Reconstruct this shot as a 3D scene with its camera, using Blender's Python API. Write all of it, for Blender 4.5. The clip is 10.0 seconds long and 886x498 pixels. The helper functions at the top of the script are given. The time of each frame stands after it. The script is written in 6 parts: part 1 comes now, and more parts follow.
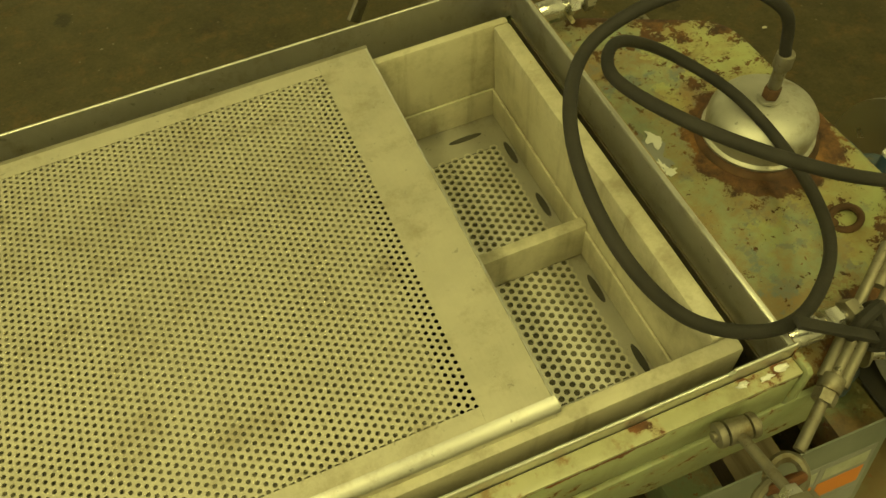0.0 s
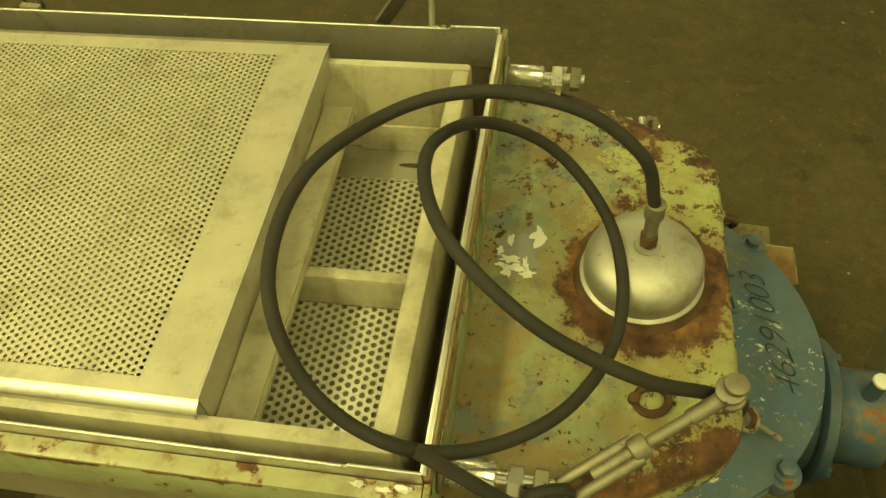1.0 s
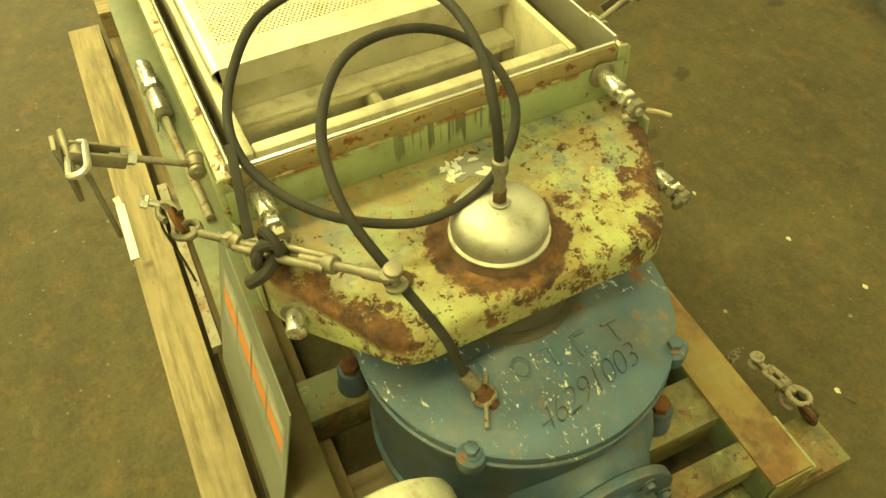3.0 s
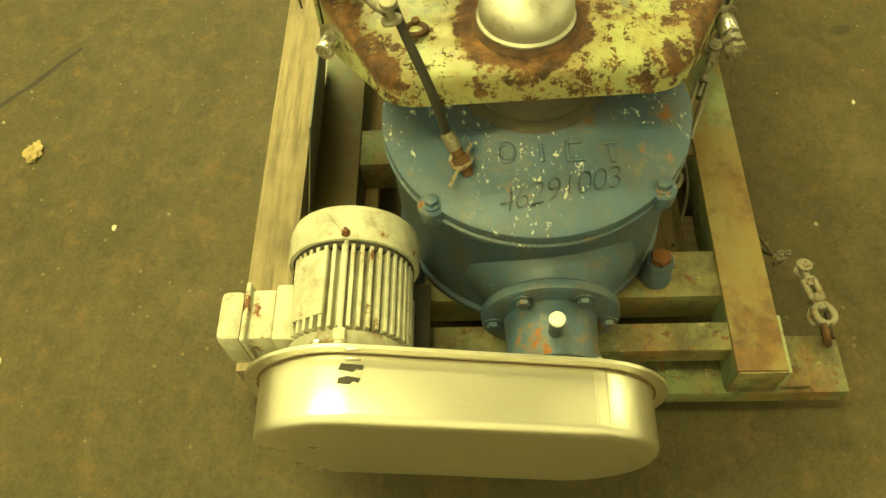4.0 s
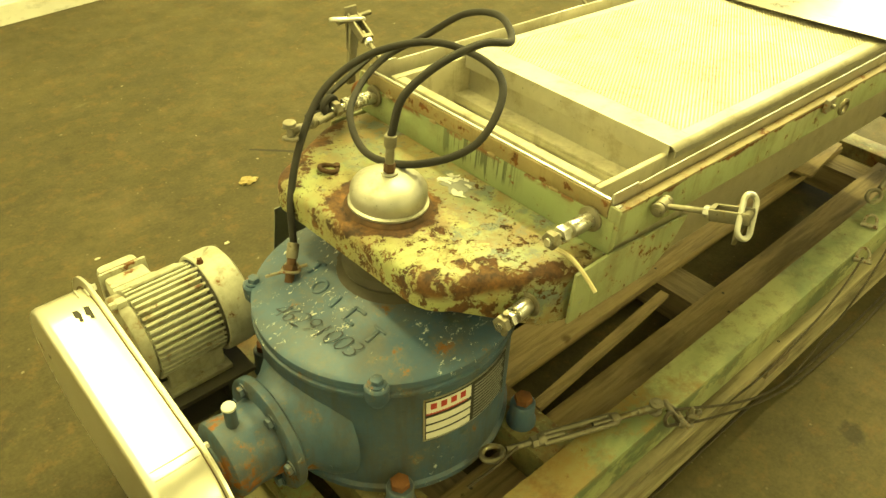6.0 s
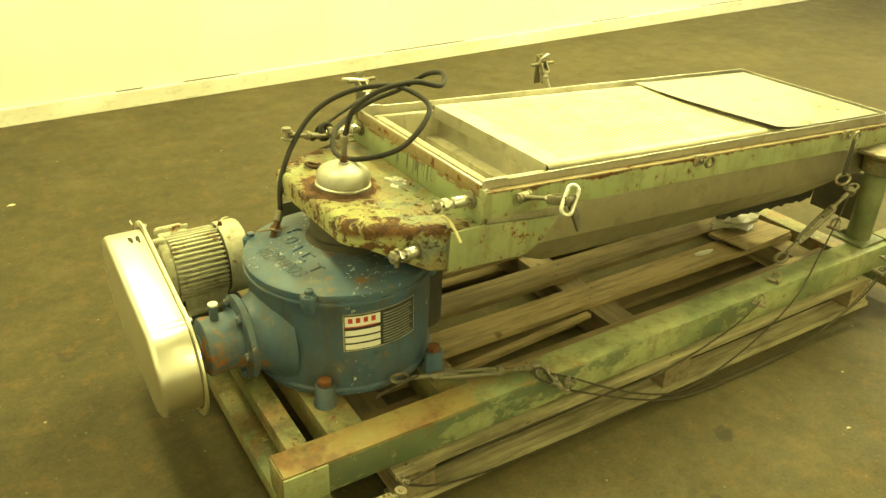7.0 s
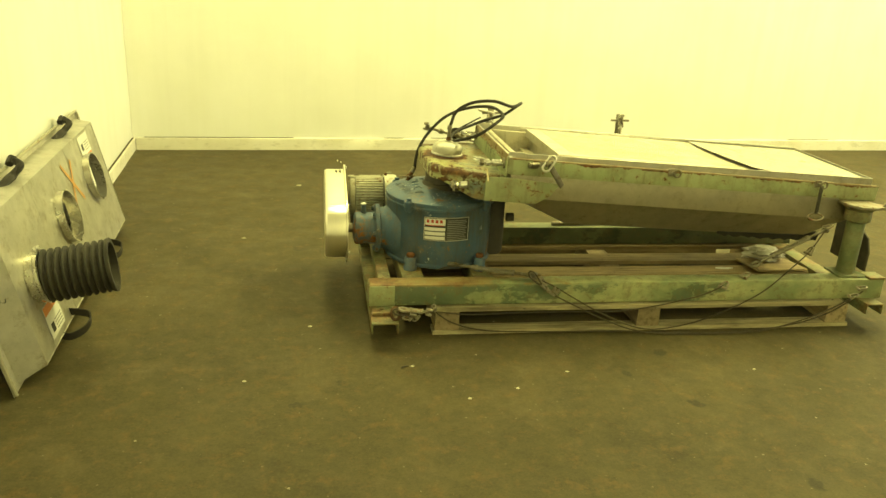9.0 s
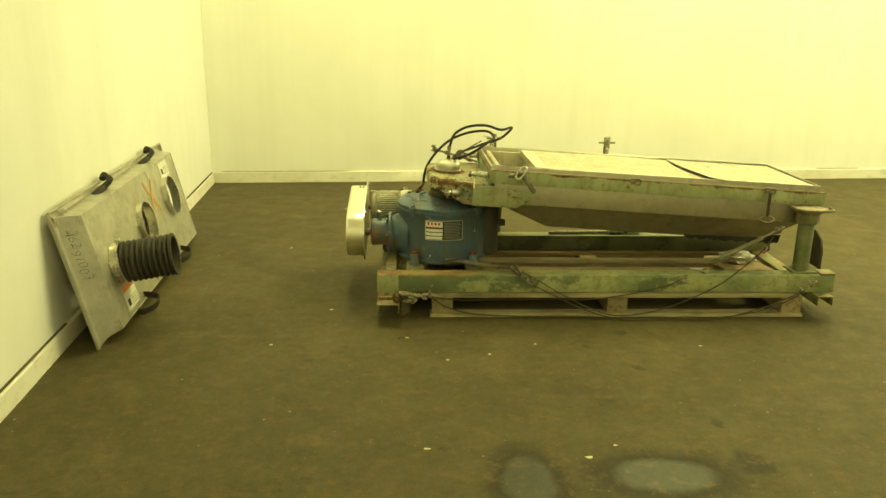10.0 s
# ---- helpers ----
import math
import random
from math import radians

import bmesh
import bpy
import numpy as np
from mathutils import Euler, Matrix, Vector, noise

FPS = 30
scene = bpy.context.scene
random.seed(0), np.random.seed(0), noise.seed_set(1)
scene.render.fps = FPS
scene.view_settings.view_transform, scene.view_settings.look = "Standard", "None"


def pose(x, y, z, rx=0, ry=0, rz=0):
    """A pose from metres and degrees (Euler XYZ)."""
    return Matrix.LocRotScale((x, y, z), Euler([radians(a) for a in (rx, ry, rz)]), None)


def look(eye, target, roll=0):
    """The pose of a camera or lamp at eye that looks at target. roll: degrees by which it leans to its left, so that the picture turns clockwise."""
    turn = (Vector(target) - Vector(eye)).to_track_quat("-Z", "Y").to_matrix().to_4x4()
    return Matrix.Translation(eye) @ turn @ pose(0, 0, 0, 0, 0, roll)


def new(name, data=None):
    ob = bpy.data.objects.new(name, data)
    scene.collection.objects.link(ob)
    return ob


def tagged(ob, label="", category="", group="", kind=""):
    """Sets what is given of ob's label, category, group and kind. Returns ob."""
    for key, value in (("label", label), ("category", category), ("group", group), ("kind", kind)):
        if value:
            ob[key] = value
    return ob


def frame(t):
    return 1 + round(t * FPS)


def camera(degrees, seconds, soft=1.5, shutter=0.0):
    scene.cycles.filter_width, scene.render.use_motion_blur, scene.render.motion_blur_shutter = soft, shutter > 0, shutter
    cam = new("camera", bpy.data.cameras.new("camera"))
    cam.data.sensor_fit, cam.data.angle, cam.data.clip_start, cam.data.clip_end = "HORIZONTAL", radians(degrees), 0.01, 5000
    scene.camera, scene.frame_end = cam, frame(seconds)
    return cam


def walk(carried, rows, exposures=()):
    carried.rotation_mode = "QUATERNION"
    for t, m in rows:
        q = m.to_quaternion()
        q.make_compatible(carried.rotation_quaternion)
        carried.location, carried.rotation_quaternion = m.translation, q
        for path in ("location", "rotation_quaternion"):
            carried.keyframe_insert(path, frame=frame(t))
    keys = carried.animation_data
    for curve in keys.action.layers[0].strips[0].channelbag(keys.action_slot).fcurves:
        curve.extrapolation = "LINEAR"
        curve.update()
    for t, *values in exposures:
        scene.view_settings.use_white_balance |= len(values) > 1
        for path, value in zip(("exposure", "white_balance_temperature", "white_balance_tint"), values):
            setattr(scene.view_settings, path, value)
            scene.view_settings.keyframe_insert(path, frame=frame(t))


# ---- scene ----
cam = camera(58.7, 10.0)
PATH = [
    (0, (1.153, 1.108, 1.612), (0.721, 0.01, -0.003), -0.2),
    (0.5, (0.853, 1.188, 1.642), (0.72, -0.012, 0.047), -1.4),
    (1, (0.571, 1.139, 1.65), (0.784, -0.022, 0.035), -1.0),
    (1.5, (0.34, 1.123, 1.676), (0.852, 0.052, 0.066), -2.8),
    (2, (0.058, 1.169, 1.699), (0.932, 0.217, 0.173), -6.1),
    (2.2, (-0.026, 1.146, 1.713), (0.945, 0.255, 0.208), -5.7),
    (3.3, (-0.391, 0.817, 1.731), (0.749, 0.478, 0.124), -0.6),
    (3.5, (-0.474, 0.746, 1.738), (0.637, 0.541, 0.087), -1.3),
    (4, (-0.562, 0.585, 1.7), (0.446, 0.69, -0.024), -6.5),
    (4.5, (-0.48, 0.364, 1.698), (0.587, 0.703, 0.041), -5.2),
    (5, (-0.378, 0.138, 1.677), (0.766, 0.747, 0.154), -5.6),
    (5.5, (-0.311, -0.168, 1.688), (0.784, 0.725, 0.273), -2.7),
    (5.7, (-0.334, -0.298, 1.67), (0.759, 0.703, 0.328), -0.4),
    (6.8, (-0.449, -1.227, 1.697), (0.535, 0.193, 0.689), 3.5),
    (7, (-0.467, -1.42, 1.696), (0.484, 0.064, 0.751), 1.8),
    (7.5, (-0.57, -1.923, 1.704), (0.358, -0.361, 0.868), 2.1),
    (8, (-0.472, -2.379, 1.672), (0.276, -0.698, 0.887), 4.4),
    (8.5, (-0.336, -2.876, 1.682), (0.16, -1.077, 0.965), 2.1),
    (9, (-0.252, -3.423, 1.691), (0.067, -1.569, 1.011), 3.1),
    (9.5, (0.003, -3.899, 1.677), (0.134, -1.996, 1.075), 3.2),
    (10, (0.175, -4.316, 1.684), (0.263, -2.4, 1.118), 0.9),
]
walk(cam, [(t, look(eye, target, roll)) for t, eye, target, roll in PATH], [(0.0, -1.24, 6650, 11), (0.5, -0.98, 6650, 11), (1.0, -0.80, 6700, 11), (2.0, -0.25, 6650, 11), (3.5, 0.18, 6680, 11), (4.5, 0.12, 6750, 11), (5.5, 0.30, 7050, 11), (6.9, 0.46, 6650, 10), (7.5, 0.40, 6600, 10), (8.5, 0.17, 6600, 10), (9.5, 0.0, 6600, 10), (10.0, -0.14, 6600, 10)])

# ---- world and lights ----
world = bpy.data.worlds.new("world")
world.use_nodes = True
world.node_tree.nodes["Background"].inputs[0].default_value = (0.9, 0.95, 1.0, 1)
world.node_tree.nodes["Background"].inputs[1].default_value = 2.0
scene.world = world
scene.view_settings.exposure = 0.0
LAMP = (1.0, 0.95, 0.34)


def unseen_lamp(x, y, z, sx, sy, watts, color=LAMP):
    d = bpy.data.lights.new("unseen_lamp", "AREA")
    d.shape, d.size, d.size_y, d.energy, d.color = "RECTANGLE", sx, sy, watts, color
    o = new("unseen_lamp", d)
    o.location = (x, y, z)
    return o


# assumed overhead lighting; no fixture is visible
unseen_lamp(-0.3, 1.9, 4.4, 0.5, 2.6, 122)
unseen_lamp(2.8, 1.9, 4.4, 0.5, 2.6, 225)
unseen_lamp(6.0, 1.9, 4.4, 0.5, 2.6, 330)
# fill added from the south, to brighten the machine's near faces
unseen_lamp(0.2, -3.4, 4.4, 0.5, 2.6, 16)
unseen_lamp(4.2, -3.4, 4.4, 0.5, 2.6, 80)
unseen_lamp(1.5, -7.5, 4.4, 0.5, 2.6, 430)


door_light = unseen_lamp(0, 0, 0, 4.9, 3.7, 300, (1.0, 0.96, 0.46))
door_light.name = "loading_door_daylight"
door_light.matrix_basis = Matrix.Translation((-1.85, 3.80, 0)) @ pose(0, 0, 0, 0, 0, 3.8) @ pose(15.95, -2.5, 1.95, 90, 0, 90)


# ---- mesh helpers ----
def box(x0, x1, y0, y1, z0, z1, bevel=0.0):
    bm = bmesh.new()
    bmesh.ops.create_cube(bm, size=1.0, matrix=Matrix.Translation(((x0 + x1) / 2, (y0 + y1) / 2, (z0 + z1) / 2)) @ Matrix.Diagonal((x1 - x0, y1 - y0, z1 - z0, 1)))
    if bevel:
        bmesh.ops.bevel(bm, geom=bm.edges[:], offset=bevel, segments=2, affect="EDGES", profile=0.5)
    return bm


def along(p0, p1):
    p0, p1 = Vector(p0), Vector(p1)
    return Matrix.Translation(p0) @ (p1 - p0).to_track_quat("Z", "Y").to_matrix().to_4x4(), (p1 - p0).length


def lathe(profile, p0, p1, seg=32):
    """A turned body: rows of (radius, distance from p0 towards p1)."""
    m, _ = along(p0, p1)
    bm = bmesh.new()
    rings = []
    for r, h in profile:
        if r < 1e-6:
            rings.append([bm.verts.new(m @ Vector((0, 0, h)))])
        else:
            rings.append([bm.verts.new(m @ Vector((r * math.cos(2 * math.pi * i / seg), r * math.sin(2 * math.pi * i / seg), h))) for i in range(seg)])
    for a, b in zip(rings, rings[1:]):
        for i in range(seg):
            j = (i + 1) % seg
            if len(a) == 1 and len(b) > 1:
                bm.faces.new((a[0], b[j], b[i]))
            elif len(b) == 1 and len(a) > 1:
                bm.faces.new((a[i], a[j], b[0]))
            elif len(a) > 1:
                bm.faces.new((a[i], a[j], b[j], b[i]))
    bmesh.ops.recalc_face_normals(bm, faces=bm.faces[:])
    return bm


def cyl(p0, p1, r, seg=20, edge=0.0):
    h = (Vector(p1) - Vector(p0)).length
    e = min(edge, r * 0.5, h * 0.4)
    if e:
        rows = [(0, 0), (r - e, 0), (r - e * 0.3, e * 0.3), (r, e), (r, h - e), (r - e * 0.3, h - e * 0.3), (r - e, h), (0, h)]
    else:
        rows = [(0, 0), (r, 0), (r, h), (0, h)]
    return lathe(rows, p0, p1, seg)


def hexnut(p0, p1, r):
    return cyl(p0, p1, r, 6, r * 0.12)


def catmull(points, steps=8, closed=False):
    ps = [Vector(p) for p in points]
    n = len(ps)
    out = []
    for i in range(n if closed else n - 1):
        a, b, c, d = (ps[(i - 1) % n], ps[i], ps[(i + 1) % n], ps[(i + 2) % n]) if closed else (ps[max(i - 1, 0)], ps[i], ps[i + 1], ps[min(i + 2, n - 1)])
        for k in range(steps):
            t = k / steps
            out.append(0.5 * ((2 * b) + (c - a) * t + (2 * a - 5 * b + 4 * c - d) * t * t + (3 * b - a - 3 * c + d) * t ** 3))
    if not closed:
        out.append(ps[-1])
    return out


def tube(points, r, seg=10, closed=False):
    ps = [Vector(p) for p in points]
    n = len(ps)
    bm = bmesh.new()
    rings = []
    up = None
    for i, p in enumerate(ps):
        a, b = (ps[(i - 1) % n], ps[(i + 1) % n]) if closed else (ps[max(i - 1, 0)], ps[min(i + 1, n - 1)])
        d = (b - a).normalized()
        if up is None:
            up = d.orthogonal().normalized()
        up = (up - d * up.dot(d)).normalized()
        s = d.cross(up)
        rad = r(i / (n - 1)) if callable(r) else r
        rings.append([bm.verts.new(p + rad * (math.cos(2 * math.pi * k / seg) * up + math.sin(2 * math.pi * k / seg) * s)) for k in range(seg)])
    for i in range(n if closed else n - 1):
        a, b = rings[i], rings[(i + 1) % n]
        shift = 0
        if closed and i == n - 1:
            shift = min(range(seg), key=lambda q: sum((a[k].co - b[(k + q) % seg].co).length for k in range(seg)))
        for k in range(seg):
            bm.faces.new((a[k], a[(k + 1) % seg], b[(k + 1 + shift) % seg], b[(k + shift) % seg]))
    if not closed:
        bm.faces.new(rings[0][::-1]), bm.faces.new(rings[-1])
    bmesh.ops.recalc_face_normals(bm, faces=bm.faces[:])
    return bm


def prism(outline, m, depth, bevel=0.0, seg=2):
    """A flat outline in the xy plane of m, thickened along m's z."""
    bm = bmesh.new()
    lo = [bm.verts.new(m @ Vector((x, y, 0))) for x, y in outline]
    hi = [bm.verts.new(m @ Vector((x, y, depth))) for x, y in outline]
    n = len(lo)
    bm.faces.new(lo[::-1]), bm.faces.new(hi)
    for i in range(n):
        bm.faces.new((lo[i], lo[(i + 1) % n], hi[(i + 1) % n], hi[i]))
    bmesh.ops.recalc_face_normals(bm, faces=bm.faces[:])
    if bevel:
        bmesh.ops.bevel(bm, geom=bm.edges[:], offset=bevel, segments=seg, affect="EDGES", profile=0.5)
    return bm


def joined(*bms):
    out = bmesh.new()
    for b in bms:
        me = bpy.data.meshes.new("scrap")
        b.to_mesh(me), b.free()
        out.from_mesh(me)
        bpy.data.meshes.remove(me)
    return out


def moved(bm, m):
    bmesh.ops.transform(bm, matrix=m, verts=bm.verts[:])
    return bm


def part(name, bm, material, parent=None, label="", smooth=True):
    me = bpy.data.meshes.new(name)
    bm.to_mesh(me), bm.free()
    me.materials.append(material)
    if smooth:
        for p in me.polygons:
            p.use_smooth = True
        me.set_sharp_from_angle(angle=radians(38))
    ob = new(name, me)
    if parent is not None:
        ob.parent = parent
        if parent.type == "EMPTY":
            ob.matrix_parent_inverse = parent.matrix_basis.inverted()
    if label:
        tagged(ob, label)
    return ob


def thing(name, at, label, category, group=""):
    ob = new(name)
    ob.matrix_basis = Matrix.Translation(at)
    ob.empty_display_size = 0.1
    return tagged(ob, label, category, group)


def weld(bm):
    bmesh.ops.remove_doubles(bm, verts=bm.verts[:], dist=0.0003)
    return bm


def raw(verts, faces):
    me = bpy.data.meshes.new("scrap")
    me.from_pydata(verts, [], faces)
    bm = bmesh.new()
    bm.from_mesh(me)
    bpy.data.meshes.remove(me)
    return bm


# ---- materials ----
class Nodes:
    def __init__(self, name):
        self.m = bpy.data.materials.new(name)
        self.m.use_nodes = True
        self.t = self.m.node_tree
        self.p = self.t.nodes["Principled BSDF"]
        self.co = self.t.nodes.new("ShaderNodeTexCoord").outputs["Object"]

    def put(self, key, v):
        self.link(v, self.p.inputs[key])

    def link(self, v, sock):
        if hasattr(v, "is_linked"):
            self.t.links.new(v, sock)
        else:
            sock.default_value = (*v, 1) if isinstance(v, tuple) and len(v) == 3 and sock.type == "RGBA" else v

    def noise(self, scale, detail=4, rough=0.55, stretch=None, shift=None):
        n = self.t.nodes.new("ShaderNodeTexNoise")
        n.inputs["Scale"].default_value, n.inputs["Detail"].default_value, n.inputs["Roughness"].default_value = scale, detail, rough
        self.t.links.new(self.mapped(stretch, shift), n.inputs["Vector"])
        return n.outputs["Fac"]

    def mapped(self, stretch=None, shift=None):
        if not stretch and not shift:
            return self.co
        mp = self.t.nodes.new("ShaderNodeMapping")
        mp.inputs["Scale"].default_value = stretch or (1, 1, 1)
        mp.inputs["Location"].default_value = shift or (0, 0, 0)
        self.t.links.new(self.co, mp.inputs["Vector"])
        return mp.outputs[0]

    def cells(self, scale, randomness=1.0):
        n = self.t.nodes.new("ShaderNodeTexVoronoi")
        n.inputs["Scale"].default_value, n.inputs["Randomness"].default_value = scale, randomness
        self.t.links.new(self.co, n.inputs["Vector"])
        return n.outputs["Distance"], n.outputs["Color"]

    def step(self, v, lo, hi):
        n = self.t.nodes.new("ShaderNodeMapRange")
        n.inputs["From Min"].default_value, n.inputs["From Max"].default_value = lo, hi
        self.link(v, n.inputs["Value"])
        return n.outputs["Result"]

    def math(self, op, a, b=0.0):
        n = self.t.nodes.new("ShaderNodeMath")
        n.operation = op
        self.link(a, n.inputs[0]), self.link(b, n.inputs[1])
        return n.outputs[0]

    def mix(self, f, a, b):
        n = self.t.nodes.new("ShaderNodeMix")
        n.data_type = "RGBA"
        self.link(f, n.inputs[0]), self.link(a, n.inputs[6]), self.link(b, n.inputs[7])
        return n.outputs[2]

    def axis(self, i):
        s = self.t.nodes.new("ShaderNodeSeparateXYZ")
        self.t.links.new(self.co, s.inputs[0])
        return s.outputs[i]

    def far(self, centre, flat=True):
        """Distance from a point, on the plan only where flat."""
        n = self.t.nodes.new("ShaderNodeVectorMath")
        n.operation = "DISTANCE"
        c = self.mapped((1, 1, 0 if flat else 1))
        self.t.links.new(c, n.inputs[0])
        n.inputs[1].default_value = (centre[0], centre[1], 0 if flat else centre[2])
        return n.outputs["Value"]

    def random(self):
        return self.t.nodes.new("ShaderNodeObjectInfo").outputs["Random"]

    def bump(self, h, strength=0.3, dist=0.002):
        n = self.t.nodes.new("ShaderNodeBump")
        n.inputs["Strength"].default_value, n.inputs["Distance"].default_value = strength, dist
        self.link(h, n.inputs["Height"])
        self.t.links.new(n.outputs[0], self.p.inputs["Normal"])


RUST_DARK, RUST = (0.07, 0.028, 0.012), (0.22, 0.085, 0.025)


def plain(name, a, b, rough=0.5, metal=0.0, scale=8.0, fine=60.0, bump=0.15, stretch=None):
    n = Nodes(name)
    n.put("Base Color", n.mix(n.step(n.noise(scale, 5, 0.6, stretch), 0.3, 0.7), a, b))
    n.put("Roughness", rough)
    n.put("Metallic", metal)
    n.bump(n.noise(fine, 4, 0.6, stretch), bump, 0.001)
    return n.m


def steel(name, tone=(0.72, 0.70, 0.64), rough=0.42, grain=(3, 90, 90), dirt=0.35):
    """Mill-finished stainless sheet with smears and fine grain."""
    n = Nodes(name)
    smear = n.step(n.noise(7, 6, 0.65), 0.35, 0.75)
    col = n.mix(n.math("MULTIPLY", smear, dirt), tone, tuple(c * 0.55 for c in tone))
    stain = n.math("MULTIPLY", n.step(n.noise(13, 8, 0.75, None, (5, 3, 8)), 0.52, 0.70), dirt)
    col = n.mix(stain, col, (tone[0] * 0.42, tone[1] * 0.34, tone[2] * 0.2))
    dots = n.math("MULTIPLY", n.step(n.noise(85, 4, 0.6), 0.66, 0.70), dirt)
    n.put("Base Color", n.mix(dots, col, tuple(c * 0.35 for c in tone)))
    g = n.noise(6, 4, 0.6, grain)
    n.put("Roughness", n.math("ADD", n.math("MULTIPLY", g, 0.12), n.math("ADD", n.math("MULTIPLY", smear, 0.15), rough - 0.08)))
    n.put("Metallic", 0.9)
    n.bump(g, 0.06, 0.0006)
    return n.m


def rusty_paint(name, a, b, chip=0.62, patch=0.66, under=(0.25, 0.28, 0.2), rough=0.55, chip_scale=28.0, rail=False):
    """Old paint, two tones, chipped to primer and to rust."""
    n = Nodes(name)
    col = n.mix(n.step(n.noise(5, 5, 0.6), 0.35, 0.65), a, b)
    col = n.mix(n.step(n.noise(11, 6, 0.7, None, (3, 1, 2)), patch - 0.06, patch), col, under)
    col = n.mix(n.math("MULTIPLY", n.step(n.noise(9, 8, 0.75, None, (1, 5, 3)), 0.46, 0.70), 0.55), col, (0.13, 0.105, 0.05))
    col = n.mix(n.math("MULTIPLY", n.step(n.noise(3, 5, 0.6, (9, 9, 0.9), (2, 2, 2)), 0.54, 0.68), 0.35), col, (0.12, 0.08, 0.035))
    rust = n.mix(n.step(n.noise(40, 5), 0.35, 0.7), RUST_DARK, RUST)
    spots = n.noise(chip_scale, 7, 0.7)
    col = n.mix(n.math("MULTIPLY", n.step(spots, chip - 0.05, chip), 0.45), col, (0.26, 0.15, 0.05))
    mask = n.math("MAXIMUM", n.step(spots, chip, chip + 0.03), n.step(n.noise(3.5, 6, 0.7, None, (7, 2, 5)), patch, patch + 0.05))
    if rail:
        w = n.math("ADD", n.math("ADD", n.axis(2), -0.8363), n.math("MULTIPLY", n.axis(0), 0.0647))
        w = n.math("ADD", w, n.math("MULTIPLY", n.math("SUBTRACT", n.noise(9, 8, 0.75, (1, 1, 0.6), (3, 3, 3)), 0.5), 0.075))
        w = n.math("ADD", w, -0.0749)
        mask = n.math("MAXIMUM", mask, n.step(w, -0.034, -0.031))
    n.put("Base Color", n.mix(mask, col, rust))
    n.put("Roughness", n.math("ADD", n.math("MULTIPLY", mask, 0.3), rough))
    n.bump(n.math("SUBTRACT", n.noise(60, 4), n.math("MULTIPLY", mask, 0.8)), 0.35, 0.0012)
    return n.m


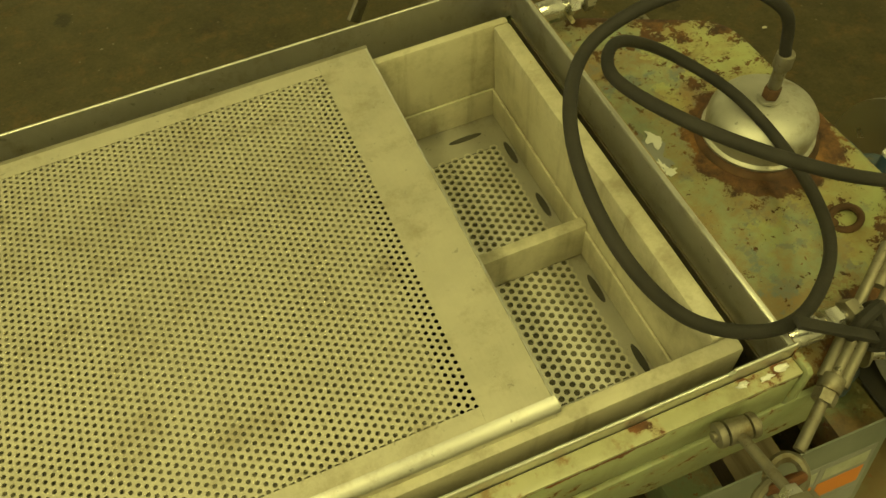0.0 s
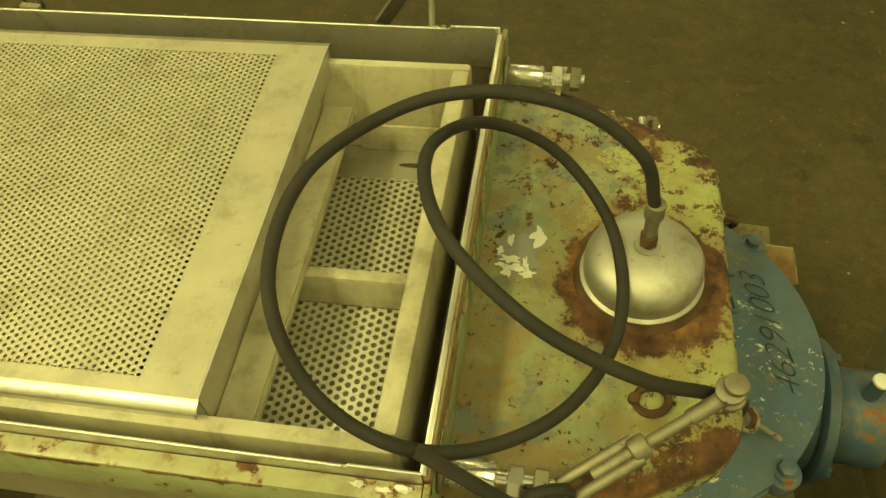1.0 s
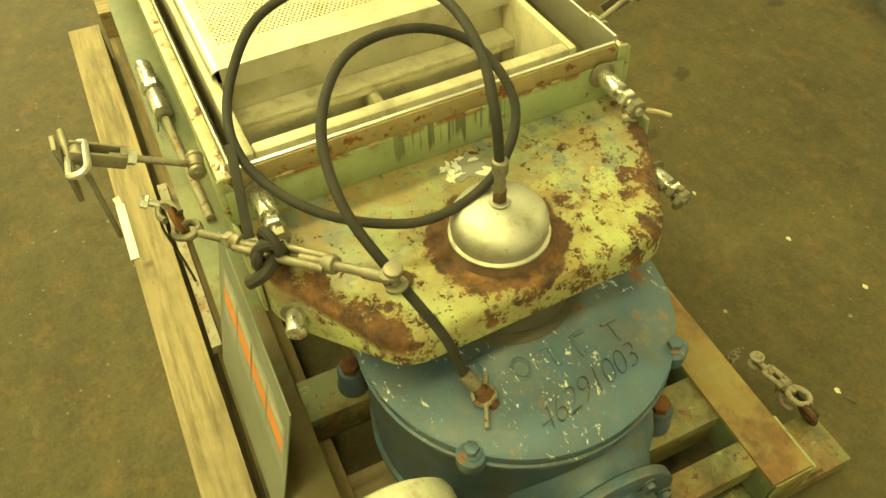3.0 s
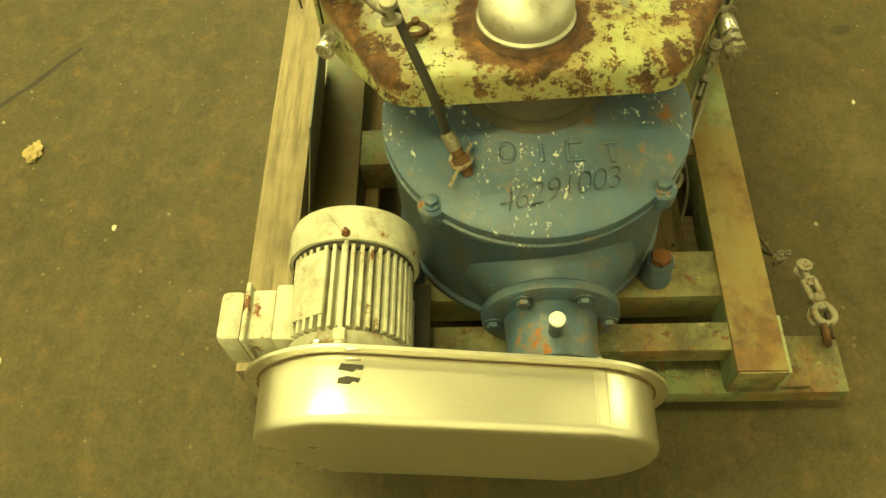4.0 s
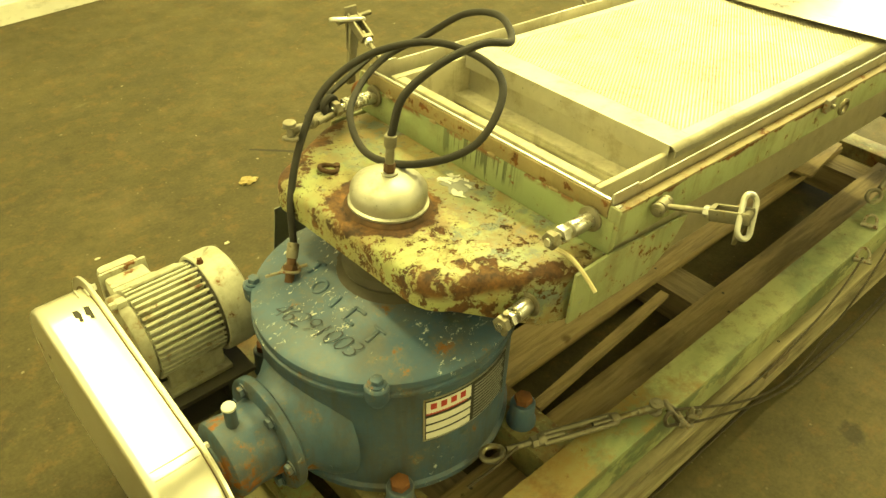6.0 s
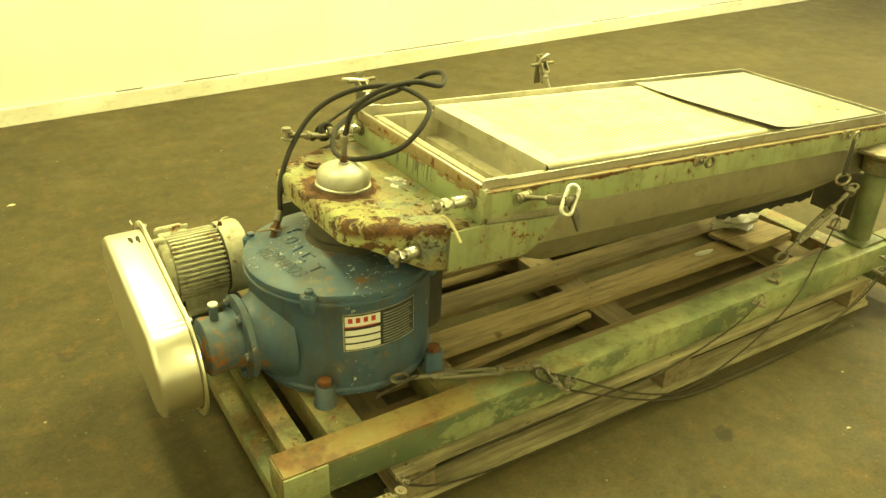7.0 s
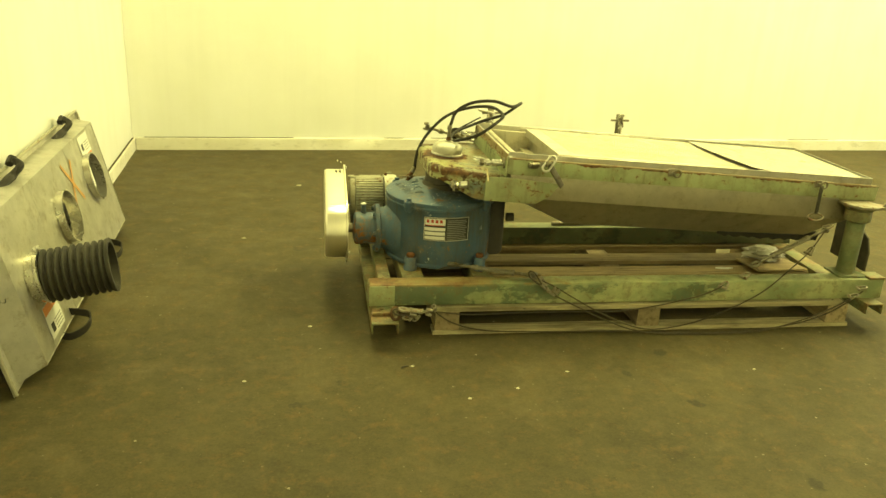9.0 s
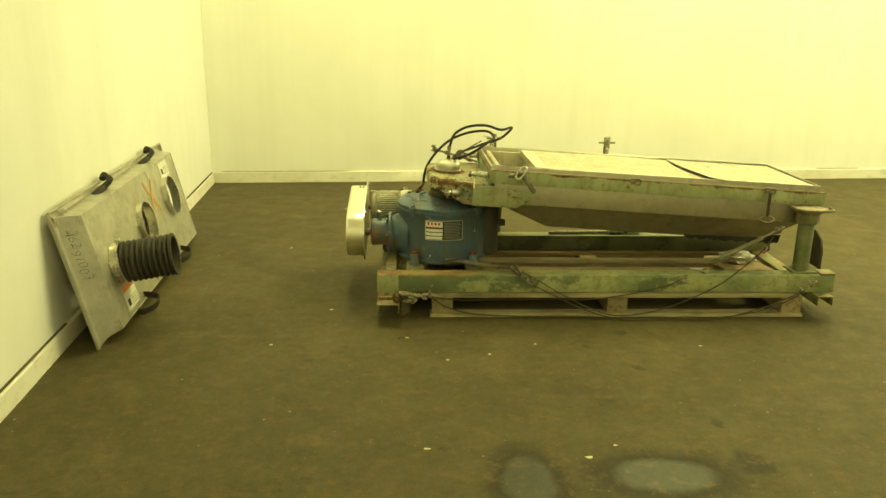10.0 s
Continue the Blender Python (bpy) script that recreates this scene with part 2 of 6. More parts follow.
def head_paint():
    """Flaked yellow-green paint: bare grey-green primer towards the box, rust at the rim and in a ring under the dome."""
    n = Nodes("head_paint")
    x, y = n.axis(0), n.axis(1)
    side = n.math("ABSOLUTE", n.math("SUBTRACT", y, 0.503))
    pale = n.mix(n.step(n.noise(5, 5), 0.4, 0.62), (0.335, 0.35, 0.145), (0.255, 0.285, 0.13))
    primer = n.mix(n.step(n.noise(14, 6, 0.65), 0.36, 0.64), (0.195, 0.235, 0.145), (0.285, 0.305, 0.165))
    primer = n.mix(n.math("MULTIPLY", n.step(n.noise(6, 7, 0.72, None, (4, 4, 4)), 0.47, 0.60), 0.8), primer, (0.215, 0.135, 0.05))
    primer = n.mix(n.math("MULTIPLY", n.step(n.noise(17, 6, 0.7, None, (9, 1, 4)), 0.53, 0.58), 0.85), primer, (0.135, 0.17, 0.155))
    wear = n.math("ADD", n.noise(13, 8, 0.74), n.math("MULTIPLY", n.math("SUBTRACT", n.step(x, 0.32, 0.58), 0.5), 0.36))
    col = n.mix(n.step(wear, 0.485, 0.505), pale, primer)
    rust = n.mix(n.step(n.noise(34, 7, 0.75), 0.38, 0.66), (0.040, 0.019, 0.010), n.mix(n.step(n.noise(9, 6, 0.65), 0.42, 0.62), (0.125, 0.052, 0.018), (0.235, 0.11, 0.032)))
    back = n.math("MULTIPLY", n.step(x, 0.42, 0.56), 0.05)
    fine = n.step(n.math("SUBTRACT", n.noise(52, 7, 0.72, None, (5, 9, 1)), n.math("MULTIPLY", back, 0.5)), 0.590, 0.605)
    pits = n.math("MULTIPLY", n.step(n.noise(115, 4, 0.6, None, (3, 3, 7)), 0.65, 0.67), n.step(n.noise(8, 4, 0.6, None, (1, 6, 2)), 0.44, 0.52))
    col = n.mix(n.math("MULTIPLY", n.step(n.noise(10, 8, 0.76, None, (8, 2, 6)), 0.47, 0.62), 0.6), col, (0.255, 0.155, 0.05))
    lean = n.math("MULTIPLY", n.math("SUBTRACT", 1.0, n.step(y, 0.22, 0.50)), 0.055)
    chips = n.math("MULTIPLY", n.step(n.math("SUBTRACT", n.math("ADD", n.noise(23, 8, 0.78, None, (2, 3, 1)), lean), back), 0.556, 0.572), n.step(n.math("ADD", n.noise(5, 4, 0.6, None, (6, 1, 1)), lean), 0.44, 0.50))
    rag = n.math("MULTIPLY", n.math("SUBTRACT", n.noise(17, 7, 0.74), 0.5), 0.085)
    ring = n.math("SUBTRACT", 1.0, n.step(n.math("ADD", n.far((0.412, 0.516)), rag), 0.113, 0.118))
    edge = n.math("ADD", n.math("MULTIPLY", n.math("SUBTRACT", x, 0.300), 0.476), n.math("MULTIPLY", n.math("SUBTRACT", 0.24, side), 0.881))
    edge = n.math("ADD", edge, n.math("MULTIPLY", n.math("SUBTRACT", n.noise(13, 8, 0.76), 0.5), 0.27))
    top = n.step(n.axis(2), 0.728, 0.746)
    heavy = n.math("MULTIPLY", n.step(y, 0.62, 0.74), 0.012)
    rim = n.math("MULTIPLY", n.math("SUBTRACT", 1.0, n.step(n.math("SUBTRACT", edge, heavy), 0.013, 0.022)), n.math("MAXIMUM", top, n.step(n.noise(13, 7, 0.75, (1, 1, 0.4), (1, 1, 6)), 0.57, 0.60)))
    front = n.math("SUBTRACT", 1.0, n.step(n.math("ADD", n.math("SUBTRACT", x, 0.300), n.math("MULTIPLY", n.math("SUBTRACT", n.noise(18, 8, 0.75, None, (3, 8, 2)), 0.5), 0.34)), -0.036, -0.026))
    bleed = n.math("SUBTRACT", 1.0, n.step(n.math("ADD", n.far((0.405, 0.516)), n.math("MULTIPLY", rag, 1.6)), 0.10, 0.165))
    col = n.mix(n.math("MULTIPLY", bleed, 0.6), col, (0.215, 0.125, 0.04))
    col = n.mix(n.math("MULTIPLY", n.math("MULTIPLY", n.math("SUBTRACT", 1.0, n.step(edge, 0.01, 0.075)), top), 0.55), col, (0.215, 0.13, 0.042))
    mask = n.math("MAXIMUM", n.math("MAXIMUM", n.math("MAXIMUM", fine, pits), chips), n.math("MAXIMUM", ring, n.math("MAXIMUM", rim, front)))
    n.put("Base Color", n.mix(mask, col, rust))
    n.put("Roughness", n.math("ADD", n.math("MULTIPLY", mask, 0.45), n.math("ADD", 0.30, n.math("MULTIPLY", n.noise(20, 5, 0.7), 0.2))))
    n.bump(n.math("SUBTRACT", n.math("MULTIPLY", n.noise(70, 5, 0.65), 0.7), mask), 0.6, 0.0016)
    return n.m


def blue_paint():
    n = Nodes("blue_paint")
    col = n.mix(n.step(n.noise(6, 5), 0.3, 0.7), (0.045, 0.090, 0.146), (0.067, 0.122, 0.184))
    col = n.mix(n.step(n.noise(9, 6, 0.7, None, (4, 4, 1)), 0.60, 0.70), col, (0.045, 0.07, 0.07))
    film = n.math("MULTIPLY", n.step(n.noise(7, 8, 0.75, (1, 1, 0.5), (3, 6, 2)), 0.47, 0.66), 0.58)
    col = n.mix(film, col, (0.10, 0.085, 0.05))
    blot = n.math("ADD", n.noise(9, 7, 0.72, None, (9, 3, 3)), n.math("MULTIPLY", n.math("SUBTRACT", 1.0, n.step(n.axis(0), 0.0, 0.10)), 0.10))
    rust = n.step(blot, 0.625, 0.655)
    col = n.mix(n.math("MULTIPLY", n.step(blot, 0.58, 0.63), 0.5), col, (0.20, 0.15, 0.07))
    col = n.mix(rust, col, n.mix(n.step(n.noise(35, 5), 0.35, 0.65), RUST, (0.32, 0.12, 0.03)))
    col = n.mix(n.math("MULTIPLY", n.step(n.noise(24, 7, 0.75, None, (6, 6, 1)), 0.50, 0.62), 0.45), col, (0.115, 0.125, 0.115))
    grease = n.math("SUBTRACT", 1.0, n.step(n.math("ADD", n.far((0.47, 0.49)), n.math("MULTIPLY", n.math("SUBTRACT", n.noise(11, 7, 0.72, None, (2, 2, 5)), 0.5), 0.22)), 0.13, 0.20))
    col = n.mix(n.math("MULTIPLY", n.math("MULTIPLY", grease, n.step(n.axis(2), 0.56, 0.58)), 0.7), col, (0.085, 0.072, 0.046))
    chips = n.math("MULTIPLY", n.step(n.noise(44, 6, 0.78, (1, 1.6, 1)), 0.596, 0.611), n.step(n.noise(7, 5, 0.6, None, (1, 7, 2)), 0.465, 0.525))
    side = n.math("SUBTRACT", 1.0, n.step(n.axis(2), 0.555, 0.572))
    chips = n.math("MULTIPLY", chips, n.math("MAXIMUM", n.math("SUBTRACT", 1.0, side), n.step(n.noise(6, 3, 0.6, None, (3, 8, 4)), 0.60, 0.63)))
    run = n.math("MULTIPLY", n.step(n.noise(3, 6, 0.7, (8, 8, 1.0), (5, 2, 2)), 0.47, 0.64), side)
    col = n.mix(n.math("MULTIPLY", run, 0.55), col, (0.070, 0.056, 0.034))
    col = n.mix(chips, col, (0.62, 0.62, 0.55))
    n.put("Base Color", col)
    n.put("Roughness", n.math("ADD", n.math("MULTIPLY", rust, 0.4), n.math("ADD", 0.34, n.math("MULTIPLY", n.noise(14, 6, 0.7), 0.25))))
    n.bump(n.math("SUBTRACT", n.math("ADD", n.noise(50, 4), n.math("MULTIPLY", n.noise(9, 5, 0.6), 2.0)), chips), 0.4, 0.0016)
    return n.m


def wood(name, a, b, along_x=True):
    n = Nodes(name)
    s = (1.2, 14, 14) if along_x else (14, 1.2, 14)
    g = n.noise(5, 7, 0.65, s)
    col = n.mix(n.step(g, 0.3, 0.72), a, b)
    col = n.mix(n.math("MULTIPLY", n.step(n.noise(3, 5, 0.6), 0.52, 0.72), 0.7), col, tuple(v * 0.45 for v in a))
    col = n.mix(n.math("MULTIPLY", n.step(n.noise(2.2, 7, 0.7, s, (4, 4, 4)), 0.48, 0.62), 0.6), col, (0.095, 0.068, 0.036))
    col = n.mix(n.math("MULTIPLY", n.step(n.noise(26, 5, 0.65, (0.6, 1, 1)), 0.68, 0.72), 0.8), col, (0.04, 0.032, 0.022))
    kd, kc = n.cells(4.5)
    knot = n.math("MULTIPLY", n.math("SUBTRACT", 1.0, n.step(n.math("ADD", kd, n.math("MULTIPLY", g, 0.05)), 0.06, 0.11)), 0.75)
    col = n.mix(knot, col, (0.085, 0.048, 0.020))
    v = n.t.nodes.new("ShaderNodeHueSaturation")
    n.link(n.step(n.random(), -1.2, 1.0), v.inputs["Value"])
    n.link(col, v.inputs["Color"])
    n.put("Base Color", v.outputs[0])
    n.put("Roughness", 0.8)
    n.bump(n.math("ADD", g, n.math("MULTIPLY", n.noise(30, 5, 0.6, s), 0.5)), 0.5, 0.002)
    return n.m


def concrete():
    n = Nodes("worn_concrete")
    col = n.mix(n.step(n.noise(0.9, 6, 0.6), 0.3, 0.7), (0.062, 0.0525, 0.0245), (0.092, 0.076, 0.036))
    col = n.mix(n.math("MULTIPLY", n.step(n.noise(7, 7, 0.7), 0.42, 0.66), 0.38), col, (0.036, 0.030, 0.018))
    col = n.mix(n.math("MULTIPLY", n.step(n.noise(2.2, 6, 0.7, None, (5, 1, 0)), 0.54, 0.70), 0.5), col, (0.13, 0.104, 0.055))
    col = n.mix(n.math("MULTIPLY", n.step(n.noise(2.6, 7, 0.72, (0.7, 1.3, 1), (1, 2, 0)), 0.52, 0.68), 0.2), col, (0.11, 0.085, 0.046))
    col = n.mix(n.math("MULTIPLY", n.step(n.noise(1.6, 7, 0.7, None, (3, 7, 0)), 0.50, 0.66), 0.22), col, (0.030, 0.026, 0.017))
    sd, sc = n.cells(2.4)
    drop = n.math("SUBTRACT", 1.0, n.step(n.math("ADD", sd, n.math("MULTIPLY", n.math("SUBTRACT", n.noise(14, 4), 0.5), 0.22)), 0.07, 0.11))
    col = n.mix(n.math("MULTIPLY", n.math("MULTIPLY", drop, n.step(n.noise(1.1, 4, 0.6, None, (2, 2, 0)), 0.46, 0.56)), 0.16), col, (0.022, 0.019, 0.014))
    blot = n.step(n.noise(4.5, 5, 0.6, None, (8, 8, 0)), 0.70, 0.74)
    col = n.mix(n.math("MULTIPLY", blot, 0.35), col, (0.03, 0.027, 0.022))
    grit = n.step(n.noise(70, 3, 0.6), 0.70, 0.73)
    col = n.mix(n.math("MULTIPLY", grit, n.math("MULTIPLY", n.step(n.noise(1.7, 4, 0.6), 0.45, 0.6), 0.55)), col, (0.33, 0.28, 0.17))
    d, c = n.cells(9)
    speck = n.math("MULTIPLY", n.math("SUBTRACT", 1.0, n.step(n.math("ADD", d, n.math("MULTIPLY", n.noise(120, 2), 0.08)), 0.085, 0.095)), n.step(n.noise(3, 4, 0.6, None, (2, 9, 0)), 0.50, 0.56))
    col = n.mix(n.math("MULTIPLY", speck, 0.5), col, (0.42, 0.38, 0.27))
    wet, damp = 0.0, 0.0
    for cx, cy, sx, sy in ((0.638, -1.719, 1.42, 0.88), (1.162, -1.689, 0.72, 1.25)):
        m = n.t.nodes.new("ShaderNodeVectorMath")
        m.operation = "DISTANCE"
        n.t.links.new(n.mapped((sx, sy, 0)), m.inputs[0])
        m.inputs[1].default_value = (cx * sx, cy * sy, 0)
        e = n.math("ADD", m.outputs["Value"], n.math("MULTIPLY", n.noise(5, 4, 0.6), 0.10))
        wet = n.math("MAXIMUM", wet, n.math("SUBTRACT", 1.0, n.step(e, 0.165, 0.215)))
        damp = n.math("MAXIMUM", damp, n.math("SUBTRACT", 1.0, n.step(e, 0.22, 0.33)))
    col = n.mix(n.math("MULTIPLY", damp, 0.8), col, (0.024, 0.021, 0.014))
    col = n.mix(n.math("MULTIPLY", wet, 0.55), col, (0.046, 0.050, 0.041))
    for cx, cy, r, k in ((1.335, -0.725, 0.040, 0.6), (1.524, -1.29, 0.035, 0.5), (1.54, -1.61, 0.10, 0.7), (1.364, -0.265, 0.045, 0.55), (1.133, -0.444, 0.03, 0.5), (-0.335, -0.628, 0.03, 0.4), (-0.145, -0.456, 0.03, 0.3), (0.738, -0.893, 0.04, 0.25), (1.08, -1.067, 0.05, 0.25), (-0.35, 1.2, 0.05, 0.4)):
        e = n.math("ADD", n.far((cx, cy)), n.math("MULTIPLY", n.math("SUBTRACT", n.noise(22, 5, 0.65), 0.5), 0.09))
        col = n.mix(n.math("MULTIPLY", n.math("SUBTRACT", 1.0, n.step(e, r * 0.6, r)), k), col, (0.024, 0.022, 0.018))
    col = n.mix(n.math("MULTIPLY", n.step(n.noise(11, 8, 0.78, None, (2, 6, 0)), 0.52, 0.64), 0.45), col, (0.145, 0.088, 0.034))
    scuff = n.math("MULTIPLY", n.step(n.noise(5, 8, 0.8, (0.5, 1.6, 1), (9, 3, 0)), 0.61, 0.68), n.step(n.noise(1.4, 4, 0.6, None, (4, 4, 0)), 0.48, 0.60))
    col = n.mix(n.math("MULTIPLY", scuff, 0.4), col, (0.17, 0.145, 0.082))
    d2, c2 = n.cells(19)
    mite = n.math("MULTIPLY", n.math("SUBTRACT", 1.0, n.step(d2, 0.075, 0.085)), n.step(n.noise(2.3, 5, 0.65, None, (6, 4, 0)), 0.44, 0.52))
    col = n.mix(n.math("MULTIPLY", mite, 0.22), col, (0.36, 0.31, 0.20))
    grain = n.t.nodes.new("ShaderNodeHueSaturation")
    n.link(n.math("ADD", n.math("ADD", n.math("MULTIPLY", n.noise(95, 4, 0.7, None, (1, 1, 0)), 0.75), n.math("MULTIPLY", n.noise(24, 7, 0.8, None, (7, 2, 0)), 0.85)), 0.20), grain.inputs["Value"])
    n.link(col, grain.inputs["Color"])
    n.put("Base Color", grain.outputs[0])
    n.put("Specular IOR Level", n.math("ADD", 0.16, n.math("MULTIPLY", wet, 0.10)))
    n.put("Roughness", n.math("SUBTRACT", n.math("ADD", n.math("MULTIPLY", n.noise(6, 5), 0.3), 0.48), n.math("MULTIPLY", wet, 0.26)))
    n.bump(n.math("ADD", n.noise(45, 6, 0.7), n.math("MULTIPLY", n.noise(6, 4), 1.5)), 0.45, 0.002)
    return n.m


def white_wall():
    n = Nodes("white_wall_paint")
    col = n.mix(n.step(n.noise(1.3, 5), 0.35, 0.7), (0.80, 0.80, 0.76), (0.74, 0.74, 0.69))
    col = n.mix(n.math("MULTIPLY", n.step(n.noise(2.0, 5, 0.6, (3, 3, 0.12)), 0.45, 0.75), 0.3), col, (0.66, 0.655, 0.60))
    scuff = n.math("MULTIPLY", n.step(n.noise(9, 6, 0.7, (1, 1, 3)), 0.70, 0.76), 0.25)
    n.put("Base Color", n.mix(scuff, col, (0.45, 0.44, 0.38)))
    n.put("Roughness", 0.55)
    n.bump(n.noise(30, 5), 0.1, 0.001)
    return n.m


def base_paint():
    n = Nodes("scuffed_white_base")
    col = n.mix(n.step(n.noise(3, 5), 0.35, 0.7), (0.74, 0.72, 0.64), (0.62, 0.59, 0.48))
    low = n.math("MULTIPLY", n.step(n.noise(10, 6, 0.7, (1, 1, 2.5)), 0.54, 0.70), 0.4)
    n.put("Base Color", n.mix(low, col, (0.22, 0.19, 0.12)))
    n.put("Roughness", 0.7)
    n.bump(n.noise(25, 5), 0.3, 0.003)
    return n.m


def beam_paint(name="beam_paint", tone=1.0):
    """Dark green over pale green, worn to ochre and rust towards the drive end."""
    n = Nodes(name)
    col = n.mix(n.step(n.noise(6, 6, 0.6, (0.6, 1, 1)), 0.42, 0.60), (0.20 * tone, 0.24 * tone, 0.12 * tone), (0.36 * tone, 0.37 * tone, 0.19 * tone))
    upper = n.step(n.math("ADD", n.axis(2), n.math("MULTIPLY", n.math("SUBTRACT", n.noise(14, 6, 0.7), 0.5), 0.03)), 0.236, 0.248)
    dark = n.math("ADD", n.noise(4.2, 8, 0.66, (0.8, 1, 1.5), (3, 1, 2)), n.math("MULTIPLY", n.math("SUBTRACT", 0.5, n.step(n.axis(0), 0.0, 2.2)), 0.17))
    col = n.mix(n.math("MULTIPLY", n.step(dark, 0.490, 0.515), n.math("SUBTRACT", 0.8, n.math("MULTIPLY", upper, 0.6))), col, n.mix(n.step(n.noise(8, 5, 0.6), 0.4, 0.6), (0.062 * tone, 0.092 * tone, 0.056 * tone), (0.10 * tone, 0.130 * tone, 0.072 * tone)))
    nick = n.step(n.noise(20, 7, 0.75, (1.4, 1, 0.7), (8, 8, 2)), 0.60, 0.625)
    col = n.mix(n.math("MULTIPLY", nick, 0.7), col, (0.27 * tone, 0.30 * tone, 0.15 * tone))
    col = n.mix(n.math("MULTIPLY", n.step(n.noise(16, 8, 0.78, None, (1, 5, 3)), 0.50, 0.62), 0.6), col, (0.14, 0.11, 0.05))
    warm = n.math("ADD", n.noise(5, 7, 0.7, (0.8, 1, 1), (6, 2, 2)), n.math("SUBTRACT", 0.24, n.step(n.axis(0), 0.0, 3.6)))
    col = n.mix(n.math("MULTIPLY", n.step(warm, 0.50, 0.58), upper), col, n.mix(n.step(n.noise(25, 5), 0.35, 0.7), (0.25 * tone, 0.160 * tone, 0.055 * tone), (0.26 * tone, 0.215 * tone, 0.085 * tone)))
    rust = n.math("MAXIMUM", n.step(n.noise(30, 7, 0.7), 0.65, 0.68), n.math("MULTIPLY", n.math("MULTIPLY", n.step(warm, 0.70, 0.80), upper), 0.7))
    n.put("Base Color", n.mix(rust, col, n.mix(n.step(n.noise(40, 5), 0.35, 0.7), RUST_DARK, RUST)))
    n.put("Roughness", 0.6)
    n.bump(n.noise(60, 4), 0.3, 0.0012)
    return n.m


def bright_sheet():
    """Bright rolled stainless with faint smears and a few fine scratches."""
    n = Nodes("guard_stainless")
    smear = n.step(n.noise(5, 5, 0.6), 0.35, 0.75)
    col = n.mix(n.math("MULTIPLY", smear, 0.3), (0.82, 0.78, 0.65), (0.68, 0.64, 0.52))
    n.put("Base Color", n.mix(n.math("MULTIPLY", n.step(n.noise(4, 6, 0.7, (30, 1, 1)), 0.60, 0.70), 0.18), col, (0.55, 0.51, 0.40)))
    n.put("Roughness", n.math("ADD", n.math("MULTIPLY", smear, 0.10), 0.27))
    n.put("Metallic", 0.95)
    n.bump(n.noise(3, 3, 0.5), 0.05, 0.004)
    return n.m


def worn_channel_paint():
    """Ochre dust and rust over worn green paint, blackened by grease."""
    n = Nodes("channel_worn_paint")
    col = n.mix(n.step(n.noise(7, 6, 0.65), 0.40, 0.60), (0.225, 0.185, 0.075), (0.165, 0.165, 0.078))
    col = n.mix(n.math("MULTIPLY", n.step(n.noise(4, 6, 0.7, None, (2, 5, 1)), 0.52, 0.58), 0.7), col, (0.15, 0.20, 0.095))
    col = n.mix(n.math("MULTIPLY", n.step(n.noise(5, 7, 0.72, None, (7, 1, 3)), 0.50, 0.60), 0.75), col, (0.20, 0.095, 0.03))
    col = n.mix(n.math("MULTIPLY", n.step(n.noise(9, 8, 0.76, None, (1, 4, 6)), 0.47, 0.62), 0.75), col, (0.055, 0.045, 0.022))
    col = n.mix(n.math("MULTIPLY", n.step(n.noise(30, 6, 0.7, None, (4, 4, 1)), 0.62, 0.65), 0.8), col, (0.30, 0.28, 0.14))
    spots = n.step(n.noise(34, 7, 0.72), 0.60, 0.63)
    n.put("Base Color", n.mix(spots, col, n.mix(n.step(n.noise(40, 5), 0.35, 0.7), RUST_DARK, RUST)))
    n.put("Roughness", n.math("ADD", n.math("MULTIPLY", n.noise(12, 5, 0.6), 0.35), 0.4))
    n.bump(n.math("SUBTRACT", n.noise(45, 5, 0.65), n.math("MULTIPLY", spots, 0.7)), 0.5, 0.0016)
    return n.m


M_FLOOR, M_WALL, M_BASE = concrete(), white_wall(), base_paint()
M_CEIL = plain("ceiling_paint", (0.66, 0.66, 0.62), (0.58, 0.58, 0.54), 0.8)
M_GREEN = rusty_paint("pale_green_paint", (0.26, 0.30, 0.155), (0.32, 0.335, 0.185), 0.60, 0.66)
M_RAIL = rusty_paint("rail_green_paint", (0.31, 0.36, 0.185), (0.37, 0.395, 0.22), 0.62, 0.70, rail=True)
M_BEAM = beam_paint()
# same beam paint, its green and ochre tones scaled to 0.48
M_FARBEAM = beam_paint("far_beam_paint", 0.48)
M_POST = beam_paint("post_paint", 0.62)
M_OCHRE = worn_channel_paint()
M_HEAD, M_BLUE = head_paint(), blue_paint()
M_STEEL = steel("stainless_sheet", (0.70, 0.68, 0.61), 0.36, (3, 90, 90), 0.55)
M_SCREEN = steel("perforated_stainless", (0.62, 0.58, 0.455), 0.60, (90, 3, 90), 0.45)
M_LOWER = steel("lower_plate", (0.86, 0.83, 0.72), 0.5, (20, 20, 20), 0.25)
M_GUARD = bright_sheet()
# shade under the lower plate, put into the floor's colour
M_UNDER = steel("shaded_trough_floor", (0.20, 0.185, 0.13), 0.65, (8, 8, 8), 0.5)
# darker steel for the near lip only, to hold down its glare
M_LIP = steel("glare_toned_lip", (0.40, 0.37, 0.28), 0.62, (3, 90, 90), 0.6)
M_FRAME = rusty_paint("dull_aluminium_frame", (0.56, 0.52, 0.38), (0.46, 0.42, 0.29), 0.74, 0.80, (0.34, 0.28, 0.16), 0.42)
M_ZINC = steel("zinc_plated", (0.70, 0.68, 0.62), 0.24, (20, 20, 20), 0.6)
M_GRIMY = rusty_paint("rusted_galvanised", (0.30, 0.27, 0.20), (0.18, 0.16, 0.11), 0.58, 0.62, (0.2, 0.13, 0.06), 0.5, 60)
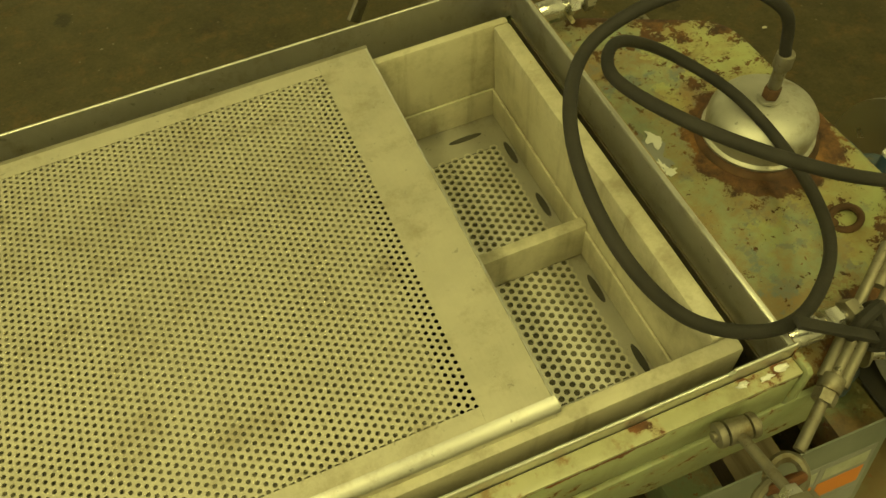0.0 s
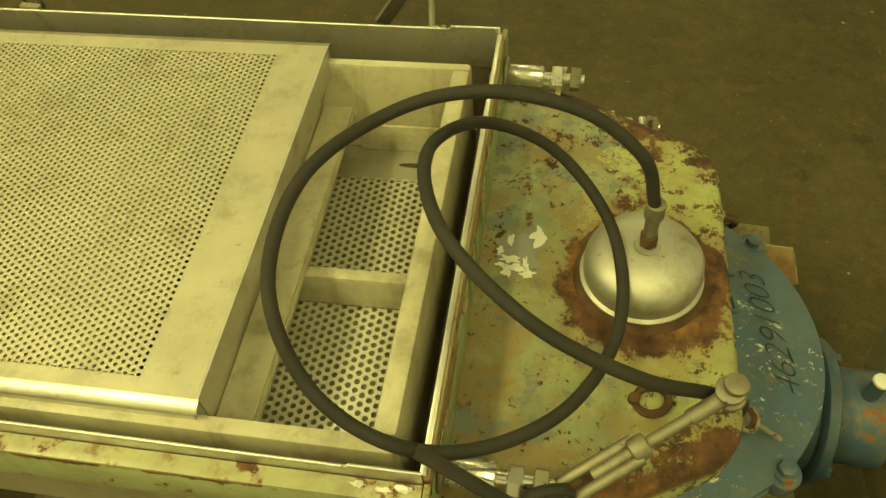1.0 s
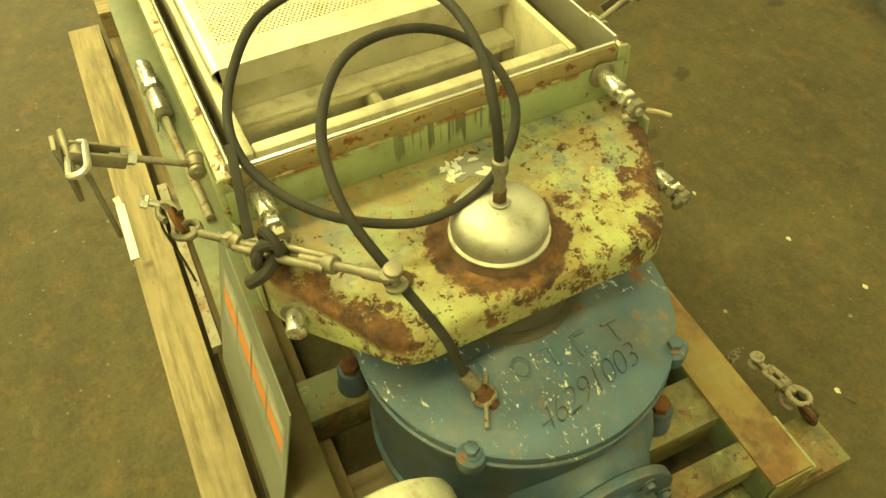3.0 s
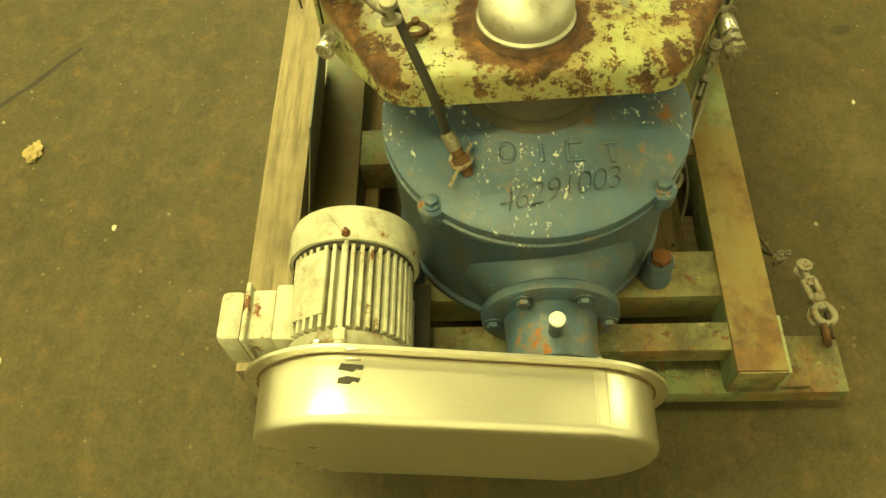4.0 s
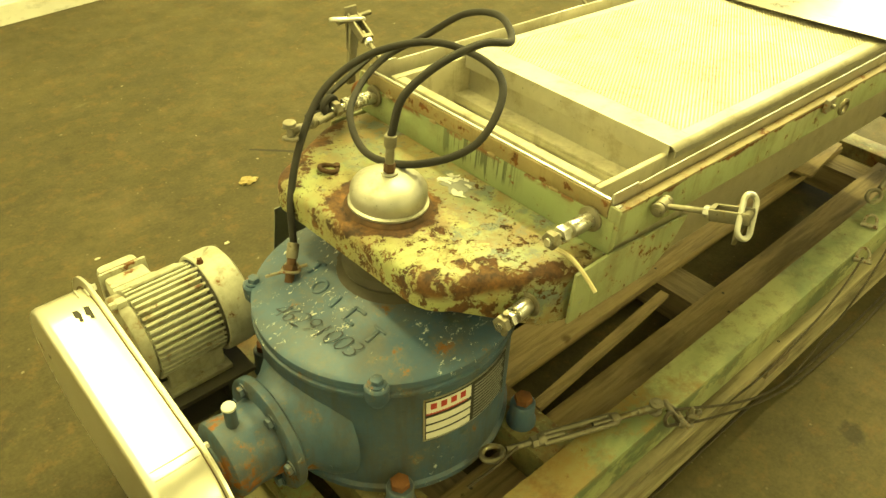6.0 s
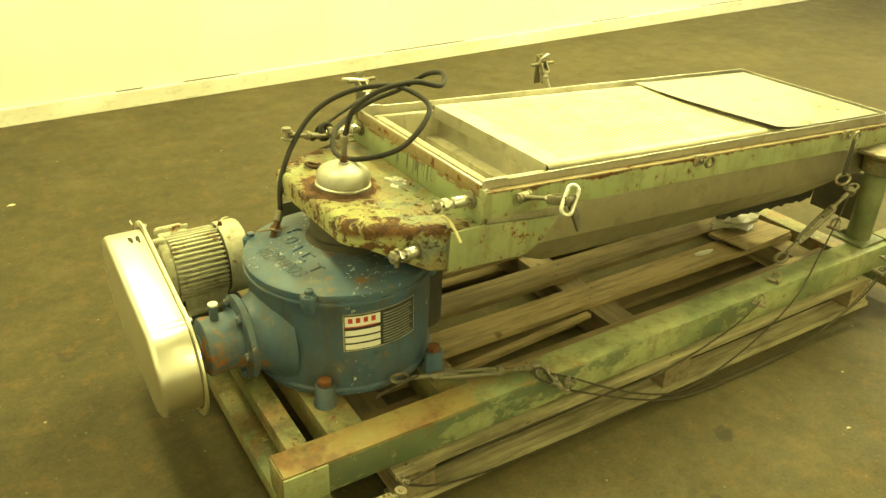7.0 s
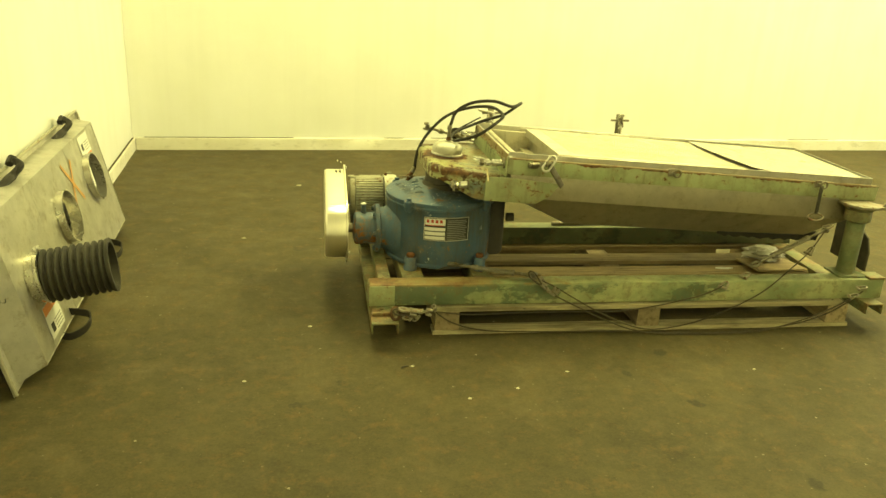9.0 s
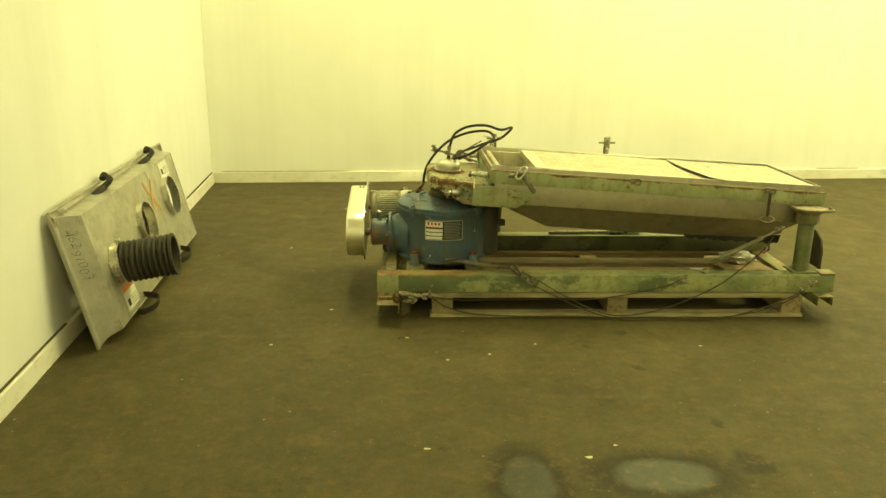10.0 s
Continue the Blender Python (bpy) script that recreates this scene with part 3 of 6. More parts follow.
M_OLDZINC = steel("dull_galvanised", (0.32, 0.29, 0.215), 0.58, (20, 20, 20), 1.0)
M_RUST = plain("rust", RUST_DARK, RUST, 0.85, 0.1, 20, 70, 0.5)
M_DOME = steel("aluminium_dome", (0.56, 0.545, 0.47), 0.50, (12, 12, 12), 0.6)
M_RUBBER = plain("black_rubber", (0.013, 0.0115, 0.009), (0.030, 0.025, 0.018), 0.78, 0, 16, 240, 0.45)
M_BOOT = plain("dusty_rubber", (0.045, 0.040, 0.030), (0.085, 0.073, 0.050), 0.85, 0, 14, 70, 0.4)
M_SLEEVE = plain("worn_rubber_sleeve", (0.020, 0.018, 0.013), (0.046, 0.040, 0.028), 0.7, 0, 12, 90, 0.5)
M_BROWN = plain("brown_scale", (0.040, 0.022, 0.012), (0.125, 0.060, 0.024), 0.85, 0.1, 22, 80, 0.5)
# grime colour, also put on patches that stand for shaded openings
M_DARK = plain("dark_grime_and_gaps", (0.035, 0.033, 0.028), (0.075, 0.066, 0.048), 0.8, 0, 8, 50, 0.4)
M_MOTOR = rusty_paint("off_white_motor_paint", (0.54, 0.53, 0.41), (0.46, 0.45, 0.34), 0.62, 0.70, (0.36, 0.33, 0.22), 0.45, 24)
# motor paint with grime and rust, darkened for the shade between the fins
M_MOTORGAP = rusty_paint("shaded_motor_paint", (0.40, 0.39, 0.30), (0.30, 0.29, 0.21), 0.60, 0.62, (0.20, 0.13, 0.06), 0.6, 18)
M_WOOD = wood("weathered_pallet_wood", (0.27, 0.195, 0.09), (0.40, 0.30, 0.155))
M_TIMBER = wood("pale_timber", (0.27, 0.21, 0.11), (0.40, 0.32, 0.185))
M_PALE = wood("bleached_board_wood", (0.34, 0.29, 0.165), (0.50, 0.43, 0.26))
M_WOODY = wood("stringer_wood", (0.30, 0.23, 0.13), (0.40, 0.31, 0.18), False)
M_WIRE = plain("steel_wire_rope", (0.085, 0.066, 0.040), (0.050, 0.040, 0.026), 0.6, 0.4, 40, 300, 0.5)
M_MARKER = plain("faded_marker", (0.012, 0.014, 0.018), (0.03, 0.04, 0.055), 0.6, 0, 60)
M_BLACK = plain("black_print", (0.02, 0.02, 0.02), (0.03, 0.03, 0.03), 0.6)
M_RED = plain("red_print", (0.42, 0.035, 0.03), (0.36, 0.03, 0.03), 0.5)
M_ORANGE = plain("orange_print", (0.62, 0.22, 0.04), (0.55, 0.18, 0.04), 0.55)
M_WHITE = plain("white_print", (0.74, 0.73, 0.68), (0.62, 0.61, 0.54), 0.55)
M_GREY = plain("grey_print", (0.28, 0.28, 0.26), (0.2, 0.2, 0.18), 0.55)
M_PANEL = plain("grey_green_panel", (0.20, 0.21, 0.17), (0.13, 0.14, 0.11), 0.5)
M_TAN = plain("tan_cord", (0.55, 0.48, 0.30), (0.45, 0.38, 0.22), 0.8)

# ---- the room ----
ROOM = Matrix.Translation((-1.85, 3.80, 0)) @ pose(0, 0, 0, 0, 0, 3.8)


WEST = pose(0, 0, 0, 0, 0, -0.7)


def setting(name, bm, material, label, category):
    return tagged(part(name, moved(bm, ROOM), material), label, category, "", "structure")


setting("floor", box(-1.2, 16.2, -11.2, 6.2, -0.2, 0), M_FLOOR, "dark worn concrete floor with stains and white specks", "floor")
setting("wall_north", box(0, 11.0, 0, 0.18, 0, 4.6), M_WALL, "plain white painted warehouse wall", "wall")
setting("wall_west", moved(box(-0.18, -0.002, -11, 0.3, 0, 4.6), WEST), M_WALL, "plain white painted warehouse wall", "wall")
setting("wall_south", box(-1.0, 16.2, -11.2, -11.004, 0, 4.6), M_WALL, "plain white painted warehouse wall", "wall")
setting("wall_far", box(11.004, 16.2, 6.0, 6.2, 0, 4.6), M_WALL, "plain white wall beyond the opening", "wall")
setting("wall_return", box(10.82, 11.0, 0.184, 5.996, 0, 4.6), M_WALL, "return of the white warehouse wall", "wall")
setting("wall_east", joined(box(16.0, 16.2, -11, -5.0, 0, 4.6), box(16.0, 16.2, 0.0, 5.996, 0, 4.6), box(16.0, 16.2, -5.0, 0.0, 3.9, 4.6)), M_WALL, "white end wall with an open loading door", "wall")
setting("ceiling", box(-1.0, 16.2, -11.2, 6.2, 4.604, 4.75), M_CEIL, "plain dull painted ceiling", "ceiling")


def baseboard(name, x0, x1):
    """A scuffed board along y = 0, its upper edge slightly uneven, with a dark joint on top."""
    bm = bmesh.new()
    n = int((x1 - x0) / 0.15)
    rows = []
    for i in range(n + 1):
        x = x0 + (x1 - x0) * i / n
        j = 0.004 * noise.noise(Vector((x * 2.2, 3.1, 0)))
        rows.append([bm.verts.new((x, a, b)) for a, b in ((0, 0.0), (-0.022 + j, 0.0), (-0.022 + j, 0.103 + j), (-0.016, 0.109 + j), (0, 0.109 + j))])
    for a, b in zip(rows, rows[1:]):
        for k in range(4):
            bm.faces.new((a[k], a[k + 1], b[k + 1], b[k]))
    bmesh.ops.recalc_face_normals(bm, faces=bm.faces[:])
    return bm


setting("baseboard", moved(baseboard("baseboard", 0.03, 10.99), pose(0, -0.001, 0)), M_BASE, "scuffed off-white baseboard along the wall", "baseboard")
setting("baseboard", moved(baseboard("baseboard", 0.0, 10.9), WEST @ Matrix(((0, 1, 0, 0), (-1, 0, 0, 0), (0, 0, 1, 0), (0, 0, 0, 1))) @ Matrix.Diagonal((1, -1, 1, 1)) @ pose(0, -0.001, 0)), M_BASE, "scuffed off-white baseboard along the wall", "baseboard")
M_GAP = plain("dark_joint", (0.05, 0.045, 0.03), (0.09, 0.08, 0.05), 0.9)
setting("trim", joined(*[box(x, x + w, -0.014, -0.002, 0.1125, 0.1150) for x, w in ((0.1, 1.3), (2.25, 0.18), (2.7, 0.4), (4.3, 0.8), (6.6, 0.5), (8.2, 1.6))]), M_GAP, "dark gaps above the baseboard", "trim")
setting("trim", joined(*[moved(box(0.002, 0.016, -y - w, -y, 0.1125, 0.1155), WEST) for y, w in ((0.05, 1.2), (1.7, 2.2), (4.2, 3.8))]), M_GAP, "dark gaps above the baseboard", "trim")


# ---- the pallet ----
def plank(x0, x1, y0, y1, z0, z1, seed, axis=0):
    """A sawn board with slightly uneven edges and a small twist."""
    n = 8
    bm = bmesh.new()
    rows = []
    for i in range(n + 1):
        t = i / n
        q = lambda k: 0.0035 * noise.noise(Vector((t * 2.5, seed * 3.7, k * 5.1)))
        if axis == 0:
            x = x0 + (x1 - x0) * t
            c = [(x, y0 + q(0), z0), (x, y1 + q(1), z0), (x, y1 + q(1) - 0.002, z1 + q(2) * 0.6), (x, y0 + q(0) + 0.002, z1 + q(3) * 0.6)]
        else:
            y = y0 + (y1 - y0) * t
            c = [(x0 + q(0), y, z0), (x0 + q(0) + 0.002, y, z1 + q(2) * 0.6), (x1 + q(1) - 0.002, y, z1 + q(3) * 0.6), (x1 + q(1), y, z0)]
        rows.append([bm.verts.new(v) for v in c])
    for a, b in zip(rows, rows[1:]):
        for k in range(4):
            bm.faces.new((a[k], a[(k + 1) % 4], b[(k + 1) % 4], b[k]))
    bm.faces.new(rows[0]), bm.faces.new(rows[-1])
    bmesh.ops.recalc_face_normals(bm, faces=bm.faces[:])
    return bm


pallet = thing("pallet", (1.4, 0.5, 0), "long weathered wooden pallet under the steel base frame", "pallet")
STRINGERS = (0.315, 1.345, 2.39)
for i, x in enumerate(STRINGERS):
    part("stringer", plank(x, x + 0.12, -0.012, 1.012, 0.0205, 0.1205, 20 + i, 1), M_WOODY, pallet)
DECK = ((-0.022, 0.075), (0.13, 0.25), (0.385, 0.512), (0.588, 0.715), (0.835, 0.95))
for i, (a, b) in enumerate(DECK):
    part("deck_board", plank(0.30, 2.53 if i else 2.47, a, b, 0.121, 0.141, i), M_WOOD if i else M_PALE, pallet, "", False)
for i, (a, b) in enumerate(((-0.022, 0.06), (0.45, 0.55), (0.92, 1.01))):
    part("bottom_board", plank(0.305, 2.52, a, b, 0.001, 0.02, 40 + i), M_WOOD if i else M_PALE, pallet, "", False)
tagged(part("timber", plank(0.06, 2.3, 1.02, 1.125, 0.002, 0.14, 77), M_TIMBER, None, "", False), "long pale sawn timber lying beside the pallet", "timber")

# ---- the steel base frame ----
base = thing("base_frame", (1.3, 0.5, 0.125), "heavy green painted steel base frame with rusted ochre patches", "frame")
BT = 0.250


def channel(x0, x1, y0, y1, z0, z1, t=0.007, across=False):
    """A downturned channel: one extruded U, along x, or along y where across."""
    if across:
        m = Matrix(((1, 0, 0, 0), (0, 0, -1, y1), (0, 1, 0, 0), (0, 0, 0, 1)))
        a, b, length = x0, x1, y1 - y0
    else:
        m = Matrix(((0, 0, 1, x0), (1, 0, 0, 0), (0, 1, 0, 0), (0, 0, 0, 1)))
        a, b, length = y0, y1, x1 - x0
    return prism([(a, z0), (a + t, z0), (a + t, z1 - t), (b - t, z1 - t), (b - t, z0), (b, z0), (b, z1), (a, z1)], m, length, 0.0015)


part("beam", channel(0.0, 2.70, 0.010, 0.106, BT - 0.105, BT), M_BEAM, base)
part("beam", channel(0.0, 2.70, 0.868, 0.966, BT - 0.105, BT), M_FARBEAM, base, "darker green beam")
part("end_cap", box(-0.0055, -0.0005, 0.012, 0.104, BT - 0.104, BT - 0.002, 0.002), M_OCHRE, base)
part("end_plate", box(-0.004, 0.118, 0.002, 0.0095, BT - 0.104, BT - 0.004, 0.002), M_GREEN, base, "pale green doubler plate on the beam's end")
part("cross_bar", box(0.045, 0.105, 0.1065, 0.8675, 0.19, BT - 0.003, 0.003), M_OCHRE, base)
for x0, x1 in ((0.165, 0.27), (0.52, 0.62)):
    part("cross_bar", channel(x0, x1, 0.1065, 0.8675, 0.145, 0.243, 0.008, True), M_OCHRE, base)


part("skid_channel", channel(0.0, 0.125, -0.150, 1.005, 0.074, 0.126, 0.007, True), M_OCHRE, base, "worn ochre and green downturned channel")
part("skid_channel", channel(2.57, 2.665, -0.070, 1.005, 0.088, 0.1445, 0.007, True), M_OCHRE, base)
for y0, y1 in ((-0.07, 0.095), (0.875, 1.0)):
    part("foot_plate", box(0.006, 0.115, y0, y1, 0.1265, 0.144, 0.002), M_OCHRE, base)
for p in ((0.055, -0.035), (0.055, 0.985)):
    part("foot_bolt", joined(cyl((*p, 0.144), (*p, 0.148), 0.018), hexnut((*p, 0.148), (*p, 0.158), 0.013)), M_OCHRE, base)


# ---- the drive pot ----
PC = (0.388, 0.487)
PR = 0.274
drive = thing("drive_unit", (*PC, 0.25), "blue painted cast drive pot with chipped paint and rusty bolts", "gearbox")


def at(h):
    return (*PC, h)


part("housing", lathe([(0, 0), (PR + 0.004, 0), (PR + 0.004, 0.012), (PR - 0.004, 0.018), (PR - 0.002, 0.15), (PR, 0.30), (PR + 0.004, 0.305), (PR + 0.004, 0.318), (0, 0.318)], at(0.250), at(1), 72), M_BLUE, drive)
cover = part("cover", lathe([(0, 0), (PR + 0.006, 0), (PR + 0.007, 0.004), (PR + 0.006, 0.014), (PR - 0.004, 0.020), (0.20, 0.034), (0.12, 0.046), (0.11, 0.052), (0, 0.052)], at(0.5685), at(1), 72), M_BLUE, drive)
part("seal_boot", lathe([(0.128, 0.0), (0.130, 0.004), (0.120, 0.012), (0.108, 0.020), (0.112, 0.030), (0.106, 0.044), (0.110, 0.056), (0.104, 0.080), (0.104, 0.118)], (PC[0] + 0.030, PC[1] + 0.004, 0.612), (PC[0] + 0.030, PC[1] + 0.004, 1), 40), M_BOOT, drive, "dusty brown rubber boot round the drive shaft")
for a in (228, 138, 48, 318):
    d = Vector((math.cos(radians(a)), math.sin(radians(a)), 0))
    c = Vector((*PC, 0)) + d * (PR + 0.004)
    lug = part("cover_lug", lathe([(0, 0), (0.012, 0.004), (0.024, 0.025), (0.025, 0.056), (0.022, 0.06), (0, 0.06)], c + Vector((0, 0, 0.524)), c + Vector((0, 0, 1)), 20), M_BLUE, drive)
    part("bolt", joined(cyl(c + Vector((0, 0, 0.5843)), c + Vector((0, 0, 0.588)), 0.018, 20), hexnut(c + Vector((0, 0, 0.588)), c + Vector((0, 0, 0.599)), 0.0125)), M_BLUE, lug, "blue painted bolt head")
for x, y in ((0.215, 0.235), (0.215, 0.745), (0.565, 0.225), (0.565, 0.755)):
    c = Vector((x, y, 0))
    d = (c - Vector((*PC, 0))).normalized()
    lug = part("foot_lug", lathe([(0, 0), (0.034, 0), (0.034, 0.012), (0.029, 0.020), (0.029, 0.062), (0.026, 0.066), (0, 0.066)], c + Vector((0, 0, 0.2435)), c + Vector((0, 0, 1)), 24), M_BLUE, drive)
    part("bolt", hexnut(c + Vector((0, 0, 0.310)), c + Vector((0, 0, 0.327)), 0.021), M_RUST, lug, "heavily rusted hex bolt")
# pinion housing
PY, PZ = 0.468, 0.384
part("pinion_flange", lathe([(0, 0), (0.119, 0), (0.126, 0.004), (0.126, 0.020), (0.122, 0.024), (0.106, 0.026), (0.108, 0.045), (0.120, 0.065), (0.150, 0.095), (0.165, 0.120), (0, 0.120)], (0.050, PY, PZ), (1, PY, PZ), 48), M_BLUE, drive)
nose = part("pinion_housing", lathe([(0, 0), (0.036, 0), (0.040, 0.004), (0.074, 0.005), (0.083, 0.012), (0.085, 0.02), (0.081, 0.06), (0.085, 0.113), (0, 0.113)], (-0.06, PY, PZ), (1, PY, PZ), 48), M_BLUE, drive)
part("shaft", cyl((-0.105, PY, PZ), (-0.0605, PY, PZ), 0.024), M_OLDZINC, drive)
for k in range(6):
    a = radians(60 * k)
    c = Vector((0.0495, PY + 0.104 * math.cos(a), PZ + 0.104 * math.sin(a)))
    part("bolt", joined(cyl(c, c + Vector((-0.003, 0, 0)), 0.016), hexnut(c + Vector((-0.003, 0, 0)), c + Vector((-0.013, 0, 0)), 0.0125)), M_BLUE, drive)
part("filler_plug", cyl((-0.008, PY, PZ + 0.126), (-0.008, PY, PZ + 0.134), 0.0145, 16, 0.003), M_WHITE, nose, "white plug cap")
part("filler_stem", cyl((-0.008, PY, PZ + 0.078), (-0.008, PY, PZ + 0.1258), 0.0125, 16), M_BLUE, nose)
def cover_z(x, y):
    r = math.hypot(x - PC[0], y - PC[1])
    return 0.5685 + float(np.interp(r, [0.11, 0.12, 0.20, 0.270], [0.052, 0.046, 0.034, 0.020]))


def on_cover(x, y, turn=0.0, up=0.0):
    """A pose on the cone, its x towards the beam and its y towards the box."""
    d = Vector((x - PC[0], y - PC[1], 0))
    n = (d.normalized() * (0.2 if d.length > 0.2 else 0.15) + Vector((0, 0, 1))).normalized()
    a = radians(-90 + turn)
    e = Vector((math.cos(a), math.sin(a), 0))
    e = (e - n * e.dot(n)).normalized()
    return Matrix.Translation((x, y, cover_z(x, y) + up)) @ Matrix((e, n.cross(e), n)).transposed().to_4x4()


# raised cast mark on the cover: plain shapes only
def ring_shape(r0, r1, h, squeeze=0.8):
    return moved(lathe([(r0, 0), (r1, 0), (r1, h * 0.7), ((r0 + r1) / 2, h), (r0, h * 0.7), (r0, 0)], (0, 0, 0), (0, 0, 1), 20), Matrix.Diagonal((squeeze, 1, 1, 1)))


for i, y in enumerate((0.603, 0.543, 0.484, 0.427, 0.365)):
    h = 0.005
    if i == 1:
        shape = [ring_shape(0.014, 0.021, h)]
    elif i % 2 == 0:
        shape = [box(-0.016, 0.016, 0.014, 0.020, 0, h, 0.0015), box(-0.004, 0.004, -0.021, 0.0138, 0, h, 0.0015)]
    else:
        shape = [box(-0.016, -0.009, -0.021, 0.021, 0, h, 0.0015), box(-0.0088, 0.015, 0.014, 0.021, 0, h, 0.0015), box(-0.0088, 0.015, -0.021, -0.014, 0, h, 0.0015)]
    part("cast_mark", moved(joined(*shape), on_cover(0.262 + 0.03 * abs(i - 2) / 2 * (i == 0), y, 6, -0.001)), M_BLUE, cover, "raised cast mark in the blue paint")


def lettering(name, text, m, size, material, parent, label="", shear=0.25, jitter=0.0):
    """Characters of the built-in font, as one thin mesh lying in the xy plane of m."""
    bms, x = [], 0.0
    rng = random.Random(text)
    for ch in text:
        cu = bpy.data.curves.new("scrap", "FONT")
        cu.body, cu.size, cu.shear, cu.resolution_u = ch, size, shear, 3
        cu.extrude = 0.0003
        cu.offset = -size * 0.03
        ob = bpy.data.objects.new("scrap", cu)
        scene.collection.objects.link(ob)
        bpy.context.view_layer.update()
        me = ob.to_mesh()
        b = bmesh.new()
        b.from_mesh(me)
        ob.to_mesh_clear()
        bpy.data.objects.remove(ob)
        bpy.data.curves.remove(cu)
        bmesh.ops.transform(b, matrix=m @ pose(x, rng.uniform(-jitter, jitter) * size, 0, 0, 0, rng.uniform(-30, 30) * jitter), verts=b.verts[:])
        bms.append(b)
        x += size * 0.50
    return part(name, joined(*bms), material, parent, label, False)


# the number written on the cover
for i, ch in enumerate("46291003"):
    x, y = 0.148 + 0.0058 * i, 0.563 - 0.0262 * i
    lettering("written_digit", ch, on_cover(x, y, 12, 0.0028), 0.060, M_MARKER, cover, "", 0.35)
part("rear_housing", joined(cyl((0.655, 0.487, 0.2505), (0.655, 0.487, 0.575), 0.085, 28, 0.012), cyl((0.735, 0.42, 0.46), (0.775, 0.42, 0.46), 0.022, 14, 0.003)), M_DARK, drive, "dark greasy housing behind the pot")
part("casting_lip", lathe([(PR + 0.0045, 0), (PR + 0.009, 0.002), (PR + 0.009, 0.010), (PR + 0.0045, 0.012)], at(0.548), at(1), 72), M_BLUE, drive)


# the name plate follows the curve of the pot
def curved(a0, a1, z0, z1, r, t=0.0015, n=16):
    bm = bmesh.new()
    rows = []
    for i in range(n + 1):
        a = radians(a0 + (a1 - a0) * i / n)
        c, s = math.cos(a), math.sin(a)
        rows.append([bm.verts.new((PC[0] + q * c, PC[1] + q * s, z)) for q, z in ((r, z0), (r + t, z0), (r + t, z1), (r, z1))])
    for p, q in zip(rows, rows[1:]):
        for k in range(4):
            bm.faces.new((p[k], p[(k + 1) % 4], q[(k + 1) % 4], q[k]))
    bm.faces.new(rows[0]), bm.faces.new(rows[-1])
    bmesh.ops.recalc_face_normals(bm, faces=bm.faces[:])
    return bm


A0, A1 = 246, 294
plate = part("name_plate", curved(A0, A1, 0.398, 0.520, PR), M_STEEL, drive, "curved steel name plate with red and white print")
R1 = PR + 0.0025
part("print", curved(A0 + 0.8, A1 - 0.8, 0.402, 0.516, R1 - 0.0008, 0.0008), M_BLACK, plate, "black printed ground")
mid = A0 + (A1 - A0) * 0.46
part("print", curved(A0 + 1.2, mid, 0.480, 0.513, R1, 0.001), M_WHITE, plate, "white printed field")
for k in range(4):
    part("print", curved(A0 + 3 + 4.5 * k, A0 + 5.6 + 4.5 * k, 0.492, 0.508, R1 + 0.0012, 0.0006, 3), M_RED, plate, "red printed shape")
for k, (z, f) in enumerate(((0.4785, 0.9), (0.457, 1), (0.434, 1), (0.411, 1))):
    part("print", curved(A0 + 1.2, A0 + (mid - A0) * f, z - 0.006 * (0.3 if k == 0 else 1), z + 0.011 * (0.3 if k == 0 else 1), R1, 0.001), M_WHITE if k else M_RED, plate, "white printed field" if k else "red printed line")
for k in range(11):
    part("print", curved(mid + 2, A1 - 2.4 - (k % 3) * 1.2, 0.408 + 0.0095 * k, 0.4115 + 0.0095 * k, R1, 0.0008), M_GREY, plate, "faint printed line")

# ---- the motor ----
MY, MZ = 0.822, 0.456
motor = thing("electric_motor", (0.06, MY, 0.25), "off-white finned electric motor with rust streaks", "motor")
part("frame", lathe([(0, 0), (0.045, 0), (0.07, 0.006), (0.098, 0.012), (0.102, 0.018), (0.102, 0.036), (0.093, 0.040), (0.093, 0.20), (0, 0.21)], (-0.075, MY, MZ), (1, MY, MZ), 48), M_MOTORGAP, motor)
fin = box(-0.034, 0.118, -0.0034, 0.0034, 0.080, 0.108, 0.0012)
for k in range(42):
    a = 360 * k / 42
    if 158 < a < 202 or 246 < a < 294:
        continue
    f = fin.copy()
    part("fin", moved(f, Matrix.Translation((0, MY, MZ)) @ pose(0, 0, 0, a, 0, 0)), M_MOTOR, motor, "", False)
fin.free()
part("fan_cover", lathe([(0.109, 0), (0.116, 0.0), (0.118, 0.004), (0.118, 0.055), (0.114, 0.068), (0.099, 0.076), (0, 0.079)], (0.123, MY, MZ), (1, MY, MZ), 48), M_MOTOR, motor)
# a solid disc, coloured dark for the shade in the gap
part("fan_gap", cyl((0.114, MY, MZ), (0.126, MY, MZ), 0.106, 48), M_DARK, motor, "dark disc in the gap before the fan cover")
part("grease_fitting", joined(cyl((0.132, MY - 0.004, MZ + 0.116), (0.132, MY - 0.004, MZ + 0.130), 0.0055, 12), hexnut((0.132, MY - 0.004, MZ + 0.1165), (0.132, MY - 0.004, MZ + 0.1225), 0.008)), M_RUST, motor, "rusted grease fitting")
part("loose_wire", tube(catmull([(0.132, MY - 0.002, MZ + 0.128), (0.150, MY + 0.012, MZ + 0.131), (0.168, MY + 0.028, MZ + 0.123)], 5), 0.0026, 6), M_MOTOR, motor)
part("through_bolt", cyl((-0.05, MY - 0.004, MZ + 0.107), (0.123, MY - 0.004, MZ + 0.107), 0.004, 8), M_MOTOR, motor)
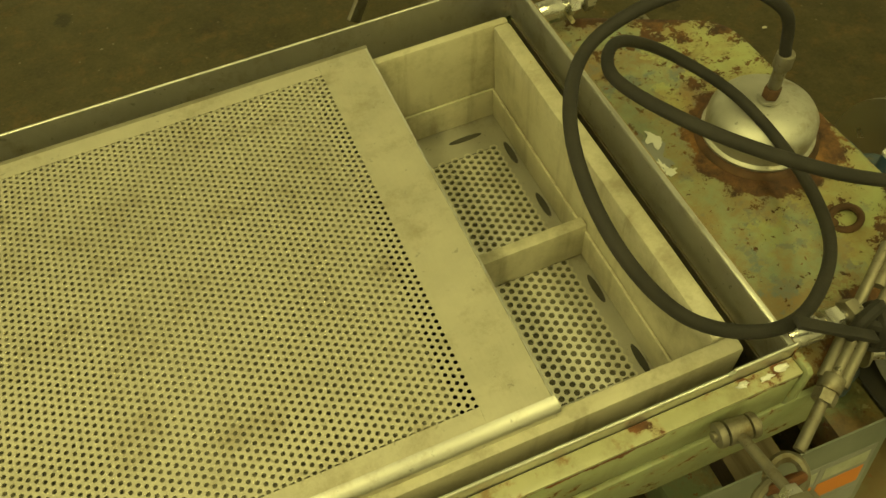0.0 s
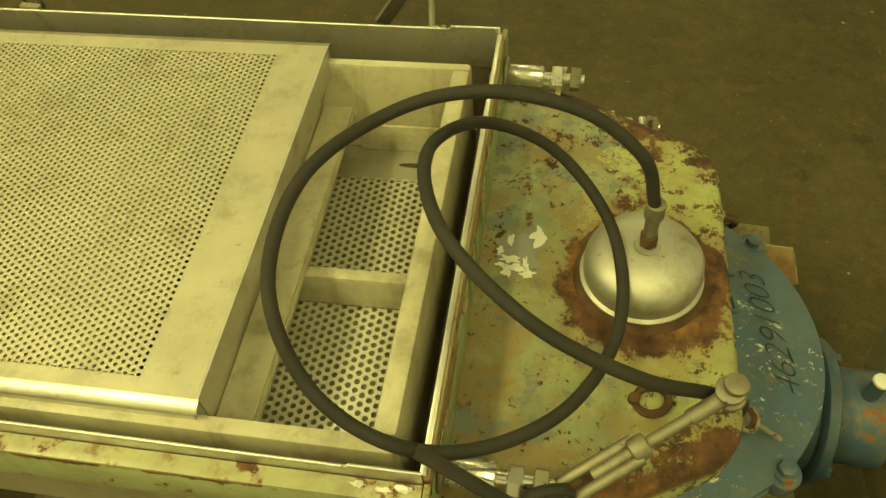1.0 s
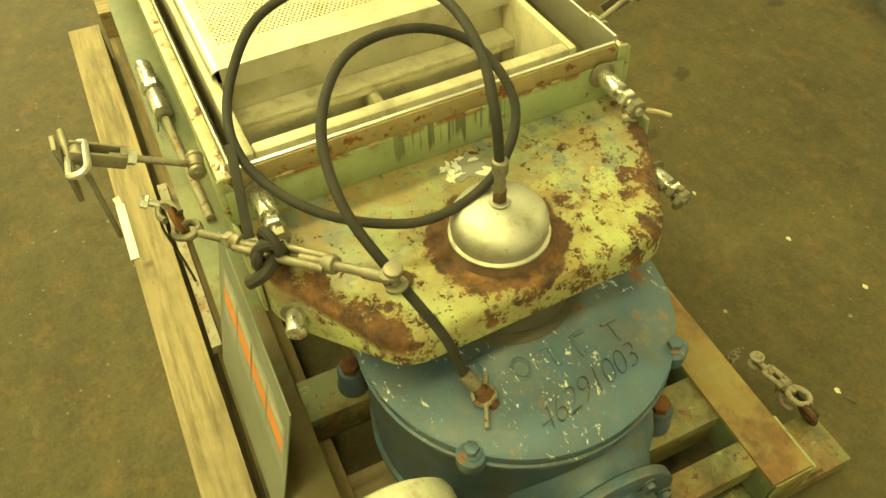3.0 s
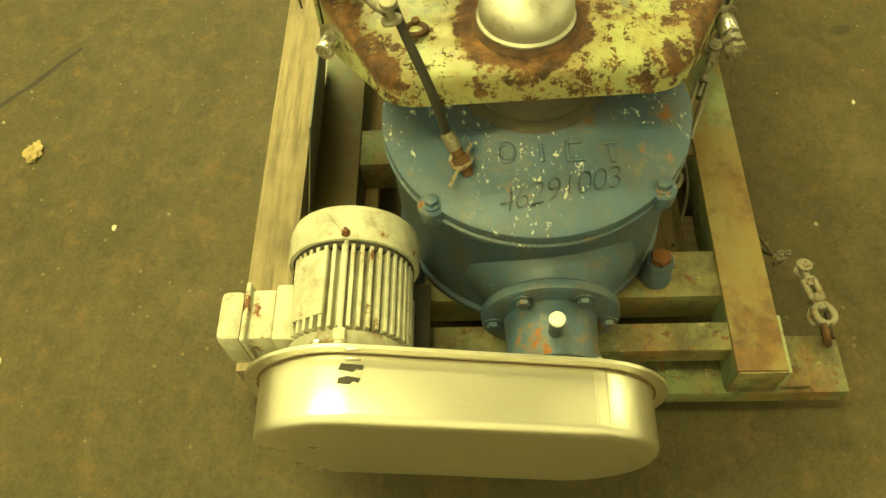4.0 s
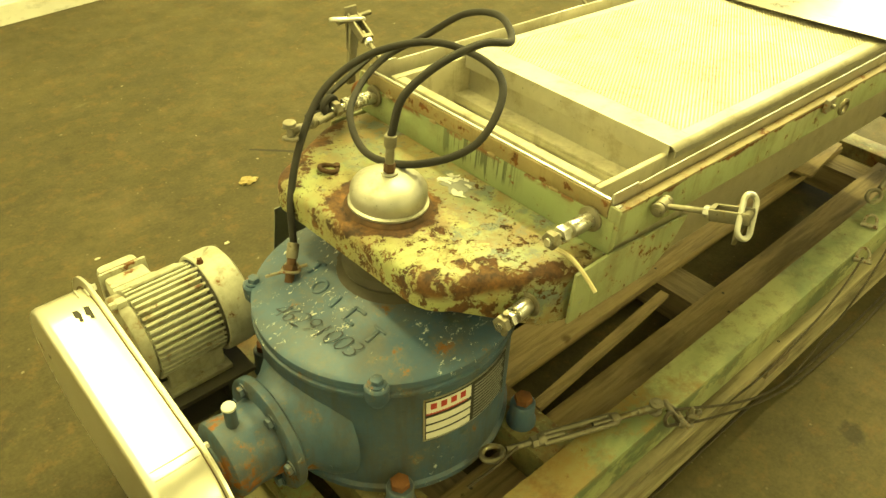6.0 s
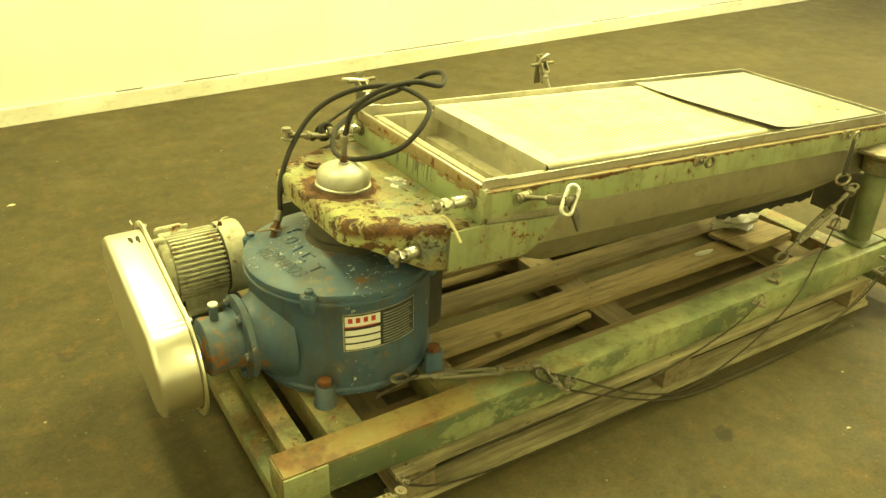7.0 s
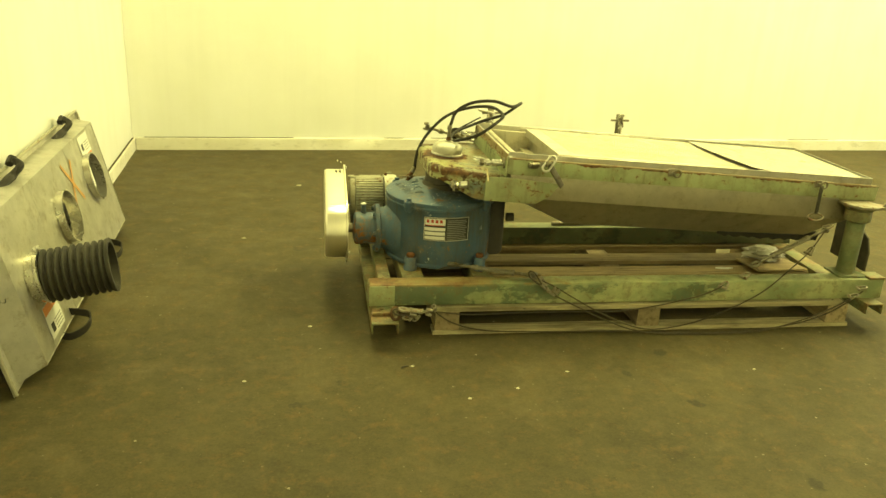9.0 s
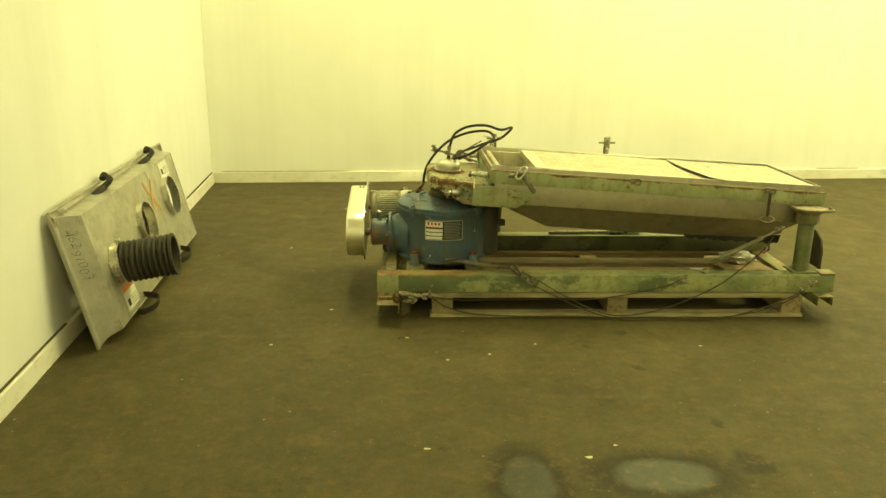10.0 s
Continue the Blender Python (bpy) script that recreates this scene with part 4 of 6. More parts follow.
part("bolt_boss", joined(box(-0.062, -0.04, MY - 0.014, MY + 0.006, MZ + 0.093, MZ + 0.115, 0.003), hexnut((-0.075, MY - 0.004, MZ + 0.107), (-0.062, MY - 0.004, MZ + 0.107), 0.009)), M_MOTOR, motor)
part("rating_plate", moved(box(-0.012, 0.108, -0.034, 0.034, 0.101, 0.1085, 0.002), Matrix.Translation((0, MY, MZ)) @ pose(0, 0, 0, -32, 0, 0)), M_MOTOR, motor, "painted-over rating plate")
part("conduit_neck", box(-0.03, 0.075, MY + 0.089, MY + 0.125, MZ - 0.05, MZ + 0.048, 0.006), M_MOTOR, motor)
jb = part("terminal_box", box(-0.030, 0.065, MY + 0.122, MY + 0.168, MZ - 0.065, MZ + 0.05, 0.008), M_MOTOR, motor)
part("flange_rust", box(-0.0365, 0.0725, MY + 0.1742, MY + 0.1745, MZ - 0.0715, MZ + 0.0615), M_RUST, jb, "rusty joint of the box")
part("box_flange", box(-0.037, 0.073, MY + 0.165, MY + 0.174, MZ - 0.072, MZ + 0.062, 0.003), M_MOTOR, jb)
part("lid", box(-0.030, 0.065, MY + 0.1745, MY + 0.222, MZ - 0.065, MZ + 0.05, 0.014), M_MOTOR, jb)
for y0, y1 in ((MY - 0.10, MY - 0.05), (MY + 0.05, MY + 0.10)):
    part("foot", joined(box(-0.03, 0.12, y0, y1, MZ - 0.125, MZ - 0.113, 0.002), box(-0.02, 0.11, (y0 + y1) / 2 - 0.008, (y0 + y1) / 2 + 0.008, MZ - 0.1128, MZ - 0.06)), M_MOTOR, motor)
part("motor_base", joined(box(-0.06, 0.16, MY - 0.13, MY + 0.11, MZ - 0.138, MZ - 0.1255, 0.002), box(-0.04, -0.03, MY - 0.11, MY + 0.10, 0.2485, MZ - 0.1385), box(0.095, 0.105, MY - 0.11, MY + 0.10, 0.2485, MZ - 0.1385), box(-0.05, 0.16, MY - 0.12, MY + 0.115, 0.2440, 0.2482)), M_DARK, motor, "dark greasy motor stand")
part("motor_shaft", cyl((-0.12, MY, MZ), (-0.0755, MY, MZ), 0.014), M_OLDZINC, motor)

# ---- the belt guard ----
guard = thing("belt_guard", (-0.145, 0.63, 0.40), "polished stainless steel belt guard with rounded ends", "guard")


def stadium(c0, c1, r, n=20):
    """Outline of two half circles joined by straight sides; points are (y, z)."""
    c0, c1 = Vector(c0), Vector(c1)
    a = math.atan2((c1 - c0).y, (c1 - c0).x)
    out = []
    for c, s in ((c1, a - math.pi / 2), (c0, a + math.pi / 2)):
        for i in range(n + 1):
            t = s + math.pi * i / n
            out.append((c.x + r * math.cos(t), c.y + r * math.sin(t)))
    return out


GA, GB = (PY - 0.018, PZ), (MY - 0.004, MZ)
YZ = Matrix(((0, 0, 1, 0), (1, 0, 0, 0), (0, 1, 0, 0), (0, 0, 0, 1)))


def shell(rows, m):
    bm = bmesh.new()
    rings = [[bm.verts.new(m @ Vector((y, z, d))) for y, z in stadium(GA, GB, r)] for r, d in rows]
    n = len(rings[0])
    for a, b in zip(rings, rings[1:]):
        for i in range(n):
            bm.faces.new((a[i], a[(i + 1) % n], b[(i + 1) % n], b[i]))
    return bm, rings


b, rings = shell([(0.171, -0.0925), (0.171, -0.0985), (0.145, -0.0990), (0.145, -0.190), (0.142, -0.199), (0.135, -0.204), (0.117, -0.205)], YZ)
b.faces.new(rings[-1])
b.faces.new(rings[0])
bmesh.ops.recalc_face_normals(b, faces=b.faces[:])
can = part("guard_pan", b, M_GUARD, guard)
part("seam", joined(*[moved(box(-0.188, -0.101, -0.0015, 0.0015, 0.1452, 0.1464, 0.0005), Matrix.Translation((0, GA[0], GA[1])) @ pose(0, 0, 0, a, 0, 0)) for a in (13.0, 20.5)]), M_STEEL, can, "lapped seam round the pan")
b, _ = shell([(0.1462, -0.0994), (0.1510, -0.0996), (0.1510, -0.1000), (0.1462, -0.1004)], YZ)
part("flange_joint", b, plain("stained_joint", (0.20, 0.13, 0.045), (0.11, 0.07, 0.028), 0.6, 0.2, 25), can, "brown stained joint of the flange")
for y, z in ((MY + 0.02, MZ + 0.154), (PY - 0.06, PZ + 0.140), (PY - 0.125, PZ - 0.092), (MY + 0.14, MZ - 0.05)):
    part("screw", joined(cyl((-0.0922, y, z), (-0.089, y, z), 0.010), hexnut((-0.089, y, z), (-0.081, y, z), 0.007)), M_ZINC, guard)
slot_m = Matrix.Translation((0, MY - 0.014, MZ - 0.0015)) @ pose(0, 0, 0, 6.1, 0, 0) @ Matrix(((1, 0, 0, 0), (0, 1, 0, 0), (0, 0, 1, 0.1448), (0, 0, 0, 1)))
# the pan is uncut; each slot is a patch, dark as its inside
for o in ([(-0.116, -0.022), (-0.114, 0.012), (-0.124, 0.016), (-0.127, -0.006), (-0.122, -0.012), (-0.123, -0.021)], [(-0.137, -0.018), (-0.134, 0.002), (-0.137, 0.014), (-0.146, 0.016), (-0.147, -0.002), (-0.142, -0.008), (-0.144, -0.016)]):
    part("slot", prism(o, slot_m, 0.0013), M_DARK, can, "torn vent slot, a flat dark patch", False)
    part("burr", moved(box(min(x for x, _ in o) - 0.003, min(x for x, _ in o) - 0.001, -0.012, 0.010, 0, 0.006, 0.0005), slot_m @ pose(0, 0, 0, 0, 25, 4)), M_GUARD, can, "bent edge of the slot")


# ---- the screener box: u along it, v across, w up from its upper rim ----
SB = Matrix.Translation((0.653, 0.505, 0.869)) @ pose(0, 0, 0, 0, 0, 0.7) @ pose(0, 0, 0, 0, 3.7, 0)
UL = 1.965


def sbox(u0, u1, v0, v1, w0, w1, bevel=0.0):
    return moved(box(u0, u1, v0, v1, w0, w1, bevel), SB)


def S(u, v, w):
    return SB @ Vector((u, v, w))


M_RAILTOP = rusty_paint("rail_top_paint", (0.30, 0.235, 0.12), (0.26, 0.19, 0.085), 0.58, 0.66, (0.20, 0.12, 0.045))
# far rail's chipped top edge, made paler to carry the sheen on it
M_RAILEDGE = rusty_paint("chipped_sheen_edge", (0.46, 0.43, 0.27), (0.36, 0.35, 0.20), 0.58, 0.66, (0.25, 0.16, 0.07), 0.35)
scr = thing("screener", (1.6, 0.507, 0.6), "pale green sloping screener body with a stainless trough and rusted edges", "screener")

# head plate: a pressed tray with rounded shoulders
HW = -0.119
HEAD = [(-0.001, -0.366), (-0.108, -0.366), (-0.344, -0.238), (-0.356, 0.235), (-0.112, 0.371), (-0.001, 0.371)]
DROP = [0.122, 0.122, 0.062, 0.062, 0.122, 0.122]


def rounded(outline, r, n):
    out = []
    k = len(outline)
    for i, p in enumerate(outline):
        p, a, b = Vector(p), Vector(outline[i - 1]), Vector(outline[(i + 1) % k])
        da, db = (a - p).normalized(), (b - p).normalized()
        if i in (0, k - 1):
            out.append((p.x, p.y, i))
            continue
        t = min(r, (a - p).length * 0.4, (b - p).length * 0.4)
        q0, q1 = p + da * t, p + db * t
        for j in range(n + 1):
            s = j / n
            q = q0 * (1 - s) ** 2 + p * 2 * s * (1 - s) + q1 * s * s
            out.append((q.x, q.y, i))
    return out


def head_plate():
    pts = rounded(HEAD, 0.05, 6)
    c = Vector((-0.10, 0))
    bm = bmesh.new()
    rings = []
    for inset, fall in ((0.022, 0.0), (0.010, 0.0025), (0.003, 0.009), (0.0, 0.020), (0.0, 1.0)):
        ring = []
        for x, y, i in pts:
            q = Vector((x, y))
            if i not in (0, len(HEAD) - 1):
                q = q + (c - q).normalized() * inset
            else:
                q = Vector((x, y - math.copysign(inset, y)))
            ring.append(bm.verts.new(S(q.x, q.y, HW - (fall if fall < 1 else DROP[i]))))
        rings.append(ring)
    bm.faces.new(rings[0])
    for a, b in zip(rings, rings[1:]):
        for k in range(len(pts) - 1):
            bm.faces.new((a[k], a[k + 1], b[k + 1], b[k]))
    bmesh.ops.recalc_face_normals(bm, faces=bm.faces[:])
    bmesh.ops.solidify(bm, geom=bm.faces[:], thickness=0.006)
    return bm


part("head_plate", head_plate(), M_HEAD, scr, "flaked yellow-green head plate, badly rusted round the dome")
for s in (-1, 1):
    v0, v1 = sorted((s * 0.3715, s * 0.3795))
    m = SB @ Matrix(((1, 0, 0, 0), (0, 0, -1, v1), (0, 1, 0, 0), (0, 0, 0, 1)))
    part("side_gusset", prism([(-0.10, -0.240), (0.16, -0.240), (0.225, -0.20), (0.27, -0.135), (0.0, -0.119), (-0.10, -0.124)], m, v1 - v0, 0.002), M_GREEN, scr)
    q = [(s * 0.3582, -0.0470), (s * 0.3582, -0.018), (s * 0.379, -0.018), (s * 0.385, -0.024), (s * 0.386, -0.085), (s * 0.382, -0.105), (s * 0.374, -0.1175), (s * 0.3762, -0.0470)]
    part("corner_gusset", prism(q, SB @ Matrix(((0, 0, 1, -0.009), (1, 0, 0, 0), (0, 1, 0, 0), (0, 0, 0, 1))), 0.007, 0.001), M_GREEN, scr)


def drip_paint():
    n = Nodes("front_plate_paint")
    col = n.mix(n.step(n.noise(6, 5), 0.35, 0.65), (0.235, 0.29, 0.14), (0.285, 0.325, 0.17))
    band = n.math("SUBTRACT", 1.0, n.step(n.math("ABSOLUTE", n.math("SUBTRACT", n.axis(1), 0.49)), 0.08, 0.14))
    fall = n.step(n.math("ADD", n.axis(2), n.math("MULTIPLY", n.math("SUBTRACT", n.noise(9, 2, 0.5, (0, 6, 0)), 0.5), 0.10)), 0.768, 0.785)
    drip = n.math("MULTIPLY", n.math("MULTIPLY", band, fall), n.step(n.noise(7, 3, 0.6, (1, 17, 0.25)), 0.50, 0.55))
    edge = n.math("MULTIPLY", n.step(n.axis(2), 0.812, 0.820), n.step(n.noise(12, 6, 0.7), 0.47, 0.53))
    chips = n.step(n.noise(30, 6, 0.7), 0.64, 0.66)
    col = n.mix(n.math("MULTIPLY", n.step(n.noise(10, 8, 0.75, None, (1, 5, 3)), 0.47, 0.68), 0.5), col, (0.16, 0.13, 0.06))
    col = n.mix(n.math("MULTIPLY", drip, 0.8), col, (0.045, 0.05, 0.026))
    n.put("Base Color", n.mix(n.math("MAXIMUM", edge, chips), col, (0.16, 0.07, 0.025)))
    n.put("Roughness", 0.6)
    n.bump(n.noise(50, 4), 0.25, 0.001)
    return n.m


# channel steel is toned dark for the shade between bar and rim
part("front_channel", joined(sbox(0.0068, 0.0375, -0.346, 0.346, -0.196, -0.192), sbox(0.004, 0.0065, -0.346, 0.346, -0.2305, -0.0755)), steel("channel_steel", (0.30, 0.27, 0.20), 0.4, (3, 60, 60), 0.9), scr, "dirty steel channel behind the front plate, darkened for its shade")
part("front_plate", sbox(-0.009, -0.0005, -0.376, 0.376, -0.1185, -0.0465, 0.0015), drip_paint(), scr, "pale green front plate with dark drip marks")
for v in (-0.24, -0.07, 0.11, 0.26):
    part("weld", moved(lathe([(0, 0), (0.003, 0.002), (0.0045, 0.009), (0.004, 0.020), (0, 0.025)], (-0.0095, v, -0.046), (-0.0095, v + 1, -0.046), 10), SB), M_RAILTOP, scr)
part("front_flange", sbox(-0.0075, -0.0005, -0.356, 0.356, -0.0462, -0.0118, 0.0012), M_RAILTOP, scr, "rusty tan flange above the front plate")
RAILS = []
for s in (-1, 1):
    v0, v1 = sorted((s * 0.3715, s * 0.3795))
    rail = part("side_rail", sbox(0.0, UL + 0.03, v0, v1, -0.103, -0.030, 0.0015), M_RAIL, scr, "pale green side rail with rusty nicks")
    a, b = sorted((s * 0.3585, s * 0.3797))
    part("rail_top", sbox(0.0, UL + 0.03, a, b, -0.0295, -0.024, 0.001), M_RAILTOP if s < 0 else M_RAILEDGE, rail, "rusty tan top edge" if s < 0 else "chipped top edge, coloured paler for its sheen")
    RAILS.append(rail)
    a, b = sorted((s * 0.3585, s * 0.3690))
    part("trough_side", sbox(0.02, UL - 0.06, a, b, -0.2185, -0.0305, 0.002), steel("trough_sheet", (0.58, 0.54, 0.43), 0.42, (3, 90, 90), 0.5), scr, "dull stainless trough side")
part("tail_plate", sbox(UL + 0.006, UL + 0.014, -0.366, 0.366, -0.15, -0.027, 0.0015), M_GREEN, scr)

# the sloping hopper under the trough
HOP = [(0.03, -0.217, 0.355), (0.05, -0.221, 0.350), (0.38, -0.372, 0.22), (1.30, -0.376, 0.20), (1.76, -0.366, 0.20), (1.88, -0.218, 0.350)]
hv, hf = [], []
for u, w, b in HOP:
    hv += [S(u, -0.356, -0.216), S(u, -b, w), S(u, b, w), S(u, 0.356, -0.216)]
for i in range(len(HOP) - 1):
    for k in range(3):
        hf.append((4 * i + k, 4 * i + k + 1, 4 * i + k + 5, 4 * i + k + 4))
hb = raw(hv, hf)
bmesh.ops.recalc_face_normals(hb, faces=hb.faces[:])
bmesh.ops.solidify(hb, geom=hb.faces[:], thickness=0.003)
part("hopper", hb, steel("hopper_sheet", (0.54, 0.505, 0.395), 0.5, (8, 8, 8), 0.6), scr, "dull sloping discharge hopper")

# upper rim, thin upstanding sheet with a rolled lip
for s in (-1, 1):
    a, b = sorted((s * 0.3540, s * 0.3575))
    part("rim", joined(prism([(0.0, -0.075), (UL, -0.075), (UL, 0.009), (0.085, -0.005), (0.075, 0.0), (0.0, 0.0)], SB @ Matrix(((1, 0, 0, 0), (0, 0, -1, b), (0, 1, 0, 0), (0, 0, 0, 1))), b - a), moved(cyl((0.085, s * 0.3558, -0.0042), (UL, s * 0.3558, 0.0098), 0.0022, 10), SB), moved(cyl((0.0, s * 0.3558, 0.0008), (0.077, s * 0.3558, 0.0008), 0.0022, 10), SB)), M_STEEL, scr, "thin upright stainless rim")
part("rim", joined(sbox(0.0, 0.0035, -0.3535, 0.3535, -0.075, -0.012), sbox(-0.004, 0.0035, -0.3535, 0.3535, -0.0115, -0.0085, 0.001)), M_STEEL, scr, "thin upright stainless rim")
part("rim", sbox(UL - 0.0035, UL, -0.3535, 0.3535, -0.075, 0.010), M_STEEL, scr, "thin upright stainless rim")

# inner frame of welded flat bars that carries the screens
FW = -0.024
FB = -0.208
part("frame_bar", sbox(0.038, 0.066, -0.286, 0.308, FB, FW, 0.0055), M_FRAME, scr, "dull cream aluminium bar")
for v0, v1 in ((-0.302, -0.2865), (0.3085, 0.330)):
    part("frame_bar", sbox(0.038, UL - 0.03, v0, v1, FB, FW, 0.0055), M_FRAME, scr, "dull cream aluminium bar")
part("frame_bar", sbox(0.0665, 0.2870, 0.020, 0.040, FB, -0.1345, 0.0055), M_FRAME, scr, "dull cream aluminium bar")
part("back_plate", sbox(0.2875, 0.292, -0.286, 0.308, -0.2065, -0.048, 0.001), M_STEEL, scr, "dull plate below the tray")
part("shelf", joined(sbox(0.237, 0.287, -0.286, 0.308, -0.122, -0.113, 0.002), sbox(0.2365, 0.2405, -0.286, 0.308, -0.135, -0.1222, 0.001)), M_FRAME, scr, "dull shelf bar below the tray")
for v0, v1 in ((-0.286, -0.281), (0.303, 0.308)):
    part("inner_ledge", sbox(0.0665, 0.2360, v0, v1, FB, -0.150, 0.001), M_FRAME, scr)
part("inner_ledge", sbox(0.0665, 0.0705, -0.2805, 0.3025, FB, -0.150, 0.001), M_FRAME, scr)


def perforated(u0, u1, v0, v1, cu, cv, pitch, hole, thick, w, sides=8):
    """Sheet between u0..u1, v0..v1 with staggered round holes: each hole's cell is a ring of quads with walls."""
    du, dv = pitch * math.sqrt(3) / 2, pitch
    nu, nv = int((cu[1] - cu[0]) / du), int((cv[1] - cv[0]) / dv)
    verts, faces = [], []
    hx = [(du * 2 / 3 * math.cos(math.pi / 3 * k), pitch / math.sqrt(3) * math.sin(math.pi / 3 * k)) for k in range(6)]
    for i in range(nu + 1):
        for j in range(nv + (i % 2 == 0)):
            x, y = cu[0] + i * du, cv[0] + (j + 0.5 * (i % 2)) * dv
            o = len(verts)
            for k in range(6):
                ax, ay = hx[k]
                bx, by = hx[(k + 1) % 6]
                for px, py in ((ax, ay), ((ax + bx) / 2, (ay + by) / 2)):
                    verts.append((x + px, y + py, w))
            for z in (w, w - thick):
                for k in range(12):
                    a = math.atan2(verts[o + k][1] - y, verts[o + k][0] - x)
                    verts.append((x + hole * math.cos(a), y + hole * math.sin(a), z))
            for k in range(12):
                q = (k + 1) % 12
                faces.append((o + k, o + q, o + 12 + q, o + 12 + k))
                faces.append((o + 12 + k, o + 12 + q, o + 24 + q, o + 24 + k))
    return verts, faces, (cu[0] - du * 0.45, cu[0] + nu * du + du * 0.45, cv[0] - dv * 0.28, cv[0] + nv * dv + dv * 0.28)


# lower perforated plate, seen where the upper screen stops short
vs, fs_, edge = perforated(0, 0, 0, 0, (0.100, 0.285), (-0.212, 0.250), 0.0133, 0.0044, 0.003, -0.2085)
part("lower_screen", weld(moved(raw(vs, fs_), SB)), M_LOWER, scr, "lower perforated steel plate with larger holes", False)
e0, e1, f0, f1 = edge
for b in (sbox(0.04, e0 + 0.002, -0.30, 0.32, -0.2115, -0.2088), sbox(e0 + 0.0021, 0.40, -0.30, f0 + 0.002, -0.2115, -0.2088), sbox(e0 + 0.0021, 0.40, f1 - 0.002, 0.32, -0.2115, -0.2088)):
    part("screen_margin", b, M_STEEL, scr)
# slots are not cut through; dark patches give the shade of openings
for u, v, ru, rv in ((0.079, -0.19, 0.0055, 0.026), (0.079, -0.07, 0.0055, 0.026), (0.079, 0.10, 0.0055, 0.026), (0.079, 0.225, 0.0055, 0.026), (0.135, -0.25, 0.03, 0.005)):
    part("slot", moved(prism([(u + ru * math.cos(a), v + rv * math.sin(a)) for a in [2 * math.pi * k / 14 for k in range(14)]], Matrix.Translation((0, 0, -0.2086)), 0.0006), SB), M_DARK, scr, "oval slot in the margin, a flat dark patch", False)
part("trough_floor", sbox(0.02, UL - 0.02, -0.347, 0.347, -0.2155, -0.2122), M_UNDER, scr, "trough floor below the plate, coloured dark for the shade under the holes")

def fold(rows, u0, u1, t):
    """A bent strip: the profile rows (v, w) drawn along u and given thickness."""
    bm = raw([(u, v, w) for u in (u0, u1) for v, w in rows], [(k, k + 1, k + 1 + len(rows), k + len(rows)) for k in range(len(rows) - 1)])
    bmesh.ops.recalc_face_normals(bm, faces=bm.faces[:])
    bmesh.ops.solidify(bm, geom=bm.faces[:], thickness=t)
    return bm


# ---- the upper screen tray ----
TU = 0.262
tray = thing("screen_tray", S(1.0, 0, -0.02), "large perforated stainless screen tray lying in the box", "screen")
W0 = -0.003
TV0, TV1 = -0.302, 0.302
vs, fs_, edge = perforated(0, 0, 0, 0, (TU + 0.080, 1.45), (TV0 + 0.028, TV1 - 0.014), 0.0094, 0.00265, 0.0015, W0)
part("perforated_sheet", weld(moved(raw(vs, fs_), SB)), M_SCREEN, tray, "stainless sheet with rows of small round holes", False)
e0, e1, f0, f1 = edge
for b in (sbox(TU + 0.003, e0 + 0.001, TV0, TV1, W0 - 0.002, W0 - 0.0003), sbox(e0 + 0.0012, 1.62, TV0, f0 + 0.001, W0 - 0.002, W0 - 0.0003), sbox(e0 + 0.0012, 1.62, f1 - 0.001, TV1, W0 - 0.002, W0 - 0.0003), sbox(e1 - 0.001, 1.62, f0 + 0.0012, f1 - 0.0012, W0 - 0.002, W0 - 0.0003)):
    part("sheet_margin", b, M_SCREEN, tray, "plain margin of the screen sheet")
part("tray_end", sbox(TU, TU + 0.0028, TV0, TV1, -0.046, W0 - 0.0003), M_STEEL, tray, "folded end of the tray")
for a, b in ((TV0 - 0.016, TV0 - 0.0133), (TV1 + 0.0133, TV1 + 0.016)):
    part("tray_side", sbox(TU + 0.004, 1.62, a, b, W0 - 0.024, W0 - 0.0105), M_STEEL, tray)
for v, d in ((TV0, -1), (TV1, 1)):
    rows_ = [(v, W0 - 0.0003), (v + d * 0.006, W0 - 0.0010), (v + d * 0.011, W0 - 0.0036), (v + d * 0.0148, W0 - 0.0072), (v + d * 0.016, W0 - 0.0103)]
    # same lip on both sides; the near one is coloured darker against glare
    part("tray_lip", moved(fold(rows_, TU - 0.001, 1.62, 0.0016), SB), M_STEEL if d > 0 else M_LIP, tray, "rolled side lip of the tray")
# the sheet's dark tone stands for the shadow seen through the holes
part("backing_sheet", sbox(TU + 0.10, 1.6, TV0 + 0.01, TV1 - 0.01, -0.0335, -0.0325), steel("shaded_sheet", (0.40, 0.375, 0.28), 0.6), tray, "sheet under the holes, coloured dark for the shade there")

# ---- the plain sheet over the tail half, one edge lifted ----
sv, sf = [], []
NU, NV = 16, 16
for i in range(NU + 1):
    for j in range(NV + 1):
        v = -0.326 + 0.652 * j / NV
        start = 1.272 - 0.022 * (v / 0.335) - 0.035 * math.cos(v / 0.335 * math.pi / 2)
        u = start + (1.945 - start) * i / NU
        lift = 0.016 * max(0.0, 1 - i / 5) ** 2 * (0.5 + 0.5 * math.sin((v + 0.6) * 4.0))
        sv.append(S(u, v, -0.0010 + 0.004 * max(0.0, u - 1.3) / 0.6 + lift))
for i in range(NU):
    for j in range(NV):
        sf.append((i * (NV + 1) + j, (i + 1) * (NV + 1) + j, (i + 1) * (NV + 1) + j + 1, i * (NV + 1) + j + 1))
sb = raw(sv, sf)
bmesh.ops.recalc_face_normals(sb, faces=sb.faces[:])
bmesh.ops.solidify(sb, geom=sb.faces[:], thickness=0.0016)
